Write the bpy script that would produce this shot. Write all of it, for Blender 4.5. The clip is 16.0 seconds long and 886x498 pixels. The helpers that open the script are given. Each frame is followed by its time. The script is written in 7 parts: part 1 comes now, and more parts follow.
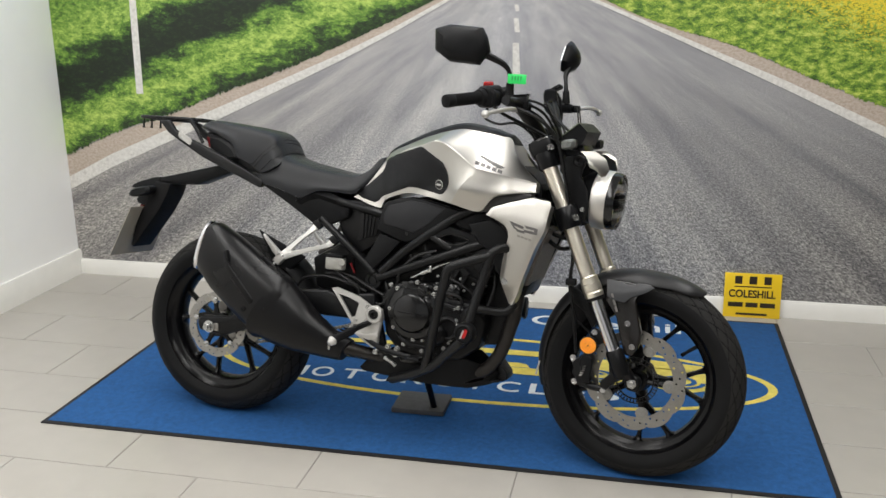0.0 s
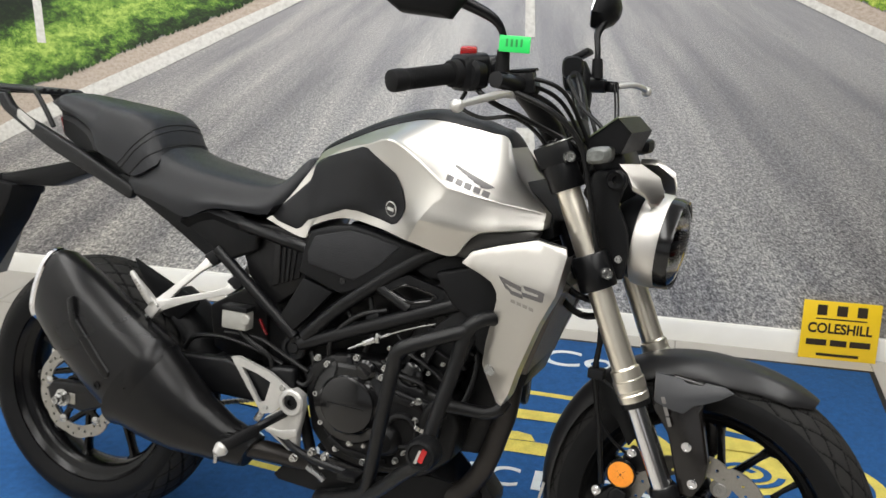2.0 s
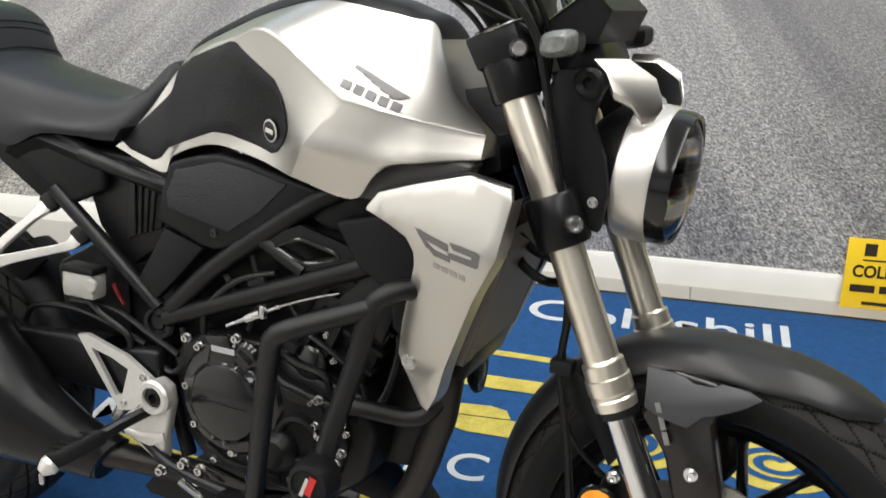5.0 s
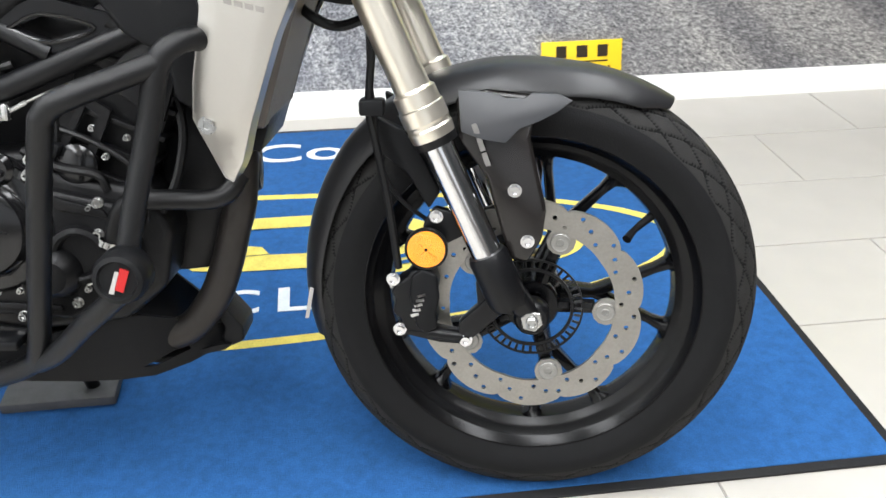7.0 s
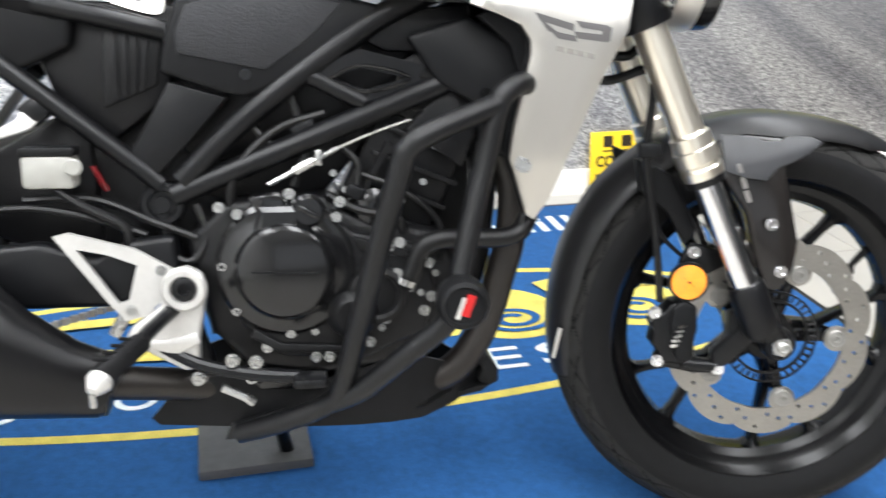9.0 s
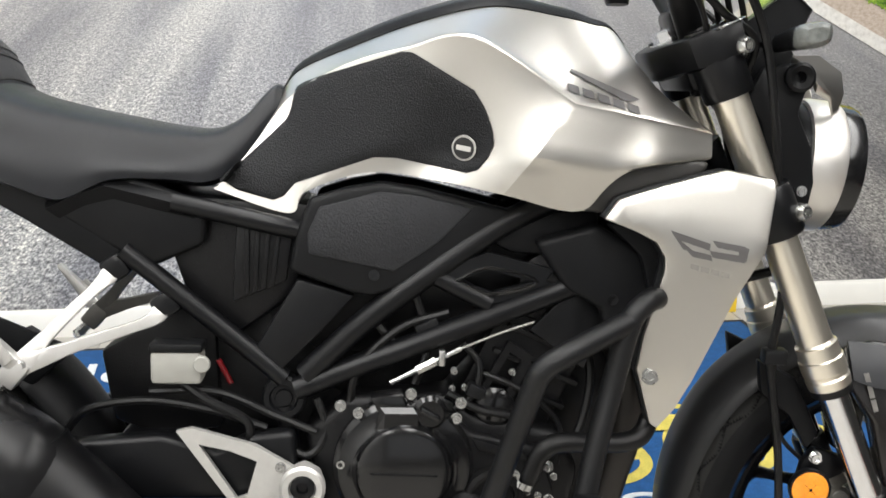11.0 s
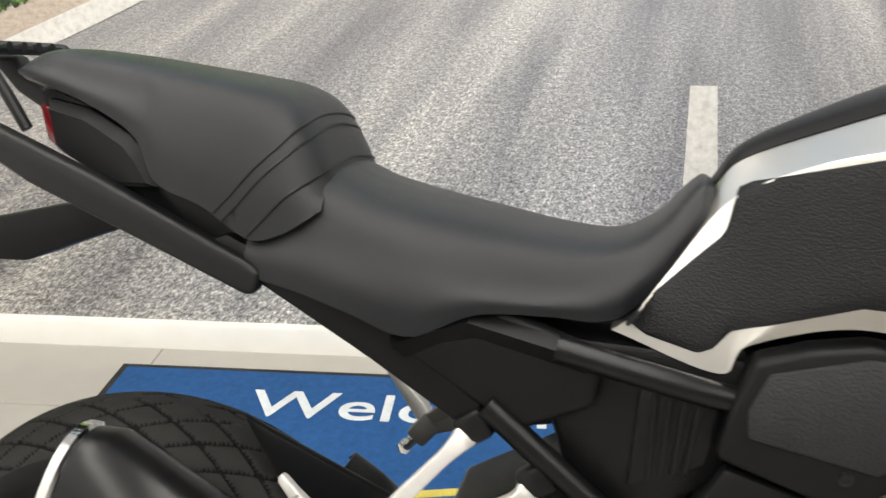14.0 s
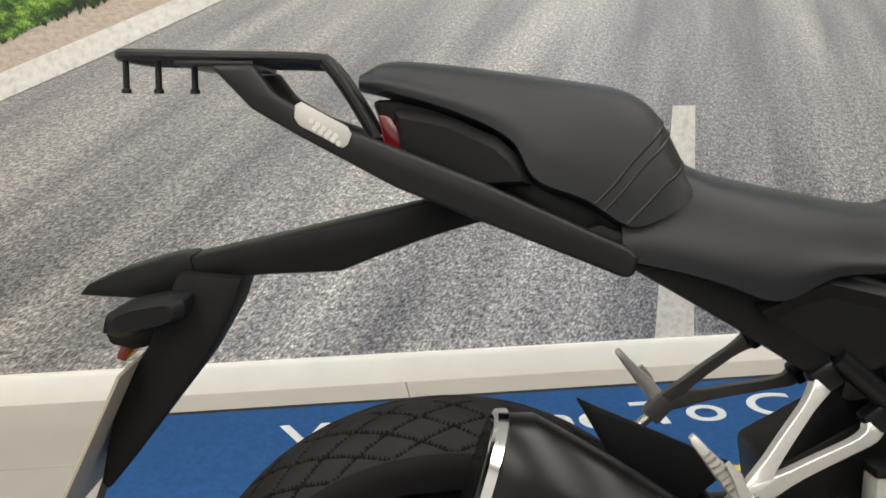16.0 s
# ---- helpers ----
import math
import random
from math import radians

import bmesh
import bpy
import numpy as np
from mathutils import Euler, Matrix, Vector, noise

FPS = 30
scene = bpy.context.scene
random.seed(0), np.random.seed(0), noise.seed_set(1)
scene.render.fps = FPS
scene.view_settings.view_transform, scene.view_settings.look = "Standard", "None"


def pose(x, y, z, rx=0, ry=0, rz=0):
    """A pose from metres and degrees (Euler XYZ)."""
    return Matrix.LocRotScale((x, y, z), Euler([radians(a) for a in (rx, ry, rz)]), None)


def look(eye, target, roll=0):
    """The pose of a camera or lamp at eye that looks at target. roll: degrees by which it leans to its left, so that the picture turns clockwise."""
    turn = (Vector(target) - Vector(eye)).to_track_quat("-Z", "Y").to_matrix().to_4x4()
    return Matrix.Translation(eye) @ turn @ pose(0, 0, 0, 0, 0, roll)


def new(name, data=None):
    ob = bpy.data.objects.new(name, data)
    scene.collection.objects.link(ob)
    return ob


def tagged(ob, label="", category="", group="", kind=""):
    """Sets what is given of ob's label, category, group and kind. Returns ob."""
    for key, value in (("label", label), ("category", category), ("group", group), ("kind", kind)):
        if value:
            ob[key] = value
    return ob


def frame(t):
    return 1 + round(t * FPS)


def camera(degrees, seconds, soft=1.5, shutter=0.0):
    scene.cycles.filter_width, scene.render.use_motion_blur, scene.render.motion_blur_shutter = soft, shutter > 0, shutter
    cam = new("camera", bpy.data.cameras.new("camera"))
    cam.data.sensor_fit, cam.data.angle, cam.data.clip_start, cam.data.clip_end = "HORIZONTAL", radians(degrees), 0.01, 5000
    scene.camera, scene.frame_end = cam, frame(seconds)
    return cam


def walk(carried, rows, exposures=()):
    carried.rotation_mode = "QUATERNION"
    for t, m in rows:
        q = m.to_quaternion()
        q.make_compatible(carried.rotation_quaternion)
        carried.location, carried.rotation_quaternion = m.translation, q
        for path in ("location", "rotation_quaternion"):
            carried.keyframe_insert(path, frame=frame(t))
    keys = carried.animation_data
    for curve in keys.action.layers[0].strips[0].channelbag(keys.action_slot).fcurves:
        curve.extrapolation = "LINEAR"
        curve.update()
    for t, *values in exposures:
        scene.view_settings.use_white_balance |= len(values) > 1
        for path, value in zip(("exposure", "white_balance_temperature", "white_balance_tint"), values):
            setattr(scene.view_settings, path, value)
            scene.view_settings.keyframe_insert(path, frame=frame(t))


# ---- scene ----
cam = camera(51.2, 16.0, shutter=0.3)
PATH = [
    (0, (1.361, -2.629, 1.402), (0.949, -0.75, 0.855), -0.4),
    (0.5, (1.35, -2.441, 1.375), (0.964, -0.559, 0.816), -0.0),
    (1, (1.238, -2.12, 1.38), (0.904, -0.238, 0.792), -0.5),
    (1.5, (1.245, -1.823, 1.355), (0.851, 0.037, 0.737), -0.1),
    (2, (1.269, -1.588, 1.34), (0.814, 0.242, 0.675), 0.3),
    (2.5, (1.22, -1.365, 1.306), (0.809, 0.465, 0.613), 0.7),
    (3, (1.208, -1.179, 1.297), (0.791, 0.636, 0.568), 0.5),
    (3.2, (1.216, -1.126, 1.292), (0.775, 0.68, 0.555), 0.8),
    (5.3, (1.317, -1.067, 1.146), (0.827, 0.674, 0.292), -1.0),
    (5.5, (1.327, -1.067, 1.116), (0.861, 0.665, 0.231), -1.1),
    (6, (1.342, -1.067, 1.039), (1.007, 0.644, 0.06), -0.7),
    (6.5, (1.263, -1.075, 0.974), (1.227, 0.649, -0.04), 0.5),
    (7, (1.125, -1.112, 0.969), (1.353, 0.616, -0.012), -0.3),
    (7.5, (1.006, -1.161, 0.937), (1.411, 0.605, 0.09), 0.2),
    (8, (0.934, -1.191, 0.912), (1.423, 0.575, 0.111), 1.0),
    (8.5, (0.736, -1.142, 0.907), (1.358, 0.578, 0.099), 2.2),
    (9, (0.631, -1.133, 0.905), (1.096, 0.662, 0.157), 1.0),
    (9.2, (0.616, -1.134, 0.91), (0.979, 0.692, 0.179), 0.5),
    (11.3, (0.516, -0.994, 1.098), (0.918, 0.856, 0.455), 2.8),
    (11.5, (0.501, -0.955, 1.11), (0.946, 0.881, 0.454), 2.0),
    (12, (0.563, -0.811, 1.116), (1.003, 1.016, 0.432), 0.5),
    (12.5, (0.593, -0.702, 1.128), (0.999, 1.109, 0.384), 0.7),
    (13, (0.567, -0.677, 1.125), (0.818, 1.15, 0.35), 0.5),
    (13.5, (0.496, -0.672, 1.125), (0.524, 1.175, 0.359), 0.1),
    (14, (0.409, -0.652, 1.132), (0.243, 1.195, 0.382), -0.2),
    (14.5, (0.252, -0.576, 1.129), (0.115, 1.275, 0.383), 0.1),
    (15, (0.066, -0.525, 1.15), (0.149, 1.339, 0.429), 1.1),
    (15.5, (-0.067, -0.659, 1.146), (0.151, 1.216, 0.486), 1.2),
    (16, (-0.146, -0.721, 1.105), (0.164, 1.142, 0.447), 0.9),
]
walk(cam, [(t, look(eye, target, roll)) for t, eye, target, roll in PATH],
     exposures=((0, -0.62, 6500, 10), (0.5, -0.58, 6500, 10), (1, -0.46, 6500, 10), (2, -0.38, 6500, 10), (3, -0.34, 6500, 10), (5.5, -0.13, 6500, 10), (6, 0.22, 6350, 10), (6.5, 0.42, 6400, 10), (7, 0.47, 6150, 10), (8, 0.27, 6150, 10), (8.5, 0.27, 6150, 10), (9, 0.6, 6150, 10), (11.5, -0.1, 6500, 10), (12.5, -0.08, 6450, 10), (14, -0.13, 6800, 10), (15, -0.13, 6850, 10), (15.5, -0.38, 6850, 10), (16, -0.43, 6850, 10)))

# ---- light ----
world = bpy.data.worlds.new("showroom_world")
scene.world = world
world.use_nodes = True
world.node_tree.nodes["Background"].inputs[0].default_value = (0.95, 0.98, 1.0, 1)
world.node_tree.nodes["Background"].inputs[1].default_value = 0.15
scene.view_settings.exposure = 0.0


def area(name, eye, target, w, h, watts, colour):
    lamp = bpy.data.lights.new(name, "AREA")
    lamp.shape, lamp.size, lamp.size_y, lamp.energy, lamp.color = "RECTANGLE", w, h, watts, colour
    ob = new(name, lamp)
    ob.matrix_world = look(eye, target)
    return ob


CEIL = 2.7
for px in (-0.75, 0.8, 2.35):
    area("ceiling_light_row", (px, -1.25, CEIL - 0.03), (px, -1.25, 0), 0.6, 4.2, 92, (1.0, 0.985, 0.955))
# Added weak fill from the south side; no window stands there.
area("shop_window_light", (0.8, -5.7, 1.5), (0.8, 0, 1.0), 4.0, 1.8, 12, (0.93, 0.97, 1.0))


# ---- materials ----
def mat(name, colour, rough=0.5, metal=0.0, vary=0.12, scale=40.0, bump=0.0, bump_scale=300.0, coat=0.0, spec=0.5, rough_vary=0.1):
    m = bpy.data.materials.new(name)
    m.use_nodes = True
    n, l = m.node_tree.nodes, m.node_tree.links
    b = n["Principled BSDF"]
    co = n.new("ShaderNodeTexCoord")
    big, fine = n.new("ShaderNodeTexNoise"), n.new("ShaderNodeTexNoise")
    big.inputs["Scale"].default_value, big.inputs["Detail"].default_value = scale * 0.12, 4
    fine.inputs["Scale"].default_value, fine.inputs["Detail"].default_value = scale, 5
    mix = n.new("ShaderNodeMix")
    mix.data_type = "FLOAT"
    mix.inputs[0].default_value = 0.5
    ramp = n.new("ShaderNodeMapRange")
    ramp.inputs[1].default_value, ramp.inputs[2].default_value = 0.3, 0.7
    ramp.inputs[3].default_value, ramp.inputs[4].default_value = 1 - vary, 1 + vary
    mul = n.new("ShaderNodeVectorMath")
    mul.operation = "SCALE"
    mul.inputs[0].default_value = colour
    for t in (big, fine):
        l.new(co.outputs["Object"], t.inputs["Vector"])
    l.new(big.outputs["Fac"], mix.inputs[2])
    l.new(fine.outputs["Fac"], mix.inputs[3])
    l.new(mix.outputs[0], ramp.inputs[0])
    l.new(ramp.outputs[0], mul.inputs["Scale"])
    l.new(mul.outputs[0], b.inputs["Base Color"])
    rr = n.new("ShaderNodeMapRange")
    rr.inputs[1].default_value, rr.inputs[2].default_value = 0.3, 0.7
    rr.inputs[3].default_value, rr.inputs[4].default_value = max(0.02, rough * (1 - rough_vary)), min(1, rough * (1 + rough_vary))
    l.new(big.outputs["Fac"], rr.inputs[0])
    l.new(rr.outputs[0], b.inputs["Roughness"])
    b.inputs["Metallic"].default_value = metal
    b.inputs["Coat Weight"].default_value = coat
    b.inputs["Coat Roughness"].default_value = 0.08
    b.inputs["Specular IOR Level"].default_value = spec
    if bump:
        t, bp = n.new("ShaderNodeTexNoise"), n.new("ShaderNodeBump")
        t.inputs["Scale"].default_value, t.inputs["Detail"].default_value = bump_scale, 3
        bp.inputs["Strength"].default_value, bp.inputs["Distance"].default_value = bump, 0.002
        l.new(co.outputs["Object"], t.inputs["Vector"])
        l.new(t.outputs["Fac"], bp.inputs["Height"])
        l.new(bp.outputs["Normal"], b.inputs["Normal"])
    return m


SILVER = mat("silver_metallic_paint", (0.490, 0.474, 0.442), 0.34, 1.0, 0.012, 1600, coat=0.2, rough_vary=0.02)
BLACK_PLASTIC = mat("matt_black_plastic", (0.0065, 0.0067, 0.0073), 0.38, 0, 0.15, 60, 0.15, 700, spec=0.13)
GRAIN_PLASTIC = mat("grained_black_plastic", (0.018, 0.0185, 0.0205), 0.48, 0, 0.15, 60, 0.6, 420, spec=0.2)
FENDER_GREY = mat("matt_dark_grey_paint", (0.017, 0.017, 0.018), 0.38, 0.2, 0.08, 60, coat=0.08, spec=0.3)
SILENCER = mat("matt_black_silencer_paint", (0.0045, 0.0045, 0.005), 0.29, 0.1, 0.1, 60, spec=0.28)
FRAME_BLACK = mat("satin_black_frame_paint", (0.0046, 0.0048, 0.0055), 0.32, 0.1, 0.12, 60, spec=0.25)
ENGINE_BLACK = mat("black_engine_casting", (0.0055, 0.0055, 0.006), 0.34, 0.2, 0.2, 80, 0.25, 500, spec=0.25)
COVE_GREY = mat("satin_dark_grey_trim", (0.040, 0.038, 0.036), 0.42, 0.3, 0.1, 60)
GLOSS_BLACK = mat("gloss_black_cover", (0.006, 0.006, 0.0065), 0.16, 0.1, 0.1, 30, spec=0.5)
BAR_BLACK = mat("powder_coated_black_tube", (0.0050, 0.0052, 0.0058), 0.38, 0.0, 0.1, 60, 0.25, 900, spec=0.28)
RUBBER = mat("tyre_rubber", (0.0055, 0.0055, 0.006), 0.62, 0, 0.2, 50, 0.2, 600, spec=0.15)
TREAD = mat("dusty_tread_rubber", (0.018, 0.0174, 0.0168), 0.7, 0, 0.2, 50, 0.3, 600, spec=0.15)
# Tread rubber darkened for groove floors: their shade put into the colour.
GROOVE_SHADE = mat("groove_rubber", (0.007, 0.007, 0.0072), 0.8, 0, 0.1, 50, spec=0.05)
WHEEL = mat("gloss_black_wheel", (0.0025, 0.0025, 0.003), 0.24, 0.1, 0.1, 40, spec=0.26)
SEAT = mat("black_vinyl", (0.0080, 0.0087, 0.0106), 0.34, 0, 0.1, 30, 0.25, 1400, spec=0.28)
PAD = mat("grippy_black_rubber_pad", (0.0065, 0.0068, 0.0078), 0.5, 0, 0.12, 60, 0.8, 520, spec=0.22)
GOLD = mat("champagne_anodised_fork", (0.80, 0.745, 0.64), 0.30, 0.95, 0.015, 900, rough_vary=0.02)
SATIN = mat("satin_silver_ring", (0.62, 0.60, 0.57), 0.40, 0.85, 0.02, 400)
CHROME = mat("chromed_steel", (0.75, 0.75, 0.76), 0.10, 1.0, 0.03, 50)
BUTTON = mat("dull_turned_steel", (0.30, 0.295, 0.28), 0.45, 0.8, 0.1, 200)
STEEL = mat("brushed_steel_disc", (0.32, 0.308, 0.285), 0.34, 0.95, 0.12, 260, 0.1, 900)
ALLOY = mat("cast_alloy", (0.50, 0.49, 0.47), 0.40, 0.6, 0.08, 120, 0.15, 600)
# The cast alloy again, darkened to stand in for shade on the far side.
SHADED_ALLOY = mat("dull_grey_casting", (0.11, 0.105, 0.098), 0.55, 0.3, 0.1, 120)
GUARD_GREY = mat("satin_grey_guard", (0.029, 0.030, 0.033), 0.40, 0.0, 0.06, 60, spec=0.4)
GUARD_BLACK = mat("glossy_brown_black_guard", (0.011, 0.0095, 0.009), 0.2, 0.0, 0.2, 30, spec=0.45)
ZINC = mat("zinc_bolt", (0.44, 0.44, 0.43), 0.27, 0.95, 0.12, 200)
ORANGE = mat("orange_reflector", (0.9, 0.30, 0.02), 0.15, 0, 0.15, 300, 0.8, 600)
RED = mat("red_plastic", (0.36, 0.012, 0.012), 0.25, 0, 0.08, 80)
DARK_RED = mat("dark_red_lens", (0.10, 0.004, 0.006), 0.18, 0, 0.1, 80)
BRIGHT_DOT = mat("bright_white_print", (0.46, 0.45, 0.43), 0.4, 0, 0.05, 60)
GREEN = mat("green_tag_plastic", (0.02, 0.62, 0.12), 0.4, 0, 0.06, 80)
WHITE_PLASTIC = mat("translucent_white_plastic", (0.26, 0.256, 0.235), 0.35, 0, 0.14, 60)
STICKER = mat("white_sticker", (0.36, 0.35, 0.33), 0.4, 0, 0.06, 60)
PALE_PRINT = mat("faint_warm_grey_print", (0.27, 0.255, 0.235), 0.4, 0.6, 0.1, 120)
LIGHT_GREY_PRINT = mat("pale_grey_print", (0.15, 0.143, 0.135), 0.35, 0, 0.3, 160)
DARK_PRINT = mat("dark_grey_print", (0.105, 0.10, 0.10), 0.35, 0.4, 0.05, 60)
PLATE_YELLOW = mat("reflective_yellow_plate", (0.75, 0.58, 0.08), 0.3, 0, 0.04, 60)
CLEAR = mat("clear_indicator_lens", (0.10, 0.105, 0.10), 0.10, 0, 0.4, 160, 0.6, 300)
# The green is a reflection, painted into the display's base colour.
SCREEN = mat("grey_green_lcd", (0.10, 0.13, 0.06), 0.05, 0.0, 0.1, 30, coat=1.0)
MIRROR = mat("mirror_glass", (0.85, 0.87, 0.88), 0.02, 1.0, 0.01, 10)
CABLE = mat("black_cable_sheath", (0.004, 0.004, 0.0043), 0.4, 0, 0.1, 80, spec=0.28)
RADIATOR = mat("radiator_fins", (0.15, 0.128, 0.112), 0.5, 0.5, 0.25, 500, 0.6, 700)
BRONZE = mat("brown_grey_exhaust", (0.024, 0.021, 0.019), 0.42, 0.5, 0.25, 40)
BROWN_GREY = mat("brown_grey_plastic", (0.085, 0.073, 0.065), 0.45, 0.2, 0.1, 40)
GLASS = bpy.data.materials.new("lamp_glass")
GLASS.use_nodes = True
GLASS.node_tree.nodes["Principled BSDF"].inputs["Transmission Weight"].default_value = 1.0
GLASS.node_tree.nodes["Principled BSDF"].inputs["Roughness"].default_value = 0.02
GLASS.node_tree.nodes["Principled BSDF"].inputs["IOR"].default_value = 1.2
TAN_WALL = mat("tan_wall_paint", (0.46, 0.29, 0.17), 0.7, 0, 0.05, 4)
ROOM = mat("warm_grey_wall_paint", (0.26, 0.25, 0.24), 0.7, 0, 0.05, 4)
WALL = mat("white_wall_paint", (0.90, 0.90, 0.89), 0.6, 0, 0.02, 6, 0.08, 250)
SKIRT = mat("white_gloss_skirting_paint", (0.80, 0.79, 0.75), 0.35, 0, 0.05, 12)
TILE = mat("beige_floor_tile", (0.385, 0.365, 0.332), 0.30, 0, 0.06, 9, 0.06, 120)
GROUT = mat("grey_grout", (0.27, 0.255, 0.235), 0.8, 0, 0.1, 80)
CARPET = mat("blue_mat_pile", (0.023, 0.090, 0.248), 0.95, 0, 0.30, 520, 1.0, 420, spec=0.12)
YELLOW_PILE = mat("yellow_mat_pile", (0.60, 0.505, 0.115), 0.95, 0, 0.28, 260, 1.0, 420, spec=0.15)
WHITE_PILE = mat("white_mat_pile", (0.62, 0.66, 0.68), 0.95, 0, 0.15, 260, 1.0, 420, spec=0.15)
MAT_RUBBER = mat("black_mat_rubber", (0.012, 0.012, 0.013), 0.6, 0, 0.2, 80, 0.3, 300, spec=0.25)
SIGN_YELLOW = mat("yellow_sign_plastic", (0.86, 0.58, 0.02), 0.3, 0, 0.03, 30)
SIGN_INK = mat("black_sign_ink", (0.03, 0.02, 0.01), 0.4, 0, 0.05, 30)
RED_FLOOR = mat("red_floor_vinyl", (0.55, 0.035, 0.02), 0.4, 0, 0.06, 30)
BLACK_PANEL = mat("black_display_panel", (0.006, 0.006, 0.0065), 0.3, 0, 0.2, 14, spec=0.4)
CEILING = mat("white_ceiling_tile", (0.72, 0.72, 0.71), 0.9, 0, 0.05, 10)
PLATE_BACK = mat("dull_plate_back", (0.27, 0.25, 0.21), 0.5, 0, 0.1, 30)
STAND_PLATE = mat("worn_black_rubber_plate", (0.075, 0.075, 0.077), 0.6, 0, 0.25, 40, 0.3, 200, spec=0.25)


def printed(name, build):
    """A mural print: build(node maker, linker, x, z) returns the colour socket."""
    m = bpy.data.materials.new(name)
    m.use_nodes = True
    n, l = m.node_tree.nodes, m.node_tree.links
    b = n["Principled BSDF"]
    b.inputs["Roughness"].default_value = 0.45
    co, sep = n.new("ShaderNodeTexCoord"), n.new("ShaderNodeSeparateXYZ")
    l.new(co.outputs["Object"], sep.inputs[0])

    def maths(op, a, c=0.0, d=0.0):
        x = n.new("ShaderNodeMath")
        x.operation = op
        for i, v in enumerate((a, c, d)):
            if isinstance(v, (int, float)):
                x.inputs[i].default_value = v
            else:
                l.new(v, x.inputs[i])
        return x.outputs[0]

    def noisy(x, y, scale, detail=4, rough=0.55):
        c, t = n.new("ShaderNodeCombineXYZ"), n.new("ShaderNodeTexNoise")
        for i, v in enumerate((x, y)):
            if isinstance(v, (int, float)):
                c.inputs[i].default_value = v
            else:
                l.new(v, c.inputs[i])
        l.new(c.outputs[0], t.inputs["Vector"])
        t.inputs["Scale"].default_value, t.inputs["Detail"].default_value, t.inputs["Roughness"].default_value = scale, detail, rough
        return t.outputs["Fac"]

    def ramp(fac, *stops):
        r = n.new("ShaderNodeValToRGB")
        e = r.color_ramp.elements
        while len(e) < len(stops):
            e.new(0.5)
        for i, (p, c) in enumerate(stops):
            e[i].position, e[i].color = p, (*c, 1)
        l.new(fac, r.inputs[0])
        return r.outputs[0]

    def blend(fac, a, c, mode="MIX"):
        x = n.new("ShaderNodeMix")
        x.data_type, x.blend_type = "RGBA", mode
        for i, v in ((0, fac), (6, a), (7, c)):
            if isinstance(v, (int, float)):
                x.inputs[i].default_value = v
            elif isinstance(v, tuple):
                x.inputs[i].default_value = (*v, 1)
            else:
                l.new(v, x.inputs[i])
        return x.outputs[2]

    l.new(build(maths, noisy, ramp, blend, sep.outputs[0], sep.outputs[2]), b.inputs["Base Color"])
    return m


VX, VZ = 0.81, 1.50  # the printed road's vanishing point


def road_print(maths, noisy, ramp, blend, x, z):
    d = maths("MAXIMUM", maths("SUBTRACT", VZ, z), 0.06)
    u = maths("DIVIDE", maths("SUBTRACT", x, VX), d)
    v = maths("DIVIDE", 1.0, d)
    grit = noisy(u, maths("MULTIPLY", v, 1.3), 175, 3, 0.75)
    grit2 = noisy(maths("ADD", u, 7.3), maths("MULTIPLY", v, 1.3), 75, 2, 0.6)
    speck = ramp(maths("ADD", maths("MULTIPLY", grit, 0.7), maths("MULTIPLY", grit2, 0.3)), (0.375, (0.060, 0.061, 0.066)), (0.50, (0.265, 0.268, 0.280)), (0.63, (0.66, 0.66, 0.66)))
    lane = ramp(maths("ADD", maths("MULTIPLY", maths("ADD", u, maths("MULTIPLY", noisy(u, v, 3, 3), 0.25)), 0.2), 0.475), (0.02, (0.70, 0.66, 0.63)), (0.16, (0.95, 0.91, 0.86)), (0.27, (0.82, 0.80, 0.78)), (0.38, (1.38, 1.37, 1.32)), (0.45, (1.05, 1.06, 1.10)), (0.52, (0.80, 0.81, 0.85)), (0.60, (1.12, 1.11, 1.08)), (0.69, (0.64, 0.63, 0.63)), (0.80, (0.66, 0.65, 0.63)), (0.95, (0.42, 0.42, 0.43)))
    streak = ramp(noisy(maths("MULTIPLY", u, 2.6), maths("MULTIPLY", v, 0.45), 1.9, 4), (0.32, (0.54, 0.54, 0.58)), (0.68, (1.58, 1.55, 1.46)))
    base = blend(1.0, speck, lane, "MULTIPLY")
    base = blend(1.0, base, streak, "MULTIPLY")
    far = ramp(maths("MULTIPLY", z, 0.6), (0.22, (0.0, 0.0, 0.0)), (0.75, (1.0, 1.0, 1.0)))
    return blend(maths("MULTIPLY", far, 0.55), base, (0.44, 0.44, 0.46))


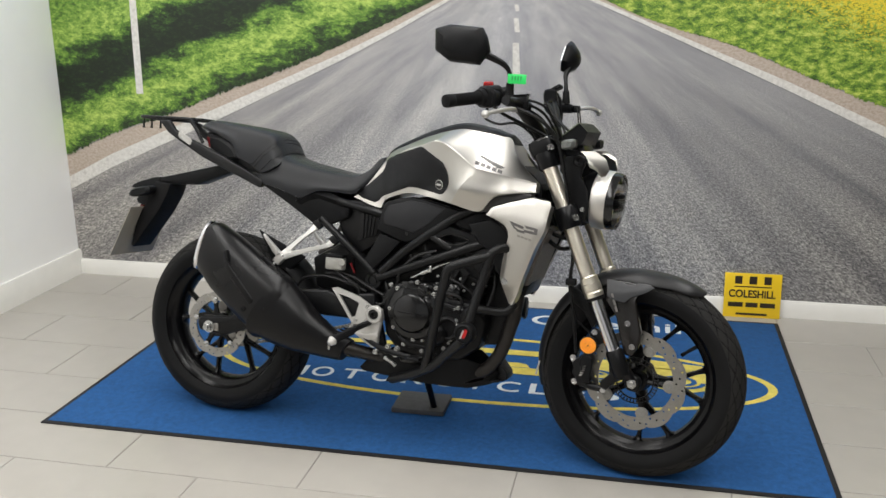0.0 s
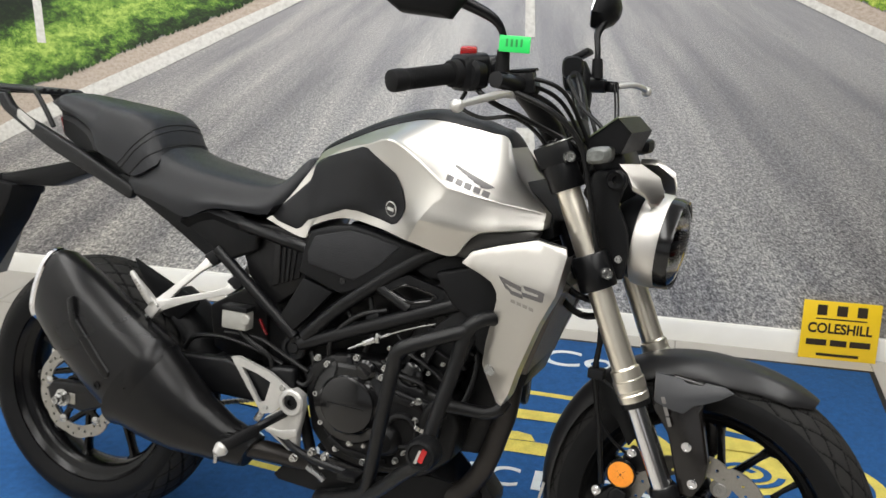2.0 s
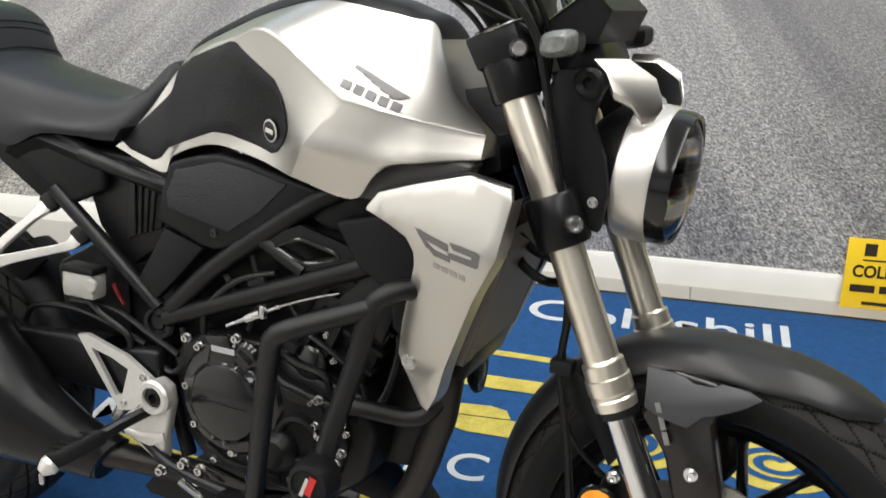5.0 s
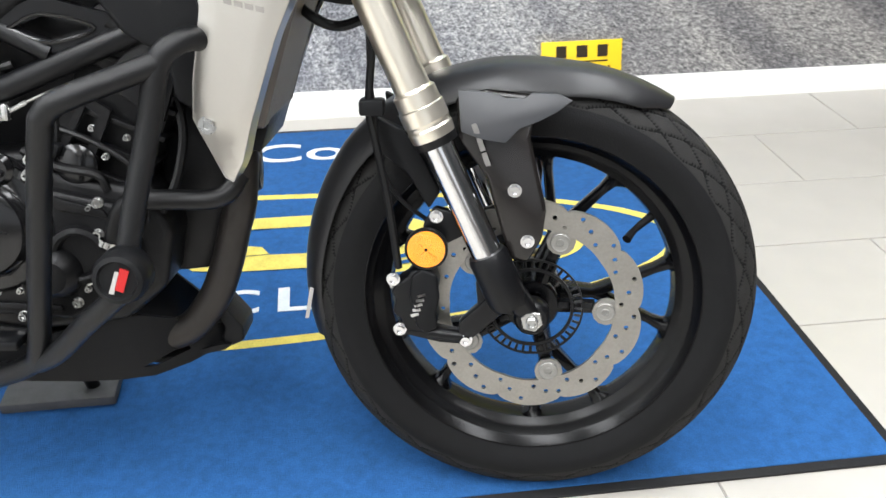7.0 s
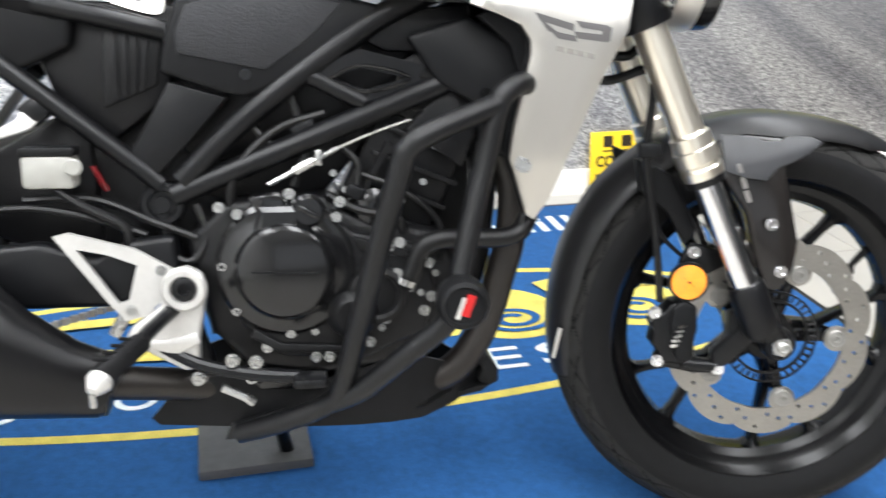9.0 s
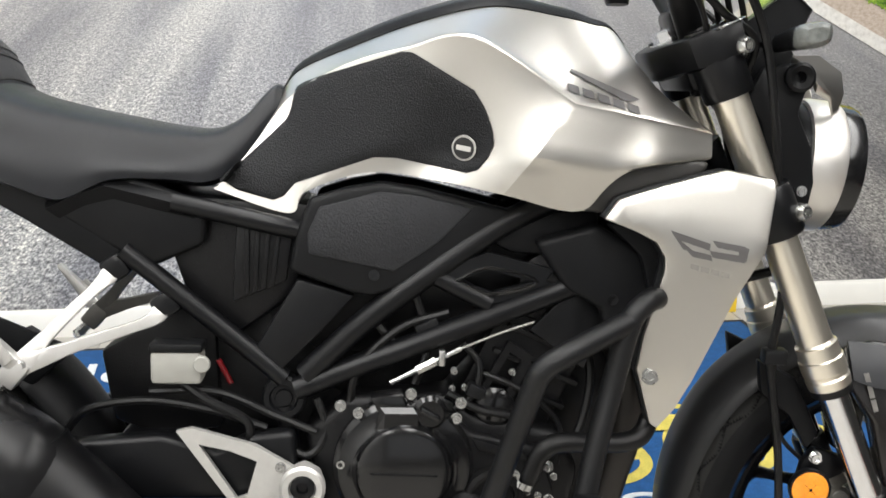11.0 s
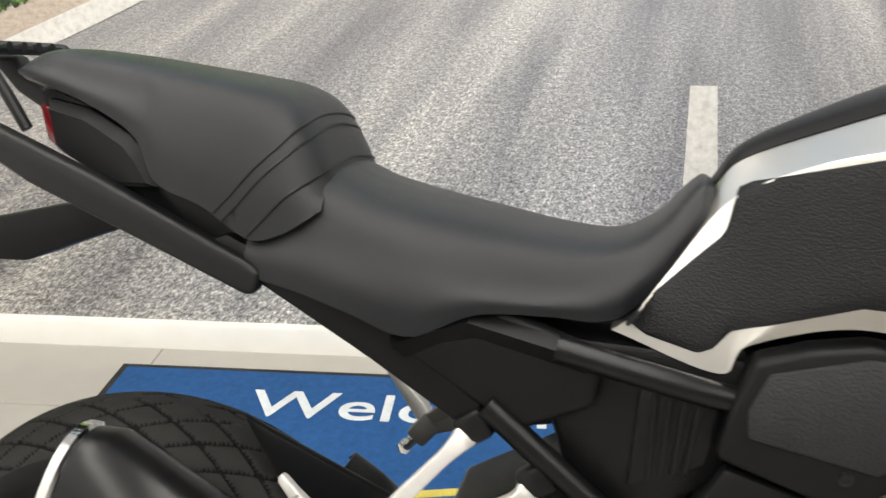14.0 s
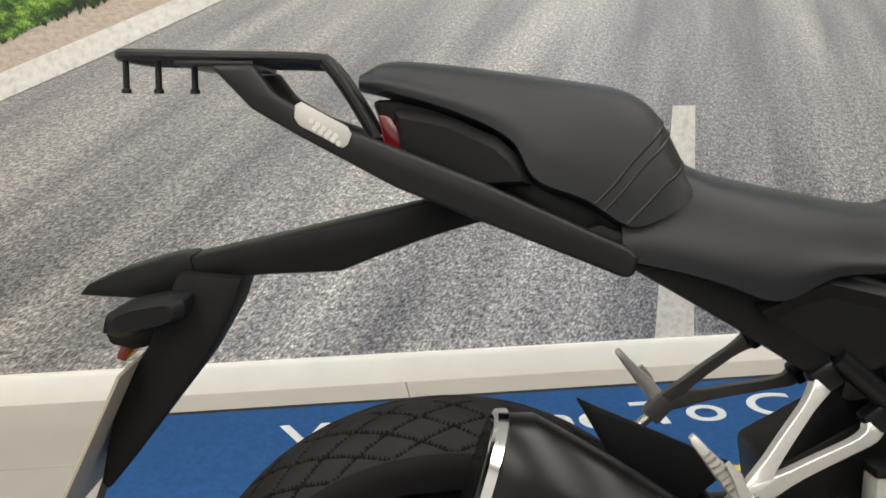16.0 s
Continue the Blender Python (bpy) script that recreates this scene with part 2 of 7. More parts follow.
def grass_print(maths, noisy, ramp, blend, x, z):
    blade = noisy(maths("MULTIPLY", x, 2.2), maths("ADD", maths("MULTIPLY", z, 0.7), maths("MULTIPLY", x, 0.5)), 210, 5, 0.75)
    tuft = noisy(maths("ADD", x, 3.1), maths("MULTIPLY", z, 1.4), 34, 6, 0.80)
    clump = noisy(x, maths("MULTIPLY", z, 1.8), 8, 5, 0.6)
    rise = maths("SUBTRACT", z, maths("ADD", maths("MULTIPLY", x, 0.41), 1.176))
    wave = maths("ADD", maths("MULTIPLY", rise, 1.5), maths("MULTIPLY", maths("SUBTRACT", clump, 0.5), 0.5))
    band = ramp(wave, (0.0, (0.36, 0.36, 0.36)), (0.08, (0.52, 0.52, 0.52)), (0.20, (0.66, 0.66, 0.66)), (0.34, (0.52, 0.52, 0.52)), (0.46, (0.26, 0.26, 0.26)), (0.62, (0.30, 0.30, 0.30)), (0.80, (0.62, 0.62, 0.62)), (1.0, (0.55, 0.55, 0.55)))
    tone = maths("ADD", maths("ADD", maths("MULTIPLY", blade, 0.42), maths("MULTIPLY", tuft, 0.42)), maths("MULTIPLY", maths("SUBTRACT", band, 0.40), 0.55))
    return ramp(tone, (0.36, (0.004, 0.010, 0.003)), (0.44, (0.022, 0.056, 0.010)), (0.51, (0.12, 0.26, 0.028)), (0.61, (0.52, 0.66, 0.15)))


def meadow_print(maths, noisy, ramp, blend, x, z):
    blade = noisy(maths("MULTIPLY", x, 2.0), maths("SUBTRACT", maths("MULTIPLY", z, 0.7), maths("MULTIPLY", x, 0.3)), 200, 5, 0.75)
    tuft = noisy(x, maths("MULTIPLY", z, 1.6), 24, 6, 0.72)
    tone = maths("ADD", maths("MULTIPLY", blade, 0.45), maths("MULTIPLY", tuft, 0.65))
    col = ramp(tone, (0.43, (0.012, 0.040, 0.007)), (0.51, (0.085, 0.19, 0.02)), (0.58, (0.27, 0.40, 0.05)), (0.66, (0.62, 0.66, 0.16)))
    bloom = noisy(x, maths("MULTIPLY", z, 1.8), 75, 4, 0.75)
    rise = maths("SUBTRACT", z, maths("ADD", maths("MULTIPLY", x, -0.40), 1.80))
    f = ramp(maths("ADD", bloom, maths("MULTIPLY", maths("SUBTRACT", rise, 0.30), 0.9)), (0.50, (0, 0, 0)), (0.58, (1, 1, 1)))
    gold = ramp(blade, (0.35, (0.42, 0.33, 0.02)), (0.6, (0.85, 0.70, 0.05)))
    return blend(f, col, gold)


def line_print(maths, noisy, ramp, blend, x, z):
    return ramp(noisy(x, z, 60, 4, 0.6), (0.30, (0.52, 0.50, 0.47)), (0.45, (0.62, 0.605, 0.57)), (0.65, (0.72, 0.705, 0.67)))


def verge_print(maths, noisy, ramp, blend, x, z):
    return ramp(noisy(x, maths("MULTIPLY", z, 1.5), 70, 4, 0.65), (0.3, (0.36, 0.29, 0.23)), (0.5, (0.46, 0.385, 0.32)), (0.7, (0.54, 0.47, 0.40)))


def sky_print(maths, noisy, ramp, blend, x, z):
    return ramp(noisy(x, z, 2, 4), (0.35, (0.35, 0.52, 0.78)), (0.65, (0.75, 0.80, 0.85)))


ROAD_PRINT, GRASS_PRINT, MEADOW_PRINT = printed("road_print", road_print), printed("grass_print", grass_print), printed("meadow_print", meadow_print)
LINE_PRINT, VERGE_PRINT, SKY_PRINT = printed("line_print", line_print), printed("verge_print", verge_print), printed("sky_print", sky_print)


# ---- builders ----
def link(name, bm, material, parent=None, label="", smooth=35, xf=None):
    """Makes one mesh object out of a bmesh; edges sharper than smooth degrees stay crisp."""
    if xf is not None:
        bmesh.ops.transform(bm, matrix=xf, verts=bm.verts)
    bmesh.ops.recalc_face_normals(bm, faces=bm.faces)
    for f in bm.faces:
        f.smooth = True
    lim = radians(smooth)
    for e in bm.edges:
        if len(e.link_faces) == 2 and e.calc_face_angle(0) > lim:
            e.smooth = False
    me = bpy.data.meshes.new(name)
    bm.to_mesh(me)
    bm.free()
    me.materials.append(material)
    ob = new(name, me)
    if parent is not None:
        ob.parent = parent
    if label:
        tagged(ob, label)
    return ob


def part(name, bm, material, parent, label="", smooth=35, xf=None):
    return link(name, bm, material, parent, label, smooth, xf)


def prism(pts, y0, y1, bev=0.003, seg=2):
    """A plate: an outline in the x-z plane between two lateral planes, with rounded edges."""
    bm = bmesh.new()
    vs = [bm.verts.new((x, y0, z)) for x, z in pts]
    f = bm.faces.new(vs)
    r = bmesh.ops.extrude_face_region(bm, geom=[f])
    bmesh.ops.translate(bm, vec=(0, y1 - y0, 0), verts=[v for v in r["geom"] if isinstance(v, bmesh.types.BMVert)])
    bmesh.ops.recalc_face_normals(bm, faces=bm.faces)
    if bev:
        bmesh.ops.bevel(bm, geom=bm.edges[:], offset=bev, segments=seg, profile=0.5, affect="EDGES", clamp_overlap=True)
    return bm


def holed(pts, hole, y0, y1, bev=0.0015):
    """A plate with one opening through it."""
    bm = bmesh.new()
    edges = []
    for ring in (pts, hole):
        vs = [bm.verts.new((x, y0, z)) for x, z in ring]
        edges += [bm.edges.new((vs[i], vs[(i + 1) % len(vs)])) for i in range(len(vs))]
    bmesh.ops.triangle_fill(bm, edges=edges, use_beauty=True, use_dissolve=False)
    r = bmesh.ops.extrude_face_region(bm, geom=bm.faces[:])
    bmesh.ops.translate(bm, vec=(0, y1 - y0, 0), verts=[v for v in r["geom"] if isinstance(v, bmesh.types.BMVert)])
    return bm


def block(c, size, bev=0.004, rot=None, seg=2):
    bm = bmesh.new()
    bmesh.ops.create_cube(bm, size=1)
    bmesh.ops.scale(bm, vec=size, verts=bm.verts)
    if bev:
        bmesh.ops.bevel(bm, geom=bm.edges[:], offset=bev, segments=seg, profile=0.5, affect="EDGES", clamp_overlap=True)
    m = Matrix.Translation(c)
    if rot is not None:
        m = m @ pose(0, 0, 0, *rot)
    bmesh.ops.transform(bm, matrix=m, verts=bm.verts)
    return bm


def merged(*bms):
    out = bmesh.new()
    for b in bms:
        me = bpy.data.meshes.new("tmp")
        b.to_mesh(me)
        b.free()
        out.from_mesh(me)
        bpy.data.meshes.remove(me)
    return out


def lathe(profile, c, axis, seg=48, closed=False):
    """Turns (radius, height along the axis) round an axis through c."""
    axis = Vector(axis).normalized()
    a = axis.orthogonal().normalized()
    b = axis.cross(a)
    bm = bmesh.new()
    rings = []
    for r, h in profile:
        if r < 1e-6:
            rings.append([bm.verts.new(Vector(c) + axis * h)])
        else:
            rings.append([bm.verts.new(Vector(c) + axis * h + (a * math.cos(2 * math.pi * i / seg) + b * math.sin(2 * math.pi * i / seg)) * r) for i in range(seg)])
    pairs = list(zip(rings, rings[1:] + rings[:1])) if closed else list(zip(rings, rings[1:]))
    for p, q in pairs:
        for i in range(seg):
            j = (i + 1) % seg
            if len(p) == 1 and len(q) == 1:
                continue
            if len(p) == 1:
                bm.faces.new((p[0], q[i], q[j]))
            elif len(q) == 1:
                bm.faces.new((p[i], q[0], p[j]))
            else:
                bm.faces.new((p[i], q[i], q[j], p[j]))
    return bm


def disc(c, axis, r, h, bev=0.0015, seg=24):
    """A short round boss standing on c along axis."""
    return lathe([(0, 0), (r, 0), (r, h - bev), (r - bev, h), (0, h)], c, axis, seg)


def catmull(pts, n):
    p = np.array(pts, float)
    p = np.vstack([2 * p[0] - p[1], p, 2 * p[-1] - p[-2]])
    out = []
    m = len(p) - 3
    for k in range(n):
        s = k / (n - 1) * m
        i = min(int(s), m - 1)
        t = s - i
        a, b, c, d = p[i:i + 4]
        out.append(0.5 * (2 * b + (c - a) * t + (2 * a - 5 * b + 4 * c - d) * t * t + (3 * b - a - 3 * c + d) * t ** 3))
    return [Vector(q) for q in out]


def loft(rings, closed=True, caps=True):
    bm = bmesh.new()
    vs = [[bm.verts.new(p) for p in r] for r in rings]
    n = len(vs[0])
    for a, b in zip(vs, vs[1:]):
        for i in range(n if closed else n - 1):
            j = (i + 1) % n
            bm.faces.new((a[i], a[j], b[j], b[i]))
    if caps:
        bm.faces.new(vs[0])
        bm.faces.new(vs[-1])
    return bm


def tube(pts, r, n=0, seg=12, caps=True, radii=None):
    """A bent tube through points, with an even or a varying radius."""
    n = n or max(8, 6 * (len(pts) - 1) + 1)
    path = catmull(pts, n) if len(pts) > 2 else [Vector(p) for p in np.linspace(pts[0], pts[1], max(2, n if radii else 2))]
    rings = []
    t = (path[1] - path[0]).normalized()
    a = t.orthogonal().normalized()
    for i, p in enumerate(path):
        t = (path[min(i + 1, len(path) - 1)] - path[max(i - 1, 0)]).normalized()
        a = (a - t * a.dot(t)).normalized()
        b = t.cross(a)
        rr = r if radii is None else float(np.interp(i / (len(path) - 1), np.linspace(0, 1, len(radii)), radii))
        rings.append([p + (a * math.cos(2 * math.pi * k / seg) + b * math.sin(2 * math.pi * k / seg)) * rr for k in range(seg)])
    return loft(rings, True, caps)


def squircle(c, u, v, a, b, n=28, p=3.0):
    c, u, v = Vector(c), Vector(u), Vector(v)
    out = []
    for i in range(n):
        t = 2 * math.pi * i / n
        x, y = math.cos(t), math.sin(t)
        out.append(c + u * a * math.copysign(abs(x) ** (2 / p), x) + v * b * math.copysign(abs(y) ** (2 / p), y))
    return out


def hexbolt(c, axis, r, h, head=True):
    return merged(lathe([(0, 0), (r * 1.35, 0), (r * 1.35, h * 0.3), (r, h * 0.3), (r, h), (r * 0.55, h), (r * 0.5, h * 0.6), (0, h * 0.6)], c, axis, 12))


def drape(lower, upper, bvh, off, thick, nx=40, nz=14):
    """A pad that follows a body's right flank between two outlines in x-z."""
    xs = np.linspace(lower[0][0], lower[-1][0], nx)
    zl = np.interp(xs, [p[0] for p in lower], [p[1] for p in lower])
    zu = np.interp(xs, [p[0] for p in upper], [p[1] for p in upper])
    outer, inner = [], []
    for x, a, b in zip(xs, zl, zu):
        o, i = [], []
        for k in range(nz):
            z = a + (b - a) * k / (nz - 1)
            hit = bvh.ray_cast(Vector((x, -0.6, z)), Vector((0, 1, 0)))
            y = hit[0].y if hit[0] is not None else -0.1
            edge = min(1.0, 6 * min(k, nz - 1 - k) / (nz - 1), 8 * min(x - xs[0], xs[-1] - x) / (xs[-1] - xs[0]) + 0.2)
            o.append(Vector((x, y - off - thick * edge ** 0.5, z)))
            i.append(Vector((x, y + 0.002, z)))
        outer.append(o)
        inner.append(i)
    bm = bmesh.new()
    go = [[bm.verts.new(p) for p in r] for r in outer]
    for a, b in zip(go, go[1:]):
        for k in range(nz - 1):
            bm.faces.new((a[k], a[k + 1], b[k + 1], b[k]))
    gi = [[bm.verts.new(p) for p in r] for r in inner]
    rim_o = [r[0] for r in go] + go[-1][1:] + [r[-1] for r in go[-2::-1]] + go[0][-2:0:-1]
    rim_i = [r[0] for r in gi] + gi[-1][1:] + [r[-1] for r in gi[-2::-1]] + gi[0][-2:0:-1]
    m = len(rim_o)
    for k in range(m):
        bm.faces.new((rim_o[k], rim_o[(k + 1) % m], rim_i[(k + 1) % m], rim_i[k]))
    bmesh.ops.delete(bm, geom=[v for v in bm.verts if not v.link_faces], context="VERTS")
    return bm


def flipped(ob, parent):
    """The left-hand twin of a right-hand part, with its own parts."""
    kids = list(ob.children)
    me = ob.data.copy()
    me.transform(Matrix.Diagonal((1, -1, 1, 1)))
    me.flip_normals()
    o = new(ob.name.split(".")[0], me)
    o.parent = parent
    if "label" in ob:
        o["label"] = ob["label"]
    for c in kids:
        flipped(c, o)
    return o


def letters(name, text, size, material, parent, m, label="", width=0.0, bold=0.0):
    """Flat lettering in the built-in font, laid by the pose m."""
    cu = bpy.data.curves.new("tmp_text", "FONT")
    cu.body, cu.size, cu.extrude, cu.offset = text, size, 0.0006, bold
    tmp = bpy.data.objects.new("tmp_text", cu)
    scene.collection.objects.link(tmp)
    me = bpy.data.meshes.new_from_object(tmp.evaluated_get(bpy.context.evaluated_depsgraph_get()))
    bpy.data.objects.remove(tmp)
    bpy.data.curves.remove(cu)
    xs = [v.co.x for v in me.vertices]
    squash = width / (max(xs) - min(xs)) if width else 1.0
    me.transform(m @ Matrix.Diagonal((squash, 1, 1, 1)) @ Matrix.Translation((-min(xs), 0, 0)))
    root = list(range(len(me.vertices)))

    def find(i):
        while root[i] != i:
            root[i] = root[root[i]]
            i = root[i]
        return i

    for e in me.edges:
        root[find(e.vertices[0])] = find(e.vertices[1])
    local = m.inverted()
    spans = {}
    for v in me.vertices:
        x = (local @ v.co).x
        lo, hi = spans.get(find(v.index), (x, x))
        spans[find(v.index)] = (min(lo, x), max(hi, x))
    groups = []
    for key, (lo, hi) in sorted(spans.items(), key=lambda kv: kv[1]):
        if groups and lo < groups[-1][1] - 0.4 * (hi - lo):
            groups[-1][0].add(key)
            groups[-1][1] = max(groups[-1][1], hi)
        else:
            groups.append([{key}, hi])
    for keys, hi in groups:
        ids = [v.index for v in me.vertices if find(v.index) in keys]
        at = {i: k for k, i in enumerate(ids)}
        piece = bpy.data.meshes.new(name)
        piece.from_pydata([me.vertices[i].co for i in ids], [], [[at[i] for i in p.vertices] for p in me.polygons if p.vertices[0] in at])
        piece.materials.append(material)
        ob = new(name, piece)
        ob.parent = parent
        if label:
            tagged(ob, label)
    bpy.data.meshes.remove(me)


def empty(name, label, category, group="", m=None):
    ob = new(name)
    tagged(ob, label, category, group)
    if m is not None:
        ob.matrix_world = m
    return ob


# ---- room ----
WY, WX0, WX1 = 1.412, -1.430, 3.030


def slab(name, lo, hi, material, label, bev=0.0, parent=None, kind="structure", category=""):
    c, s = [(a + b) / 2 for a, b in zip(lo, hi)], [b - a for a, b in zip(lo, hi)]
    ob = link(name, block(c, s, bev), material, parent, label)
    if parent is None:
        tagged(ob, label, category, "", kind)
    return ob


wall_north = slab("wall_north", (WX0, WY, 0), (WX1, WY + 0.12, CEIL), WALL, "white plastered wall behind the road mural", category="wall")
slab("wall_west", (WX0 - 0.12, -6, 0), (WX0, WY + 0.12, CEIL), WALL, "plain white painted side wall", category="wall")
slab("wall_return", (WX1, 1.225, 0), (WX1 + 0.11, WY + 0.12, CEIL), WALL, "white painted wall return beside the mural", category="wall")
# Unseen closing wall; its tan is chosen to warm reflections on the bike.
slab("wall_east", (4.6, -6, 0), (4.72, 1.5, CEIL), TAN_WALL, "unseen closing side wall, tan to warm the reflections", category="wall")
slab("wall_east_back", (WX1 + 0.11, 1.36, 0), (4.72, 1.5, CEIL), WALL, "plain white wall behind the black panel", category="wall")
# Unseen closing wall; its grey is set to control reflections and bounce.
slab("wall_south", (-1.52, -6.12, 0), (4.72, -6, CEIL), ROOM, "unseen closing wall facing the mural, grey set for reflections", category="wall")
slab("ceiling", (-1.52, -6.12, CEIL), (4.72, WY + 0.12, CEIL + 0.1), CEILING, "plain white suspended ceiling", category="ceiling")
floor = slab("floor", (-1.5, -6, -0.1), (4.7, WY + 0.02, -0.003), GROUT, "beige tiled floor with dark grey joints", category="floor")

SKIRT_N = [(0, 0), (0.018, 0), (0.018, 0.066), (0.012, 0.076), (0, 0.076)]


def skirting(name, p, q, inward, h, label):
    """A skirting board along the floor from p to q, its thickness towards inward."""
    p, q, w = Vector(p), Vector(q), Vector(inward)
    k = h / 0.076
    ob = link(name, loft([[e + w * a + Vector((0, 0, b * k)) for a, b in SKIRT_N] for e in (p, q)]), SKIRT)
    return tagged(ob, label, "skirting", "", "structure")


skirting("baseboard_north", (WX0 + 0.018, WY, 0), (WX1 - 0.018, WY, 0), (0, -1, 0), 0.076, "white painted skirting board under the mural, slightly scuffed")
skirting("baseboard_west", (WX0, -6, 0), (WX0, WY, 0), (1, 0, 0), 0.125, "tall white skirting board along the side wall")
skirting("baseboard_return", (WX1, 1.210, 0), (WX1, WY, 0), (-1, 0, 0), 0.076, "short white skirting board on the wall return")
skirting("baseboard_return_front", (WX1, 1.225, 0), (WX1 + 0.09, 1.225, 0), (0, -1, 0), 0.076, "short white skirting board on the wall end")
slab("red_floor_strip", (2.995, -4.0, -0.002), (3.14, 1.206, 0.003), RED_FLOOR, "glossy red vinyl floor edging beside the tiles", category="floor strip")
slab("black_panel", (3.070, -4.0, 0.003), (3.30, 1.19, 2.3), BLACK_PANEL, "tall black display panel standing on the red strip", 0.004, kind="", category="panel")


# the printed mural: pieces that lie edge to edge, lines a hair in front
def flat(name, pts, material, y, parent, label=""):
    """A printed patch with straight edges."""
    bm = bmesh.new()
    bm.faces.new([bm.verts.new((x, y, z)) for x, z in pts])
    bmesh.ops.triangulate(bm, faces=bm.faces[:])
    return printed_patch(name, bm, material, parent, label)


def bank(name, edge, top, material, y, parent, label=""):
    """A printed patch between an uneven lower edge and a level top."""
    bm = bmesh.new()
    edge = sorted(edge)
    lo = [bm.verts.new((x, y, min(z, top - 0.002))) for x, z in edge]
    hi = [bm.verts.new((x, y, top)) for x, z in edge]
    for k in range(len(edge) - 1):
        bm.faces.new((lo[k], lo[k + 1], hi[k + 1], hi[k]))
    return printed_patch(name, bm, material, parent, label)


def printed_patch(name, bm, material, parent, label):
    me = bpy.data.meshes.new(name)
    bm.to_mesh(me)
    bm.free()
    me.materials.append(material)
    ob = new(name, me)
    ob.parent = parent
    if label:
        tagged(ob, label)
    return ob


TOP = 2.4
mural = empty("wall_mural", "photographic wall mural of an empty country road between green verges", "mural")
flat("road_print", [(WX0, 0.06), (WX1, 0.06), (WX1, 1.5), (WX0, 1.5)], ROAD_PRINT, WY - 0.001, mural, "printed grey asphalt road surface")
flat("sky_print", [(WX0, 1.5), (WX1, 1.5), (WX1, TOP), (WX0, TOP)], SKY_PRINT, WY - 0.001, mural, "printed pale sky")
rng = random.Random(5)


def ragged(pts, n, amp):
    """An uneven printed edge through points."""
    out = []
    for i, p in enumerate(catmull([(x, 0, z) for x, z in pts], n)):
        k = amp * min(1.0, max(0.0, 1.42 - p.z) / 0.5)
        out.append((p.x + 0.25 * rng.uniform(-k, k), p.z + rng.uniform(-k, k)))
    return out


L_GRASS = [(WX0, 0.606), (-1.164, 0.722), (-0.856, 0.822), (-0.557, 0.937), (-0.271, 1.037), (0.004, 1.148), (0.268, 1.263), (0.72, 1.47)]
L_UP = [(WX0, 0.500), (-1.176, 0.625), (-0.561, 0.877), (0.003, 1.110), (0.268, 1.232), (0.74, 1.475)]
L_LO = [(WX0, 0.436), (-1.184, 0.558), (-0.566, 0.821), (0.001, 1.078), (0.267, 1.210), (0.75, 1.47)]
flat("verge_print", L_GRASS + L_UP[::-1], VERGE_PRINT, WY - 0.0025, mural, "printed dusty beige verge")
flat("line_print", L_UP + L_LO[::-1], LINE_PRINT, WY - 0.0035, mural, "printed white edge line")
bank("grass_print", ragged(L_GRASS, 420, 0.010), 1.5, GRASS_PRINT, WY - 0.0045, mural, "printed green grass bank")
R_UP = [(0.90, 1.475), (1.104, 1.360), (1.475, 1.203), (1.935, 1.013), (2.317, 0.840), (WX1, 0.545)]
R_LO = [(0.89, 1.465), (1.104, 1.345), (1.477, 1.183), (1.939, 0.976), (2.321, 0.797), (WX1, 0.480)]
R_GRASS = [(0.92, 1.475), (1.241, 1.312), (1.474, 1.226), (1.702, 1.160), (1.931, 1.068), (2.156, 0.974), (2.307, 0.918), (WX1, 0.690)]
flat("verge_print", R_GRASS + R_UP[::-1], VERGE_PRINT, WY - 0.0025, mural)
flat("line_print", R_UP + R_LO[::-1], LINE_PRINT, WY - 0.0035, mural)
bank("meadow_print", ragged(R_GRASS, 420, 0.009), 1.5, MEADOW_PRINT, WY - 0.0045, mural, "printed meadow with yellow flowers")
for a, b, wa, wb in ((0.06, 0.701, 0.112, 0.059), (0.997, 1.165, 0.034, 0.028), (1.21, 1.269, 0.023, 0.021), (1.297, 1.325, 0.018, 0.016), (1.36, 1.38, 0.013, 0.012)):
    cb, ct = (0.841, 0.801) if a < 0.5 else (0.808, 0.802)
    flat("dash_print", [(cb - wa / 2, a), (cb + wa / 2, a), (ct + wb / 2, b), (ct - wb / 2, b)], LINE_PRINT, WY - 0.0035, mural)
flat("post_print", [(-1.016, 0.918), (-0.980, 0.918), (-0.972, 1.5), (-1.006, 1.5)], LINE_PRINT, WY - 0.006, mural, "printed white roadside post")

# ---- mat ----
MX0, MX1, MY0, MY1, MZ = -0.568, 1.962, -0.157, 1.303, 0.007
door_mat = empty("floor_mat", "large blue carpet mat with yellow and white lettering on tiles", "mat")
part("backing", block(((MX0 + MX1) / 2, (MY0 + MY1) / 2, 0.0025), (MX1 - MX0, MY1 - MY0, 0.005), 0.002), MAT_RUBBER, door_mat, "thin black rubber border")
part("carpet", block(((MX0 + MX1) / 2, (MY0 + MY1) / 2, 0.0045), (MX1 - MX0 - 0.034, MY1 - MY0 - 0.034, 0.005), 0.002), CARPET, door_mat, "royal blue looped pile")
letters("letter", "Welcome To Coleshill", 0.158, WHITE_PILE, door_mat, pose(-0.203, 1.090, MZ + 0.001), "white letter of the welcome line", 1.80, 0.0012)
for k, ch in enumerate("MOTORCYCLES"):
    letters("letter", ch, 0.122, WHITE_PILE, door_mat, pose(0.066 + 0.1175 * k, 0.386, MZ + 0.001), "white capital letter under the emblem", 0.082 if ch != "M" else 0.094, 0.001)
EC, EA, EB = (0.81, 0.585), 1.064, 0.315


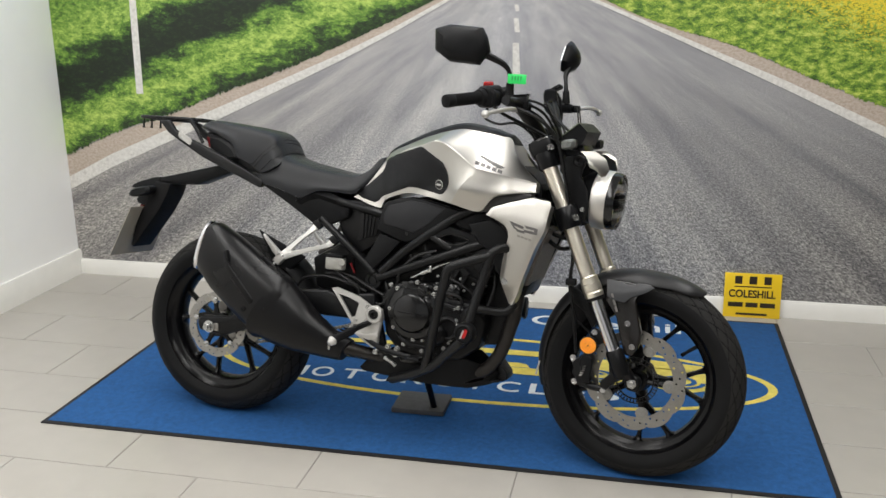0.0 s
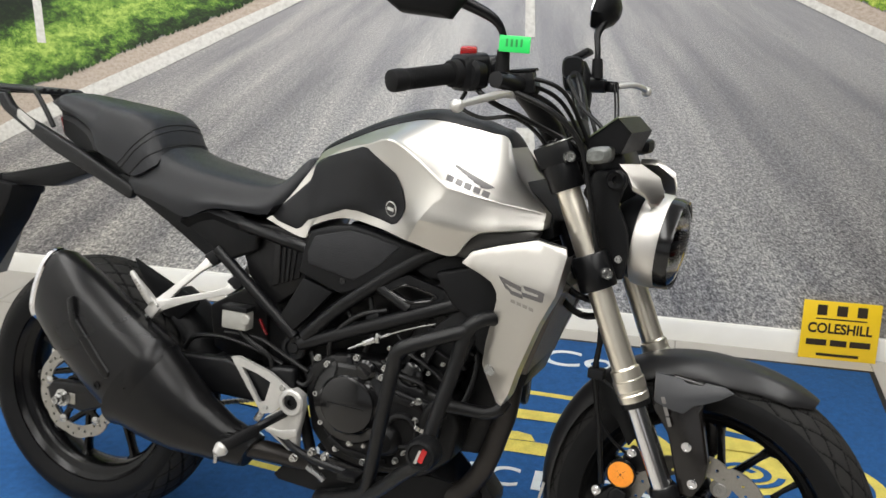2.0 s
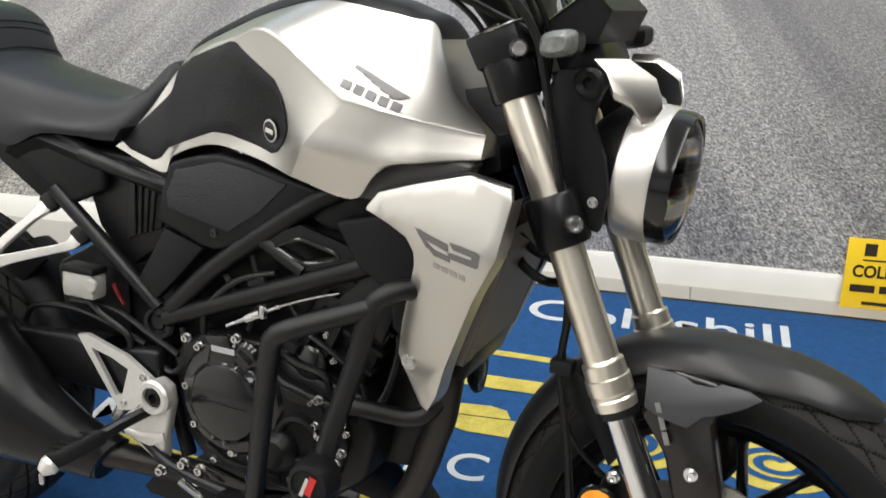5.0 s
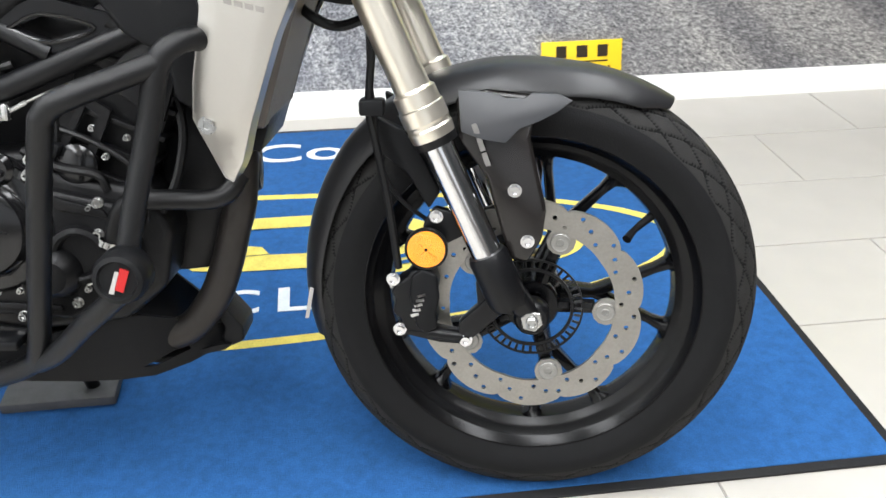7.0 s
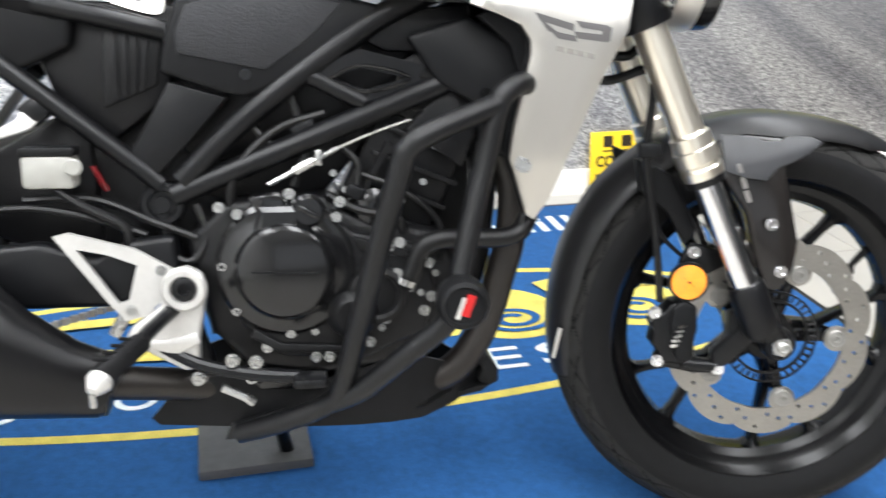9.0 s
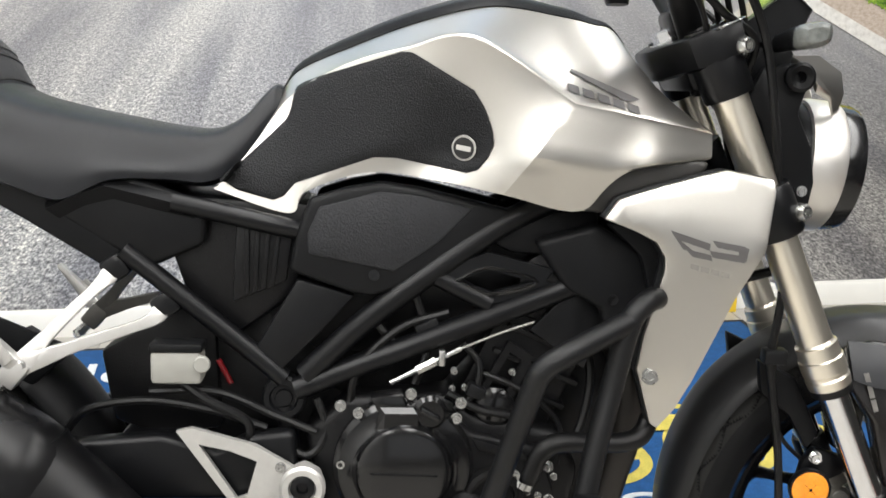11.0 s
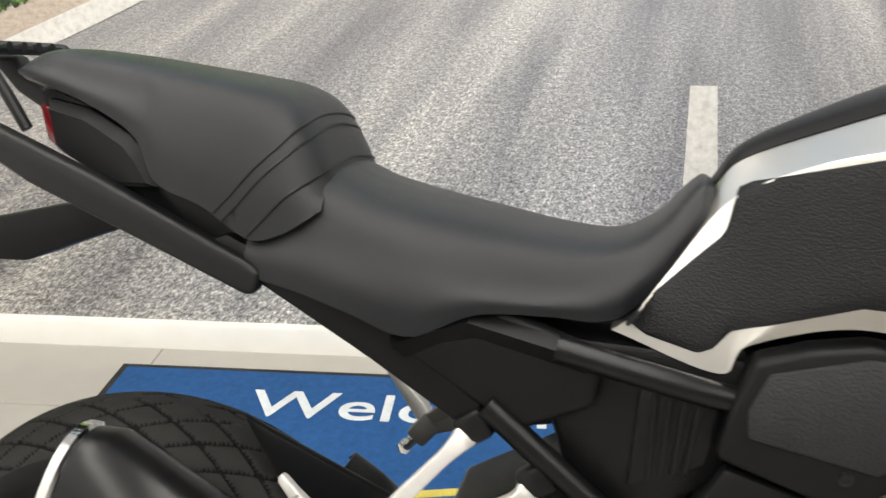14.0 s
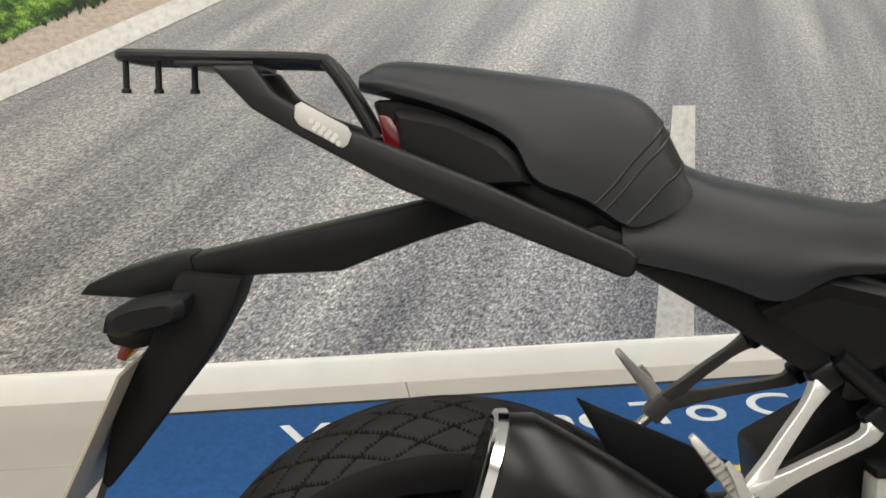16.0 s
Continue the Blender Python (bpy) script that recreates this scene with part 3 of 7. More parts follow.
def ellipse_ring(a0, b0, a1, b1, n=96):
    bm = bmesh.new()
    o = [bm.verts.new((EC[0] + a0 * math.cos(2 * math.pi * i / n), EC[1] + b0 * math.sin(2 * math.pi * i / n), MZ + 0.001)) for i in range(n)]
    q = [bm.verts.new((EC[0] + a1 * math.cos(2 * math.pi * i / n), EC[1] + b1 * math.sin(2 * math.pi * i / n), MZ + 0.001)) for i in range(n)]
    for i in range(n):
        bm.faces.new((o[i], o[(i + 1) % n], q[(i + 1) % n], q[i]))
    return bm


part("oval_outline", ellipse_ring(EA, EB, EA - 0.032, EB - 0.024), YELLOW_PILE, door_mat, "yellow oval outline")


def ground_shape(pts, z=MZ + 0.001):
    bm = bmesh.new()
    bm.faces.new([bm.verts.new((x, y, z)) for x, y in pts])
    bmesh.ops.triangulate(bm, faces=bm.faces[:])
    return bm


def curl(cx, cy, r0, r1, w, turns, n=60, z=MZ + 0.003):
    """A spiral stroke of the emblem."""
    bm = bmesh.new()
    prev = None
    for i in range(n):
        t = i / (n - 1)
        a, r = 2 * math.pi * turns * t + 0.6, r0 + (r1 - r0) * t
        p = [bm.verts.new((cx + (r + s * w / 2) * math.cos(a), cy + (r + s * w / 2) * 0.72 * math.sin(a), z)) for s in (-1, 1)]
        if prev:
            bm.faces.new((prev[0], prev[1], p[1], p[0]))
        prev = p
    return bm


for cx in (1.24, 1.535):
    rim_pts = [(cx + 0.125 * math.cos(a), 0.600 + (0.100 if math.sin(a) < 0 else 0.150) * math.sin(a)) for a in np.linspace(0, 2 * math.pi, 41)[:-1]]
    part("emblem_wheel", ground_shape(rim_pts), YELLOW_PILE, door_mat, "yellow wheel of the emblem")
    part("emblem_spiral", curl(cx, 0.590, 0.02, 0.085, 0.020, 1.9), CARPET, door_mat, "blue spiral inside the emblem's wheel")
for lift, pts in enumerate(([(0.62, 0.735), (0.78, 0.728), (1.13, 0.724), (1.16, 0.748), (1.13, 0.776), (0.90, 0.779), (0.65, 0.775)],
            [(0.80, 0.600), (0.83, 0.560), (0.90, 0.545), (1.10, 0.540), (1.12, 0.570), (1.10, 0.600), (0.985, 0.606)],
            [(0.801, 0.602), (0.984, 0.608), (0.968, 0.640), (0.93, 0.650), (0.86, 0.646), (0.82, 0.630)],
            [(0.915, 0.722), (0.985, 0.722), (0.985, 0.770), (0.955, 0.762)],
            [(1.36, 0.700), (1.66, 0.690), (1.62, 0.745), (1.40, 0.778), (1.34, 0.760)],
            [(0.10, 0.600), (0.55, 0.550), (0.55, 0.600), (0.14, 0.660)],
            [(0.0, 0.720), (0.50, 0.735), (0.50, 0.770), (0.06, 0.765)])):
    part("emblem_stroke", ground_shape(pts, MZ + 0.0014 + 0.0008 * lift), YELLOW_PILE, door_mat)

# ---- sign ----
shop_sign = empty("shop_sign", "small yellow plastic sign with black lettering leaning on the skirting", "sign", m=pose(1.858, 1.370, 0.0, -7, 0, 1.2))
part("board", block((0, 0, 0.098), (0.238, 0.004, 0.196), 0.0015), SIGN_YELLOW, shop_sign)
SF = pose(0, -0.0028, 0, 90, 0, 0)
letters("letter", "COLESHILL", 0.046, SIGN_INK, shop_sign, SF @ pose(-0.099, 0.090, 0), "black printed letter", 0.196, 0.0012)
for i, (x0, w) in enumerate(((-0.076, 0.030), (-0.016, 0.032), (0.046, 0.030))):
    part("emblem_block", block((x0 + w / 2, -0.0025, 0.166), (w, 0.002, 0.034), 0.0), SIGN_INK, shop_sign)
part("underline", block((0.0, -0.0025, 0.137), (0.155, 0.002, 0.004), 0.0), SIGN_INK, shop_sign)
for x0, w in ((-0.100, 0.062), (-0.026, 0.050), (0.034, 0.062)):
    part("number_bar", block((x0 + w / 2, -0.0025, 0.057), (w, 0.002, 0.020), 0.0), SIGN_INK, shop_sign)
part("small_print_bar", block((0.0, -0.0025, 0.016), (0.13, 0.002, 0.009), 0.0), SIGN_INK, shop_sign)

# ---- motorcycle ----
# built upright: x forward from the rear axle, y to its left, z up; then leant on its side stand
bike = empty("motorcycle", "silver and black naked roadster motorcycle parked leaning on its side stand", "motorcycle", m=pose(0.0097, 0.0587, 0.006) @ pose(0, 0, 0, 0, 0, -7.6) @ pose(0, 0, 0, -11, 0, 0))
RAKE, STEER = 23.6, -5.0
AXIS = Vector((-math.sin(radians(RAKE)), 0, math.cos(radians(RAKE))))
PIVOT = Vector((1.052, 0, 0.9))
S = Matrix.Translation(PIVOT + Vector((0.004, -0.003, 0.005))) @ Matrix.Rotation(radians(STEER), 4, AXIS) @ Matrix.Translation(-PIVOT)
SB = Matrix.Translation(PIVOT) @ Matrix.Rotation(radians(-10.5), 4, AXIS) @ Matrix.Translation(-PIVOT)  # the bars sit turned a little further in their clamps
MID = 0.018  # the wheels' plane


def fork_x(z):
    return 1.196 + (0.66 - z) * 0.437


def bolts(parent, spots, axis, r, h, material=None, xf=None, label=""):
    for p in spots:
        part("bolt", hexbolt(p, axis, r, h), material or ZINC, parent, label, xf=xf)


# -- wheels --
def tyre(c, R, W, rim, xf, parent, pitch):
    """A tyre whose tread is cut by two crossing families of long slanting grooves."""
    n = 760
    half = W / 2
    spread = [-2.05, -1.85, -1.65, -1.50, -1.38] + list(np.linspace(-1.28, 1.28, 90)) + [1.38, 1.50, 1.65, 1.85, 2.05]
    prof = []
    for a in spread:
        y = half * math.sin(a) / math.sin(1.5) if abs(a) < math.pi / 2 else half * math.copysign(1 / math.sin(1.5), a) * (1 - 0.16 * (abs(a) - math.pi / 2) / 0.48)
        prof.append((y, R - (1 - math.cos(a)) * (R - rim) / (1 - math.cos(2.05)), a))
    m = len(prof)
    laps = round(2 * math.pi * R / pitch)
    bm = bmesh.new()
    rings, depth = [], []
    for i in range(n):
        th = 2 * math.pi * i / n
        ring, row = [], []
        for y, r, a in prof:
            w = abs(a)
            cut = 0.0
            if 0.10 < w < 1.20:
                s, k = laps * i / n, (w - 0.10) / 0.50
                d = min(abs((s + k) % 1.0 - 0.5), abs((s - k + 0.5) % 1.0 - 0.5))
                cut = max(0.0, 1 - (d / 0.085) ** 2)
            row.append(cut)
            r -= 0.0045 * cut
            ring.append(bm.verts.new((c[0] + r * math.cos(th), c[1] + y, c[2] + r * math.sin(th))))
        rings.append(ring)
        depth.append(row)
    for i in range(n):
        a, b, da, db = rings[i], rings[(i + 1) % n], depth[i], depth[(i + 1) % n]
        for k in range(m - 1):
            face = bm.faces.new((a[k], b[k], b[k + 1], a[k + 1]))
            deep = da[k] + db[k] + db[k + 1] + da[k + 1]
            face.material_index = 2 if deep > 1.9 else 1 if abs(prof[k][2]) < 1.26 else 0
    ob = part("tyre", bm, RUBBER, parent, "worn-in black road tyre with cut tread grooves", 60, xf)
    ob.data.materials.append(TREAD)
    ob.data.materials.append(GROOVE_SHADE)
    return ob


def wheel(name, c, R, W, xf, phase, label, pitch):
    rw = W * 0.36
    prof = [(0.228, -rw - 0.006), (0.2225, -rw - 0.006), (0.215, -rw + 0.004), (0.2125, -rw + 0.006), (0.2140, -rw + 0.009), (0.205, -rw + 0.014), (0.2035, -rw + 0.0145), (0.200, -rw + 0.017), (0.192, -rw * 0.45), (0.188, 0), (0.192, rw * 0.45), (0.205, rw - 0.012), (0.215, rw - 0.004), (0.2225, rw + 0.006), (0.228, rw + 0.006), (0.221, rw - 0.004), (0.206, 0), (0.221, -rw + 0.004)]
    rim = part(name, lathe(prof, c, (0, 1, 0), 96, True), WHEEL, bike, label, 30, xf)
    part("hub", lathe([(0, -0.05), (0.032, -0.05), (0.034, -0.03), (0.042, -0.015), (0.042, 0.015), (0.034, 0.03), (0.032, 0.05), (0, 0.05)], c, (0, 1, 0), 32), WHEEL, rim, "", 30, xf)
    for k in range(5):
        a0 = radians(phase + 72 * k)
        bms = []
        root = Vector((c[0] + 0.036 * math.cos(a0), c[1], c[2] + 0.036 * math.sin(a0)))
        fork = Vector((c[0] + 0.085 * math.cos(a0), c[1], c[2] + 0.085 * math.sin(a0)))
        for da in (-14.5, 14.5):
            a1 = a0 + radians(da)
            tip = Vector((c[0] + 0.192 * math.cos(a1), c[1], c[2] + 0.192 * math.sin(a1)))
            rings = []
            for p, q, hw, hd in ((root, fork, 0.012, 0.019), (fork, tip, 0.0078, 0.015), (tip.lerp(fork, 0.22), tip, 0.0062, 0.012), (tip.lerp(fork, 0.07), tip, 0.0085, 0.013), (tip, tip + (tip - fork) * 0.05, 0.018, 0.018)):
                d = (q - p).normalized()
                side = d.cross(Vector((0, 1, 0)))
                rings.append(squircle(p, side, Vector((0, 1, 0)), hw, hd, 12, 3))
            bms.append(loft(rings))
        part("spoke", merged(*bms), WHEEL, rim, "", 40, xf)
    tyre(c, R, W, 0.224, xf, rim, pitch)
    va = radians(phase + 36)
    vd = Vector((math.cos(va), 0, math.sin(va)))
    base = Vector(c) + vd * 0.19 + Vector((0, -0.004, 0))
    part("valve", tube([base, base - vd * 0.028 + Vector((0, -0.012, 0)), base - vd * 0.042 + Vector((0, -0.028, 0))], 0.004, radii=[0.006, 0.0045, 0.006]), RUBBER, rim, "black rubber tyre valve", xf=xf)
    return rim


def wave_disc(c, y, ro, ri, wave, nw, thick, nh, xf, parent, label):
    """A drilled, scalloped brake disc: a fine ring whose hole cells are opened and rounded."""
    n, m = 5 * nh, 8
    grid = []
    for i in range(n):
        a = 2 * math.pi * i / n
        w = wave * (1.6 * abs(math.sin(nw * a / 2)) ** 0.6 - 1)
        grid.append([[a, ri + w * 0.15 + (ro + w - ri - w * 0.15) * k / m] for k in range(m + 1)])
    gone = set()
    for h in range(nh):
        i0, k0 = 5 * h + 2, (2, 4, 6)[h % 3]
        gone.add((i0, k0))
        a0, r0 = grid[i0][k0]
        for di in (-1, 0, 1):
            for dk in (-1, 0, 1):
                if di or dk:
                    f = math.atan2(dk, di)
                    grid[(i0 + di) % n][k0 + dk] = [a0 + 0.0033 * math.cos(f) / r0, r0 + 0.0033 * math.sin(f)]
    bm = bmesh.new()
    layers = []
    for yy in (y, y + thick):
        layers.append([[bm.verts.new((c[0] + r * math.cos(a), yy, c[2] + r * math.sin(a))) if (i, k) not in gone else None for k, (a, r) in enumerate(col)] for i, col in enumerate(grid)])
    for g in layers:
        for i in range(n):
            for k in range(m):
                q = (g[i][k], g[(i + 1) % n][k], g[(i + 1) % n][k + 1], g[i][k + 1])
                if None not in q:
                    bm.faces.new(q)
    lo, hi = layers
    for i in range(n):
        j = (i + 1) % n
        for k in (0, m):
            bm.faces.new((lo[i][k], lo[j][k], hi[j][k], hi[i][k]))
    for i0, k0 in gone:
        ring = [((i0 + di) % n, k0 + dk) for di, dk in ((1, 0), (1, 1), (0, 1), (-1, 1), (-1, 0), (-1, -1), (0, -1), (1, -1))]
        for (a, b), (p, q) in zip(ring, ring[1:] + ring[:1]):
            bm.faces.new((lo[a][b], lo[p][q], hi[p][q], hi[a][b]))
    return part("brake_disc", bm, STEEL, parent, label, 30, xf)


FC, RC = (1.374, MID, 0.295), (-0.008, MID, 0.306)
RD = (RC[0], 0, RC[2])
front_wheel = wheel("front_wheel", FC, 0.300, 0.110, S, -1, "gloss black cast alloy front wheel with split spokes", 0.0785)
rear_wheel = wheel("rear_wheel", RC, 0.306, 0.146, None, 25, "gloss black cast alloy rear wheel with split spokes", 0.0770)
wave_disc(FC, -0.046, 0.143, 0.108, 0.0060, 10, 0.005, 48, S, front_wheel, "drilled wavy steel front brake disc")
spider = []
for k in range(5):
    a = radians(-3 + 72 * k)
    d = Vector((math.cos(a), 0, math.sin(a)))
    tipv = Vector(FC) + Vector((0, -0.046, 0)) + d * 0.082
    spider.append(tube([Vector(FC) + Vector((0, -0.052, 0)) + d * 0.03, tipv], 0.010, seg=8))
    part("disc_button", lathe([(0, 0), (0.013, 0), (0.013, 0.003), (0.012, 0.004), (0.0105, 0.004), (0.0100, 0.0032), (0.0060, 0.0032), (0.0055, 0.0040), (0.0042, 0.0040), (0.0040, 0.001), (0, 0.001)], Vector(FC) + Vector((0, -0.0632, 0)) + d * 0.096, (0, -1, 0), 24), BUTTON, front_wheel, "round floating disc button", xf=S)
    part("disc_tab", prism([(FC[0] + d.x * 0.098 + 0.0190 * math.cos(2 * math.pi * i / 12), FC[2] + d.z * 0.098 + 0.0190 * math.sin(2 * math.pi * i / 12)) for i in range(12)], -0.0400, -0.0454, 0.0008), STEEL, front_wheel, xf=S)
part("disc_carrier", merged(lathe([(0.02, -0.045), (0.036, -0.048), (0.037, -0.056), (0.034, -0.062), (0.02, -0.062)], FC, (0, 1, 0), 36), *spider), WHEEL, front_wheel, "black disc carrier", xf=S)
slots = []
for i in range(40):
    a = 2 * math.pi * i / 40
    d = Vector((math.cos(a), 0, math.sin(a)))
    slots.append(tube([Vector(FC) + Vector((0, -0.066, 0)) + d * 0.056, Vector(FC) + Vector((0, -0.066, 0)) + d * 0.066], 0.0019, seg=5))
part("speed_sensor_ring", merged(lathe([(0.051, -0.067), (0.055, -0.067), (0.055, -0.064), (0.051, -0.064)], FC, (0, 1, 0), 48, True), lathe([(0.065, -0.067), (0.0675, -0.067), (0.0675, -0.064), (0.065, -0.064)], FC, (0, 1, 0), 48, True), *slots), ENGINE_BLACK, front_wheel, "slotted black sensor ring", xf=S)
front_nut = part("axle_nut", merged(lathe([(0, 0), (0.0190, 0), (0.0190, 0.003), (0.0175, 0.004), (0, 0.004)], Vector(FC) + Vector((0, -0.097, 0)), (0, -1, 0), 28), lathe([(0, 0.003), (0.0155, 0.003), (0.0155, 0.012), (0.0140, 0.014), (0.0085, 0.0145), (0, 0.0145)], Vector(FC) + Vector((0, -0.097, 0)), (0, -1, 0), 6), lathe([(0, 0.014), (0.0080, 0.014), (0.0080, 0.021), (0.0065, 0.0225), (0.005, 0.0225), (0.0045, 0.018), (0, 0.018)], Vector(FC) + Vector((0, -0.097, 0)), (0, -1, 0), 20)), ZINC, front_wheel, "bright steel axle nut", xf=S)
part("washer", lathe([(0, 0), (0.021, 0), (0.021, 0.0035), (0.019, 0.0045), (0, 0.0045)], Vector(FC) + Vector((0, -0.093, 0)), (0, -1, 0), 28), ALLOY, front_nut, xf=S)
wave_disc(RD, -0.074, 0.108, 0.080, 0.003, 10, 0.005, 36, None, rear_wheel, "drilled wavy steel rear brake disc")
rear_arms = []
for k in range(5):
    d = Vector((math.cos(radians(25 + 72 * k)), 0, math.sin(radians(25 + 72 * k))))
    q = Vector(RD) + Vector((0, -0.070, 0))
    rear_arms.append(loft([squircle(q + d * r, d.cross(Vector((0, 1, 0))), Vector((0, 1, 0)), w, 0.004, 10, 4) for r, w in ((0.034, 0.012), (0.060, 0.007), (0.084, 0.012))]))
    part("disc_button", lathe([(0, 0), (0.010, 0), (0.010, 0.003), (0.006, 0.005), (0, 0.005)], q + d * 0.080 + Vector((0, -0.004, 0)), (0, -1, 0), 16), ZINC, rear_wheel, xf=None)
part("disc_carrier", merged(lathe([(0.02, -0.06), (0.040, -0.064), (0.040, -0.076), (0.03, -0.078), (0.02, -0.078)], RD, (0, 1, 0), 40), *rear_arms), WHEEL, rear_wheel, "black five-armed disc carrier")
part("sprocket", lathe([(0.03, 0.07), (0.098, 0.07), (0.1, 0.073), (0.098, 0.076), (0.03, 0.078)], RD, (0, 1, 0), 42), STEEL, rear_wheel, "steel rear sprocket")
rear_nut = part("axle_nut", lathe([(0, 0), (0.0135, 0), (0.0135, 0.012), (0.009, 0.014), (0.009, 0.022), (0.006, 0.022), (0.005, 0.018), (0, 0.018)], Vector(RC) + Vector((0, -0.141, 0)), (0, -1, 0), 6), ZINC, rear_wheel, "bright steel axle nut")
part("washer", lathe([(0, 0), (0.020, 0), (0.020, 0.0035), (0, 0.0045)], Vector(RC) + Vector((0, -0.137, 0)), (0, -1, 0), 28), ZINC, rear_nut)

# -- front fork --
AX = Vector((0, -1, 0))


def leg(y):
    up = AXIS
    mid = Vector((fork_x(0.53), y, 0.53))
    top = Vector((fork_x(0.955), y, 0.955))
    low = Vector((fork_x(0.385), y, 0.385))
    L = (top - mid).length
    outer = part("fork_tube", lathe([(0.0, 0), (0.0225, 0), (0.0268, 0.002), (0.0282, 0.014), (0.0268, 0.0165), (0.0268, 0.020), (0.0284, 0.0225), (0.0284, 0.041), (0.0266, 0.0425), (0.0262, 0.060), (0.0238, 0.0612), (0.0222, 0.064), (0.0218, L), (0, L)], mid, up, 40), GOLD, bike, "champagne gold upside-down fork tube", 18, S)
    part("stanchion", tube([low - up * 0.03, mid + up * 0.02], 0.0195, seg=28), CHROME, outer, "polished steel fork slider", xf=S)
    part("dust_seal", lathe([(0.018, -0.008), (0.026, -0.008), (0.027, 0.002), (0.018, 0.002)], mid, up, 28), CABLE, outer, xf=S)
    foot = Vector((FC[0], MID + (y - MID) * 0.86, FC[2]))
    lug = part("axle_lug", merged(lathe([(0.0, -0.02), (0.022, -0.02), (0.0255, -0.008), (0.0255, 0.05), (0.023, 0.056), (0, 0.056)], low - up * 0.055, up, 24), lathe([(0, 0), (0.021, 0), (0.023, 0.005), (0.023, 0.026), (0.019, 0.031), (0, 0.031)], foot + Vector((0, 0.018 if y < 0 else -0.018, 0)), (0, math.copysign(1, y), 0), 24), loft([squircle(low - up * 0.03, Vector((1, 0, 0)), Vector((0, 1, 0)), 0.022, 0.02, 14), squircle(foot, Vector((1, 0, 0)), Vector((0, 1, 0)), 0.018, 0.015, 14)])), FRAME_BLACK, outer, "black cast fork foot", 40, S)
    return outer


right_leg, left_leg = leg(-0.090), leg(0.122)


def clamp(z, name, h, grow, label, bolt_up=0.004):
    c = Vector((fork_x(z), 0, z))
    bms = []
    for y in (-0.090, 0.122):
        bms.append(lathe([(0.021, -h / 2), (0.036 + grow, -h / 2), (0.038 + grow, -h / 2 + 0.004), (0.038 + grow, h / 2 - 0.004), (0.036 + grow, h / 2), (0.021, h / 2)], c + Vector((0, y, 0)), AXIS, 28))
    body = bmesh.new()
    bmesh.ops.create_cube(body, size=1)
    bmesh.ops.scale(body, vec=(0.052, 0.17, h * 0.8), verts=body.verts)
    bmesh.ops.bevel(body, geom=body.edges[:], offset=0.008, segments=2, profile=0.5, affect="EDGES")
    bmesh.ops.transform(body, matrix=Matrix.Translation(c + Vector((-0.016, 0, 0.006))) @ pose(0, 0, 0, 0, -RAKE, 0), verts=body.verts)
    ob = part(name, merged(body, *bms), FRAME_BLACK, bike, label, 40, S)
    for y in (-0.090, 0.122):
        q = c + Vector((0.030, y + math.copysign(0.022, y), 0)) + AXIS * bolt_up
        part("pinch_bolt", lathe([(0, 0), (0.011, 0), (0.011, 0.006), (0.008, 0.012), (0.005, 0.012), (0.0045, 0.006), (0, 0.006)], q, (0.55, math.copysign(1, y), 0.1), 18), ZINC, ob, "bright steel pinch bolt", xf=S)
    return ob


lower_clamp = clamp(0.750, "lower_fork_clamp", 0.064, -0.004, "black lower fork yoke")
upper_clamp = clamp(0.924, "upper_fork_clamp", 0.078, -0.007, "black upper fork yoke", 0.026)
YOKE = [(-0.118, -0.030), (-0.128, 0.0), (-0.118, 0.034), (-0.085, 0.046), (-0.045, 0.024), (0.0, 0.012), (0.075, 0.024), (0.115, 0.046), (0.150, 0.034), (0.160, 0.0), (0.150, -0.030), (0.115, -0.040), (0.06, -0.062), (-0.03, -0.062), (-0.085, -0.040)]
YX, YU = Vector((math.cos(radians(RAKE)), 0, math.sin(radians(RAKE)))), AXIS
yo = Vector((fork_x(0.966), 0, 0.966))
part("yoke_plate", loft([[yo + YX * (x * k) + Vector((0, 0.016 + (y - 0.016) * k, 0)) + YU * h for y, x in YOKE] for h, k in ((-0.042, 0.90), (-0.038, 0.96), (-0.005, 1.0), (-0.001, 0.985), (0.0, 0.96))]), FRAME_BLACK, upper_clamp, "black cast top yoke plate", 40, S)
part("yoke_edge", tube([tuple(yo + YX * (x * 1.0) + Vector((0, 0.016 + (y - 0.016) * 1.0, 0)) - YU * 0.002) for y, x in YOKE[1:9]], 0.0014, 60, 6), ZINC, upper_clamp, "bright machined edge", xf=S)
part("steering_stem_nut", lathe([(0, 0), (0.025, 0), (0.025, 0.003), (0.0195, 0.0035), (0.0195, 0.014), (0.017, 0.017), (0.010, 0.017), (0.009, 0.012), (0, 0.012)], yo - YX * 0.022 + Vector((0, 0.016, 0)), AXIS, 6), CHROME, upper_clamp, "bright stem nut", xf=S)
for y in (-0.090, 0.122):
    part("fork_cap", lathe([(0, 0), (0.027, 0), (0.027, 0.003), (0.025, 0.004), (0.020, 0.004), (0.019, 0.0025), (0.012, 0.0025), (0.011, 0.006), (0, 0.006)], Vector((fork_x(0.966), y, 0.966)), AXIS, 28), GLOSS_BLACK, upper_clamp, xf=S)
part("steering_head", tube([(1.085, 0, 0.83), (1.13, 0, 0.73)], 0.034, seg=24), FRAME_BLACK, bike, "black steering head of the frame")

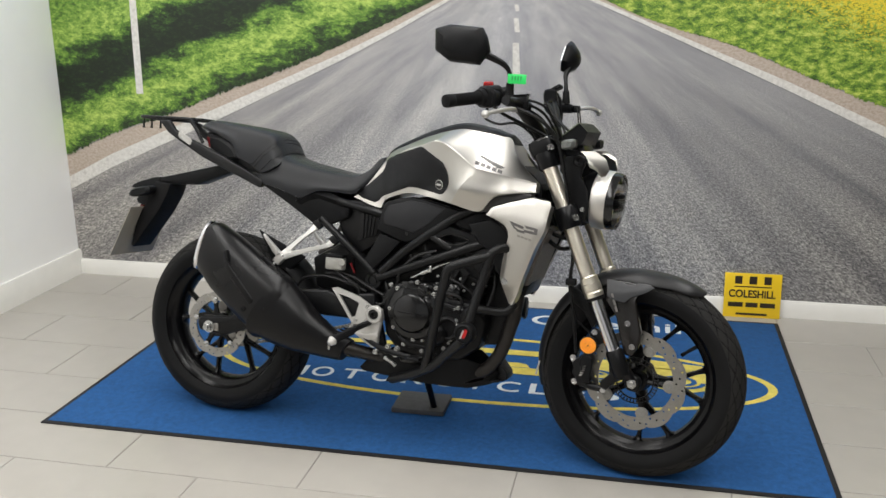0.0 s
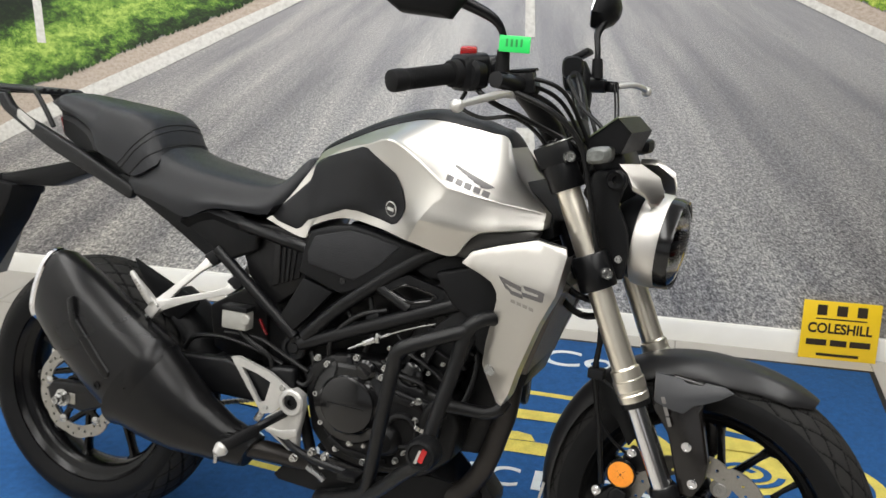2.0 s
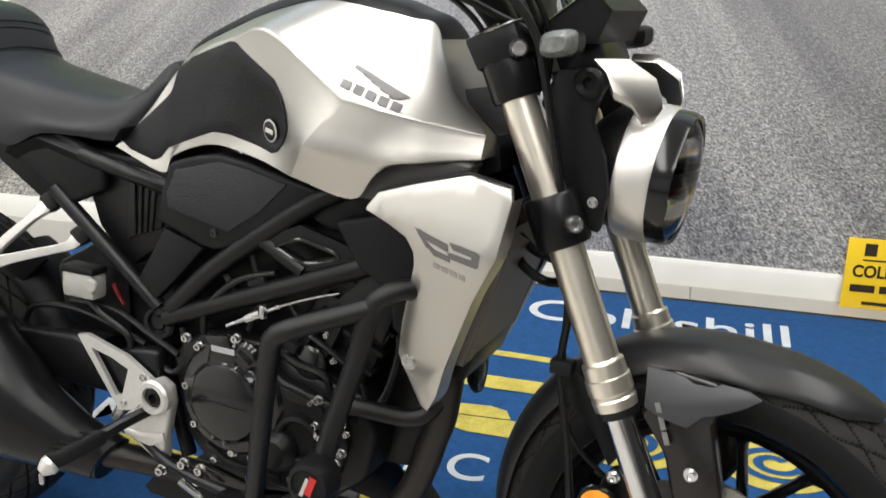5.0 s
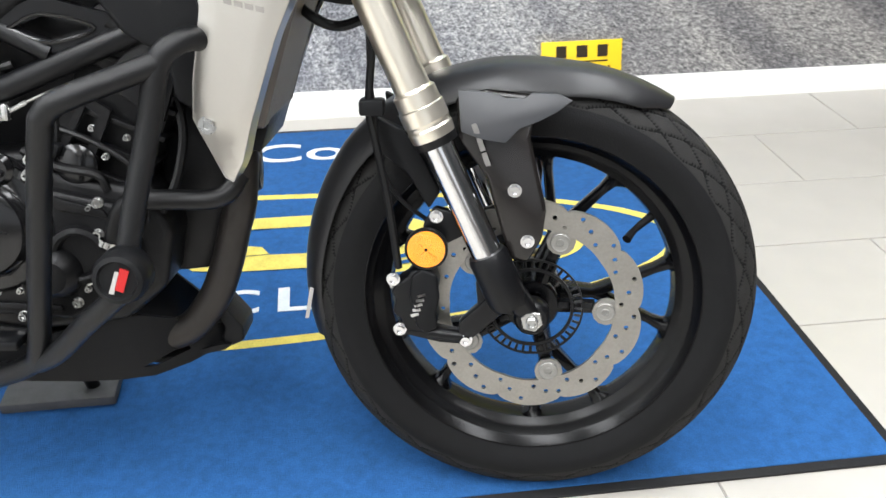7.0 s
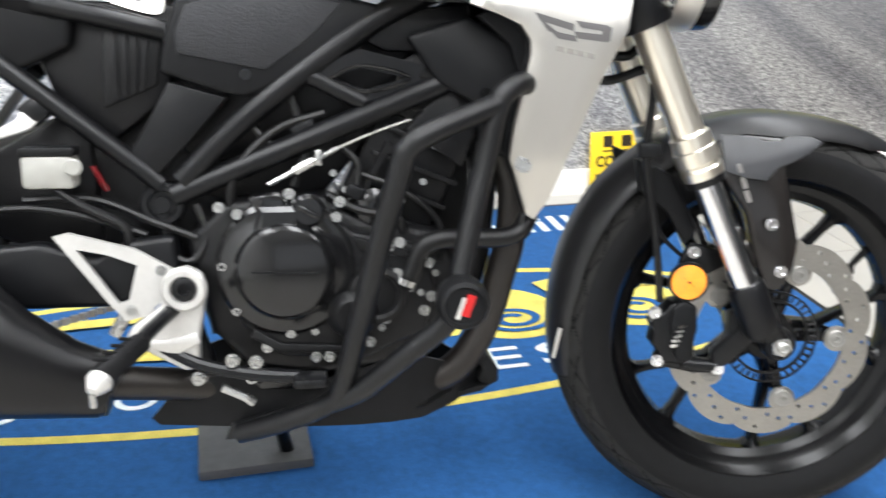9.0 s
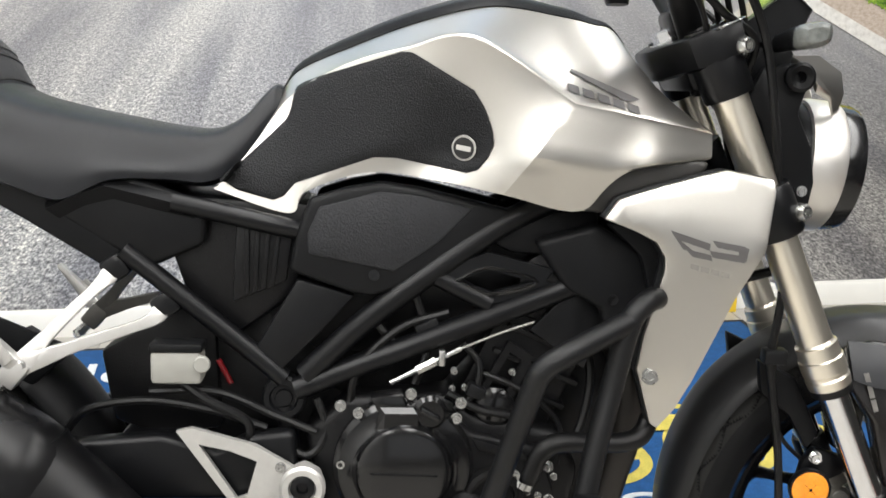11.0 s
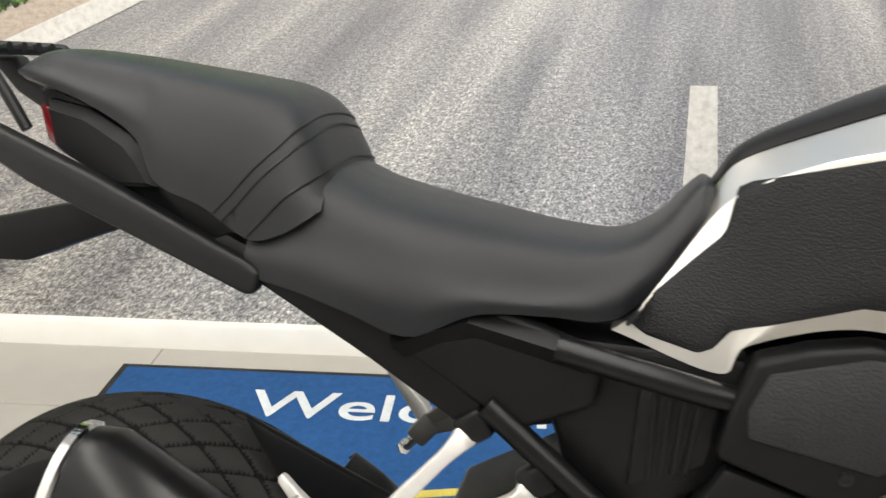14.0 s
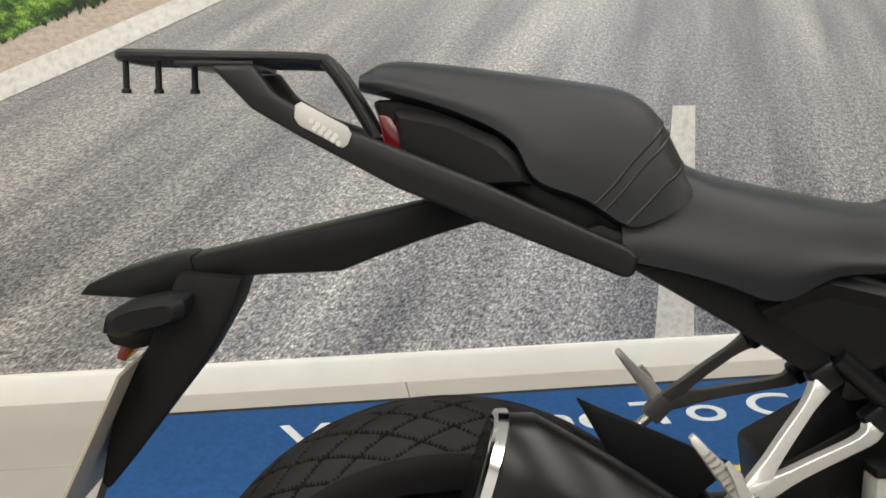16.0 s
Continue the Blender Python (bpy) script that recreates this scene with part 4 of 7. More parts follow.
# -- front mudguard and fork guards --
def arc_guard(c, r_of, a0, a1, w_of, n=40, m=13, thick=0.004):
    outer, inner = [], []
    for i in range(n):
        t = i / (n - 1)
        a = radians(a0 + (a1 - a0) * t)
        r, w = r_of(t), w_of(t)
        o, q = [], []
        for k in range(m):
            s = -1 + 2 * k / (m - 1)
            drop = 0.030 * abs(s) ** 3 * (w / 0.06)
            for dst, rr in ((o, r - drop), (q, r - drop - thick)):
                dst.append(Vector((c[0] + rr * math.cos(a), c[1] + s * w, c[2] + rr * math.sin(a))))
        outer.append(o + q[::-1])
    return loft(outer)


mudguard = part("front_mudguard", arc_guard(FC, lambda t: float(np.interp(t, [0, 0.2, 0.4, 0.6, 0.8, 1], [0.317, 0.312, 0.321, 0.322, 0.312, 0.305])), 57, 193, lambda t: float(np.interp(t, [0, 0.05, 0.2, 0.5, 0.8, 1], [0.02, 0.045, 0.062, 0.062, 0.056, 0.036]))), FENDER_GREY, bike, "matt dark grey front mudguard", 45, S)
GUARD = [(1.276, 0.573), (1.313, 0.583), (1.360, 0.578), (1.404, 0.572), (1.375, 0.556), (1.366, 0.530), (1.388, 0.440), (1.384, 0.402), (1.367, 0.371), (1.344, 0.374), (1.334, 0.408), (1.314, 0.480), (1.281, 0.525)]
SHOULDER = [(1.283, 0.588), (1.328, 0.585), (1.340, 0.579), (1.362, 0.579), (1.371, 0.585), (1.403, 0.584), (1.419, 0.577), (1.401, 0.564), (1.379, 0.553), (1.357, 0.545), (1.341, 0.529), (1.312, 0.533), (1.288, 0.541)]
STAY = [(1.169, 0.552), (1.220, 0.529), (1.257, 0.454), (1.242, 0.431), (1.216, 0.477), (1.176, 0.508)]
for sgn in (-1, 1):
    cast = prism(GUARD, MID + sgn * 0.073, MID + sgn * 0.103, 0.006, 3)
    for v in cast.verts:
        if v.co.z > 0.525 and abs(v.co.y - MID) > 0.085:
            v.co.y -= sgn * min(0.55 * (v.co.z - 0.525), 0.022)
    guard = part("fork_guard", cast, GUARD_BLACK, mudguard, "glossy dark fork guard", xf=S)
    shoulder = prism(SHOULDER, 0.0, 0.004, 0.0012)
    for v in shoulder.verts:
        v.co.y = MID + sgn * (0.106 - 0.36 * (v.co.z - 0.53) + v.co.y)
    part("guard_shoulder", shoulder, GUARD_GREY, guard, "satin grey upper wing of the fork guard", xf=S @ Matrix.Translation((-0.004, 0.003, -0.005)))
    part("mudguard_stay", prism(STAY, MID + sgn * 0.064, MID + sgn * 0.080, 0.004), BLACK_PLASTIC, mudguard, xf=S)
    if sgn < 0:
        bolts(guard, [(1.349, -0.084, 0.465), (1.366, -0.084, 0.400)], AX, 0.0065, 0.008, CHROME, S)
        for lo, hi in ((0.0, 0.28), (0.33, 0.64), (0.69, 1.0)):
            part("guard_mark", prism([(1.296 + 0.018 * lo, 0.545 - 0.051 * lo), (1.302 + 0.018 * lo, 0.547 - 0.051 * lo), (1.302 + 0.018 * hi, 0.547 - 0.051 * hi), (1.296 + 0.018 * hi, 0.545 - 0.051 * hi)], -0.0846, -0.0856, 0.0), LIGHT_GREY_PRINT, guard, "worn pale printed stripe", xf=S)
part("mudguard_mark", prism([(1.068, 0.262), (1.073, 0.262), (1.082, 0.305), (1.077, 0.307)], -0.0265, -0.029, 0.0), STICKER, mudguard, "small white printed strip", xf=S)

# -- front brake --
CAL = [(1.201, 0.338), (1.214, 0.346), (1.222, 0.357), (1.246, 0.360), (1.256, 0.334), (1.250, 0.312), (1.254, 0.284), (1.236, 0.270), (1.212, 0.274), (1.206, 0.290), (1.196, 0.298), (1.200, 0.318), (1.194, 0.326)]
caliper = part("front_brake_caliper", prism(CAL, -0.046, -0.084, 0.004, 3), FRAME_BLACK, bike, "black two-piston brake caliper", xf=S)
part("bracket", prism([(1.199, 0.268), (1.256, 0.255), (1.290, 0.253), (1.335, 0.300), (1.318, 0.345), (1.302, 0.342), (1.305, 0.306), (1.280, 0.272), (1.204, 0.286)], -0.062, -0.080, 0.004), FRAME_BLACK, caliper, xf=S)
part("upper_bracket", prism([(1.235, 0.350), (1.262, 0.385), (1.300, 0.405), (1.296, 0.424), (1.250, 0.436), (1.236, 0.415), (1.228, 0.37)], -0.052, -0.066, 0.004), FRAME_BLACK, caliper, xf=S)
for k in range(5):
    part("brand_bar", block((1.2345 - 0.0022 * k, -0.0895, 0.326 - 0.0068 * k), (0.0105, 0.002, 0.0036), 0.0, (0, -18 + 9 * (k % 2), 0)), STICKER, caliper, "raised white maker's strip", xf=S)
part("piston_housing", prism([(1.222, 0.352), (1.236, 0.362), (1.254, 0.354), (1.257, 0.322), (1.252, 0.300), (1.254, 0.280), (1.238, 0.272), (1.226, 0.284), (1.224, 0.304), (1.218, 0.326)], -0.082, -0.0905, 0.004, 3), BLACK_PLASTIC, caliper, "smooth dark outer half of the caliper", xf=S)
part("slide_pin", tube([(1.240, -0.076, 0.269), (1.286, -0.076, 0.264)], 0.0085, seg=14), FRAME_BLACK, caliper, xf=S)
part("bleed_nipple", tube([(1.193, -0.074, 0.334), (1.214, -0.074, 0.333)], 0.0055, seg=8), ZINC, caliper, xf=S)
part("fork_foot_web", prism([(1.281, 0.286), (1.316, 0.321), (1.3265, 0.352), (1.362, 0.344), (1.362, 0.294), (1.337, 0.300), (1.299, 0.263), (1.281, 0.268)], -0.064, -0.084, 0.005, 2), FRAME_BLACK, caliper, "cast web between caliper and fork foot", xf=S)
bolts(caliper, [(1.205, -0.080, 0.275), (1.252, -0.066, 0.424), (1.290, -0.080, 0.262), (1.198, -0.082, 0.345)], AX, 0.0065, 0.009, CHROME, S)
reflector = part("side_reflector", lathe([(0, 0), (0.026, 0), (0.027, 0.003), (0.027, 0.010), (0.025, 0.010), (0.024, 0.0085), (0.0, 0.0095)], (1.241, -0.080, 0.388), AX, 36), FRAME_BLACK, bike, "round orange side reflector", xf=S)
facets = []
for k in range(4):
    a0, a1 = math.pi / 2 * k + 0.85, math.pi / 2 * (k + 1) + 0.79
    facets.append(loft([[Vector((1.241 + r * math.cos(a0 + (a1 - a0) * i / 10), -0.0898 - h, 0.388 + r * math.sin(a0 + (a1 - a0) * i / 10))) for i in range(11)] for r, h in ((0.002, 0.0018), (0.0238, 0.0002))], False, False))
facets.append(disc((1.241, -0.0885, 0.388), AX, 0.0236, 0.0006, 0.0002, 32))
part("lens", merged(*facets), ORANGE, reflector, "faceted amber lens", xf=S)

# -- headlight --
HC = Vector((1.214, 0.015, 0.804))
HF = Vector((1, 0, -0.10)).normalized()
headlight = part("headlight", lathe([(0, -0.055), (0.055, -0.05), (0.075, -0.028), (0.080, 0.0), (0.080, 0.012), (0, 0.012)], HC, HF, 48), BLACK_PLASTIC, bike, "round headlight with silver surround", xf=S)
part("silver_surround", lathe([(0.080, -0.004), (0.0845, -0.002), (0.0865, 0.006), (0.0865, 0.038), (0.084, 0.042), (0.081, 0.040), (0.080, 0.03)], HC, HF, 56, True), SATIN, headlight, "satin silver headlight ring", xf=S)
part("bezel", lathe([(0.080, 0.038), (0.0838, 0.041), (0.0838, 0.058), (0.081, 0.066), (0.076, 0.064), (0.076, 0.038)], HC, HF, 56, True), GLOSS_BLACK, headlight, "gloss black bezel", xf=S)
part("reflector_bowl", lathe([(0, 0.014), (0.07, 0.014), (0.076, 0.040), (0.074, 0.040), (0.066, 0.018), (0, 0.018)], HC, HF, 40), FRAME_BLACK, headlight, xf=S)
for dz, hh in ((0.030, 0.018), (-0.030, 0.018)):
    part("led_unit", block(HC + HF * 0.032 + Vector((0, 0, dz)), (0.03, 0.085, 0.030), 0.006), CHROME, headlight, "bright stacked lamp unit", xf=S)
part("centre_bar", block(HC + HF * 0.040, (0.02, 0.14, 0.014), 0.004), FRAME_BLACK, headlight, xf=S)
for k in range(9):
    a = radians(-150 + k * 37.5)
    up = Vector((0.1, 0, 1)).normalized()
    q = HC + HF * 0.052 + Vector((0, math.sin(a), 0)) * 0.069 + up * math.cos(a) * 0.069
    part("day_light_strip", block(q, (0.006, 0.026, 0.008), 0.002, (math.degrees(-a), 0, 0)), CLEAR, headlight, "clear daytime light segment", xf=S)
lens = part("lens_glass", lathe([(0.078, 0.060), (0.06, 0.070), (0.03, 0.076), (0, 0.078), (0, 0.075), (0.03, 0.073), (0.06, 0.067), (0.076, 0.058)], HC, HF, 48), GLASS, headlight, "clear headlight glass", xf=S)
lens.visible_shadow = False
BRACKET = [(1.119, 0.884), (1.137, 0.924), (1.181, 0.932), (1.200, 0.917), (1.189, 0.887), (1.185, 0.870), (1.205, 0.830), (1.212, 0.786), (1.205, 0.738), (1.170, 0.745), (1.155, 0.800), (1.140, 0.860)]
for sgn in (-1, 1):
    c0 = 0.015
    br = part("headlight_bracket", prism(BRACKET, c0 + sgn * 0.080, c0 + sgn * 0.096, 0.005), BLACK_PLASTIC, headlight, "black headlight bracket", xf=S)
    part("bracket_eye", lathe([(0.007, 0), (0.017, 0), (0.018, 0.012), (0.014, 0.015), (0.007, 0.011)], (1.180, c0 + sgn * 0.094, 0.914), (0, sgn, 0), 24, True), BLACK_PLASTIC, br, xf=S)
    brow = [(1.176, 0.940, 0.080), (1.214, 0.942, 0.066), (1.246, 0.922, 0.060), (1.254, 0.897, 0.054), (1.247, 0.882, 0.062), (1.236, 0.878, 0.072), (1.226, 0.896, 0.084), (1.206, 0.906, 0.092), (1.196, 0.926, 0.092)]
    part("brow_arm", loft([[Vector((x, c0 + sgn * (y + dy), z - dz)) for x, z, y in brow] for dy, dz in ((0.0, 0.0), (-0.002, 0.006), (-0.006, 0.010))]), SILVER, headlight, "satin silver headlight brow", 40, S)
bolts(headlight, [(1.196, -0.082, 0.776)], AX, 0.005, 0.006, ZINC, S)

# -- instruments --
dash = part("instrument_panel", loft([[Vector((x, 0.006 + y * w, z)) for x, z in ((1.108, 0.972), (1.168, 1.019), (1.194, 0.995), (1.178, 0.957), (1.126, 0.955))] for y, w in ((-0.075, 0.94), (-0.075, 1), (0.075, 1), (0.075, 0.94))]), BLACK_PLASTIC, bike, "flat black instrument panel with a reflecting display", 30, S)
part("display", loft([[Vector((x, 0.006 + y, z)) for x, z in ((1.1095, 0.977), (1.164, 1.0205), (1.166, 1.0185), (1.112, 0.975))] for y in (-0.066, 0.066)]), SCREEN, dash, "dark display, a green reflection put into its colour", xf=S)
part("panel_stay", block((1.155, 0, 0.935), (0.06, 0.10, 0.05), 0.006, (0, -25, 0)), FRAME_BLACK, dash, xf=S)

# -- handlebar --
BM = 0.012  # the bars' middle
MIRROR_STALK = [(1.054, 0.235, 1.097), (1.05, 0.235, 1.15), (1.044, 0.248, 1.19), (1.058, 0.268, 1.226)]
MIRROR_FACE = ((1.025, 0.28, 1.201), (1.046, 0.28, 1.3))
BAR = [(0.917, -0.345, 1.080), (0.962, -0.221, 1.092), (0.986, -0.165, 1.088), (1.022, -0.115, 1.055), (1.050, -0.070, 1.008), (1.058, -0.030, 0.985)]
BAR = BAR + [(x, 2 * BM - y, z) for x, y, z in BAR[::-1]]
handlebar = part("handlebar", tube(BAR, 0.0125, 60, 14), FRAME_BLACK, bike, "black tapered handlebar", xf=SB)
for y in (-0.025, 0.049):
    part("bar_riser", tube([(1.056, y, 0.955), (1.058, y, 0.985)], 0.02, seg=18), FRAME_BLACK, handlebar, "black bar riser", xf=S)
part("bar_clamp", block((1.059, BM, 0.988), (0.045, 0.11, 0.036), 0.008, (0, -20, 0)), FRAME_BLACK, handlebar, xf=SB)
for s in (-1, 1):
    e0, e1 = Vector((0.910, BM + s * 0.376, 1.078)), Vector((0.957, BM + s * 0.247, 1.092))
    d = (e1 - e0).normalized()
    L = (e1 - e0).length
    prof = [(0.0, 0), (0.011, 0.0), (0.0175, 0.003), (0.0185, 0.010), (0.0185, 0.026), (0.0165, 0.030)]
    for k in range(22):
        h = 0.034 + k * (L - 0.05) / 22
        prof += [(0.0172, h), (0.0172, h + 0.0022), (0.0160, h + 0.003), (0.0160, h + 0.0042)]
    prof += [(0.0225, L - 0.014), (0.0230, L), (0.0, L)]
    part("grip", lathe(prof, e0, d, 28), RUBBER, handlebar, "ribbed black rubber grip", xf=SB)
    q = e1 + d * 0.030
    if s < 0:
        sw = part("switch_block", loft([squircle(q + d * h, d.cross(Vector((0, 0, 1))).normalized(), Vector((0, 0, 1)), a, b, 18, 4) for h, a, b in ((-0.030, 0.022, 0.024), (-0.024, 0.026, 0.030), (0.020, 0.026, 0.030), (0.026, 0.020, 0.022))]), BLACK_PLASTIC, handlebar, "black switch housing", xf=SB)
        part("kill_switch", block(q + Vector((-0.012, 0.012, 0.033)), (0.028, 0.024, 0.016), 0.004, (8, 0, 22)), RED, sw, "red engine stop switch", xf=SB)
    c = e1 + d * 0.075
    part("lever_clamp", loft([squircle(c + d * h, d.cross(Vector((0, 0, 1))).normalized(), Vector((0, 0, 1)), a, b, 16, 3) for h, a, b in ((-0.018, 0.018, 0.019), (-0.012, 0.022, 0.023), (0.012, 0.022, 0.023), (0.018, 0.018, 0.019))]), FRAME_BLACK, handlebar, xf=SB)
    pv = c + Vector((0.040, 0, -0.042)) if s < 0 else Vector((1.084, 0.262, 1.082))
    tip = Vector((1.027, -0.351, 1.048)) if s < 0 else Vector((1.140, 0.345, 1.079))
    held = SB if s < 0 else None
    mid_a, mid_b = pv.lerp(tip, 0.30) + Vector((0.016, 0, 0.008)), pv.lerp(tip, 0.68) + Vector((0.012, 0, 0.006))
    blade = []
    for q_, r_, t_, hw, hh in zip(catmull([pv, mid_a, mid_b, tip], 18), catmull([pv, mid_a, mid_b, tip], 18)[1:] + [tip + (tip - mid_b) * 0.1], np.linspace(0, 1, 18), np.interp(np.linspace(0, 1, 18), [0, 0.15, 0.6, 1], [0.010, 0.011, 0.008, 0.005]), np.interp(np.linspace(0, 1, 18), [0, 0.15, 0.6, 1], [0.006, 0.0065, 0.006, 0.005])):
        d_ = (r_ - q_).normalized()
        side_ = d_.cross(Vector((0, 0, 1))).normalized()
        blade.append(squircle(q_, side_, side_.cross(d_), hw, hh, 12, 2.6))
    lev = part("brake_lever" if s < 0 else "clutch_lever", loft(blade), ALLOY, handlebar, "polished alloy lever with ball end", xf=held)
    part("ball_end", lathe([(0, -0.011), (0.006, -0.0095), (0.0105, -0.004), (0.011, 0.001), (0.0095, 0.006), (0.005, 0.010), (0, 0.011)], tip, (tip - pv).normalized(), 18), ALLOY, lev, xf=held)
    if s < 0:
        mc = part("brake_fluid_reservoir", block((1.036, -0.146, 1.080), (0.042, 0.052, 0.036), 0.004, (0, -6, 20)), FRAME_BLACK, handlebar, "square black brake fluid reservoir", xf=SB)
        part("lid", block((1.036, -0.146, 1.100), (0.046, 0.056, 0.006), 0.002, (0, -6, 20)), BLACK_PLASTIC, mc, xf=SB)
    if s > 0:
        perch = part("clutch_perch", merged(loft([squircle(Vector(p), Vector((0, 1, 0)), Vector((0, 0, 1)), a_, b_, 16, 3) for p, a_, b_ in (((0.998, 0.224, 1.083), 0.026, 0.018), ((1.020, 0.228, 1.084), 0.030, 0.022), ((1.050, 0.240, 1.084), 0.020, 0.017), ((1.070, 0.254, 1.082), 0.014, 0.014))]), lathe([(0, -0.012), (0.012, -0.011), (0.015, 0), (0.012, 0.011), (0, 0.012)], (1.083, 0.260, 1.082), (0, 0, 1), 18)), FRAME_BLACK, handlebar, "black clutch lever perch", 40)
        part("switch_cap", block((1.010, 0.238, 1.138), (0.058, 0.046, 0.013), 0.004, (0, -31, 0)), BLACK_PLASTIC, handlebar, "slim black switch cap")
        part("switch_post", loft([squircle(Vector((x, 0.228, z)), Vector((1, 0, 0)), Vector((0, 1, 0)), a_, b_, 16, 3) for x, z, a_, b_ in ((1.030, 1.035, 0.016, 0.020), (1.026, 1.062, 0.021, 0.026), (1.022, 1.095, 0.023, 0.028), (1.020, 1.112, 0.018, 0.024), (1.018, 1.130, 0.010, 0.018))]), BLACK_PLASTIC, handlebar, "black switch housing")
        part("switch_wire", tube([(0.988, 0.236, 1.122), (0.984, 0.234, 1.100), (0.990, 0.232, 1.075), (1.004, 0.230, 1.062), (1.020, 0.224, 1.055)], 0.0034, 20, 8), CABLE, handlebar, "black switch wire")
    else:
        part("master_cylinder", tube([(1.030, -0.235, 1.086), (1.045, -0.12, 1.070)], 0.014, seg=14), FRAME_BLACK, handlebar, xf=SB)
    st = [(1.030, BM + s * 0.226, 1.098), (1.031, BM + s * 0.226, 1.145), (1.018, BM + s * 0.237, 1.180), (0.975, BM + s * 0.275, 1.208)]
    if s > 0:
        st = MIRROR_STALK
    mir = part("mirror_stalk", tube(st, 0.0065, 22, 12, radii=[0.0065, 0.0065, 0.0062, 0.009, 0.011]), FRAME_BLACK, handlebar, "black mirror stalk", xf=held)
    part("rubber_boot", tube([tuple(st[0]), tuple(Vector(st[0]).lerp(Vector(st[1]), 0.75))], 0.0115, 6, 14, radii=[0.0125, 0.0105]), RUBBER, mir, xf=held)
    if s < 0:
        head = [(0.998, 1.214), (0.990, 1.251), (0.976, 1.277), (0.890, 1.285), (0.852, 1.274), (0.853, 1.214), (0.893, 1.184), (0.971, 1.177)]
        body = []
        cx, cz = 0.925, 1.231
        for dy, k in ((0.016, 0.45), (0.012, 0.75), (0.003, 0.95), (-0.006, 1.0), (-0.010, 0.98)):
            body.append([Vector((cx + (x - cx) * k, -0.305 - dy * 1.6 - 0.25 * (0.925 - x), cz + (z - cz) * k)) for x, z in head])
        mh = part("mirror_head", loft(body), BLACK_PLASTIC, mir, "angular black mirror housing", 40, SB)
        gl = [Vector((cx + (x - cx) * 0.93, -0.2885 - 0.25 * (0.925 - x), cz + (z - cz) * 0.93)) for x, z in head]
        part("mirror_glass", loft([gl, [p + Vector((0, 0.001, 0)) for p in gl]]), MIRROR, mh, "mirror glass reflecting the dim room", xf=SB)
    else:
        base, apex = Vector(MIRROR_FACE[0]), Vector(MIRROR_FACE[1])
        rim = [(0.0, -0.030), (-0.02, 0.030), (0.20, 0.062), (0.62, 0.066), (0.95, 0.030), (1.0, -0.010), (0.80, -0.052), (0.30, -0.062)]
        bulge = (apex - base).cross(Vector((0, 1, 0))).normalized()
        bulge = bulge if bulge.x > 0 else -bulge
        hub = base.lerp(apex, 0.42)
        body = [[hub + (base.lerp(apex, u) - hub) * k + Vector((0, w * k, 0)) + bulge * dx for u, w in rim] for dx, k in ((0.046, 0.26), (0.036, 0.58), (0.014, 0.93), (0.002, 1.0), (0.0, 0.98))]
        mh = part("mirror_head", loft(body), BLACK_PLASTIC, mir, "angular black mirror housing seen edge on", 40)
        gl = [hub + (base.lerp(apex, u) - hub) * 0.93 + Vector((0, w * 0.93, 0)) - bulge * 0.0006 for u, w in rim]
        part("mirror_glass", loft([gl, [p - bulge * 0.001 for p in gl]]), MIRROR, mh, "mirror glass")
tag = part("price_tag", block((1.058, -0.229, 1.143), (0.052, 0.003, 0.026), 0.001, (0, 2, 10)), GREEN, handlebar, "bright green plastic tag tied round the mirror stalk", xf=SB)
for k in range(4):
    part("tag_bar", block((1.046 + k * 0.008, -0.2330 + k * 0.0014, 1.145), (0.0035, 0.001, 0.012), 0.0, (0, 2, 10)), mat("dark_green_print", (0.01, 0.25, 0.05)) if k == 0 else bpy.data.materials["dark_green_print"], tag, xf=SB)
for s in (-1, 1):
    ind = part("front_indicator", loft([squircle(Vector((x, s * y, z)), Vector((1, 0, 0.15)).normalized(), Vector((0, 0, 1)), a, b, 18, 3.2) for x, y, z, a, b in ((1.156, 0.080, 0.954, 0.011, 0.011), (1.160, 0.112, 0.958, 0.012, 0.012), (1.164, 0.120, 0.958, 0.019, 0.014), (1.165, 0.152, 0.959, 0.020, 0.0145))]), BLACK_PLASTIC, bike, "small black front indicator with clear lens", 40, S)
    part("lens", loft([squircle(Vector((1.165, s * y, 0.959)), Vector((1, 0, 0.15)).normalized(), Vector((0, 0, 1)), a, b, 18, 3.2) for y, a, b in ((0.151, 0.0205, 0.015), (0.164, 0.019, 0.0135), (0.170, 0.013, 0.008))]), CLEAR, ind, "clear indicator lens", 40, S)
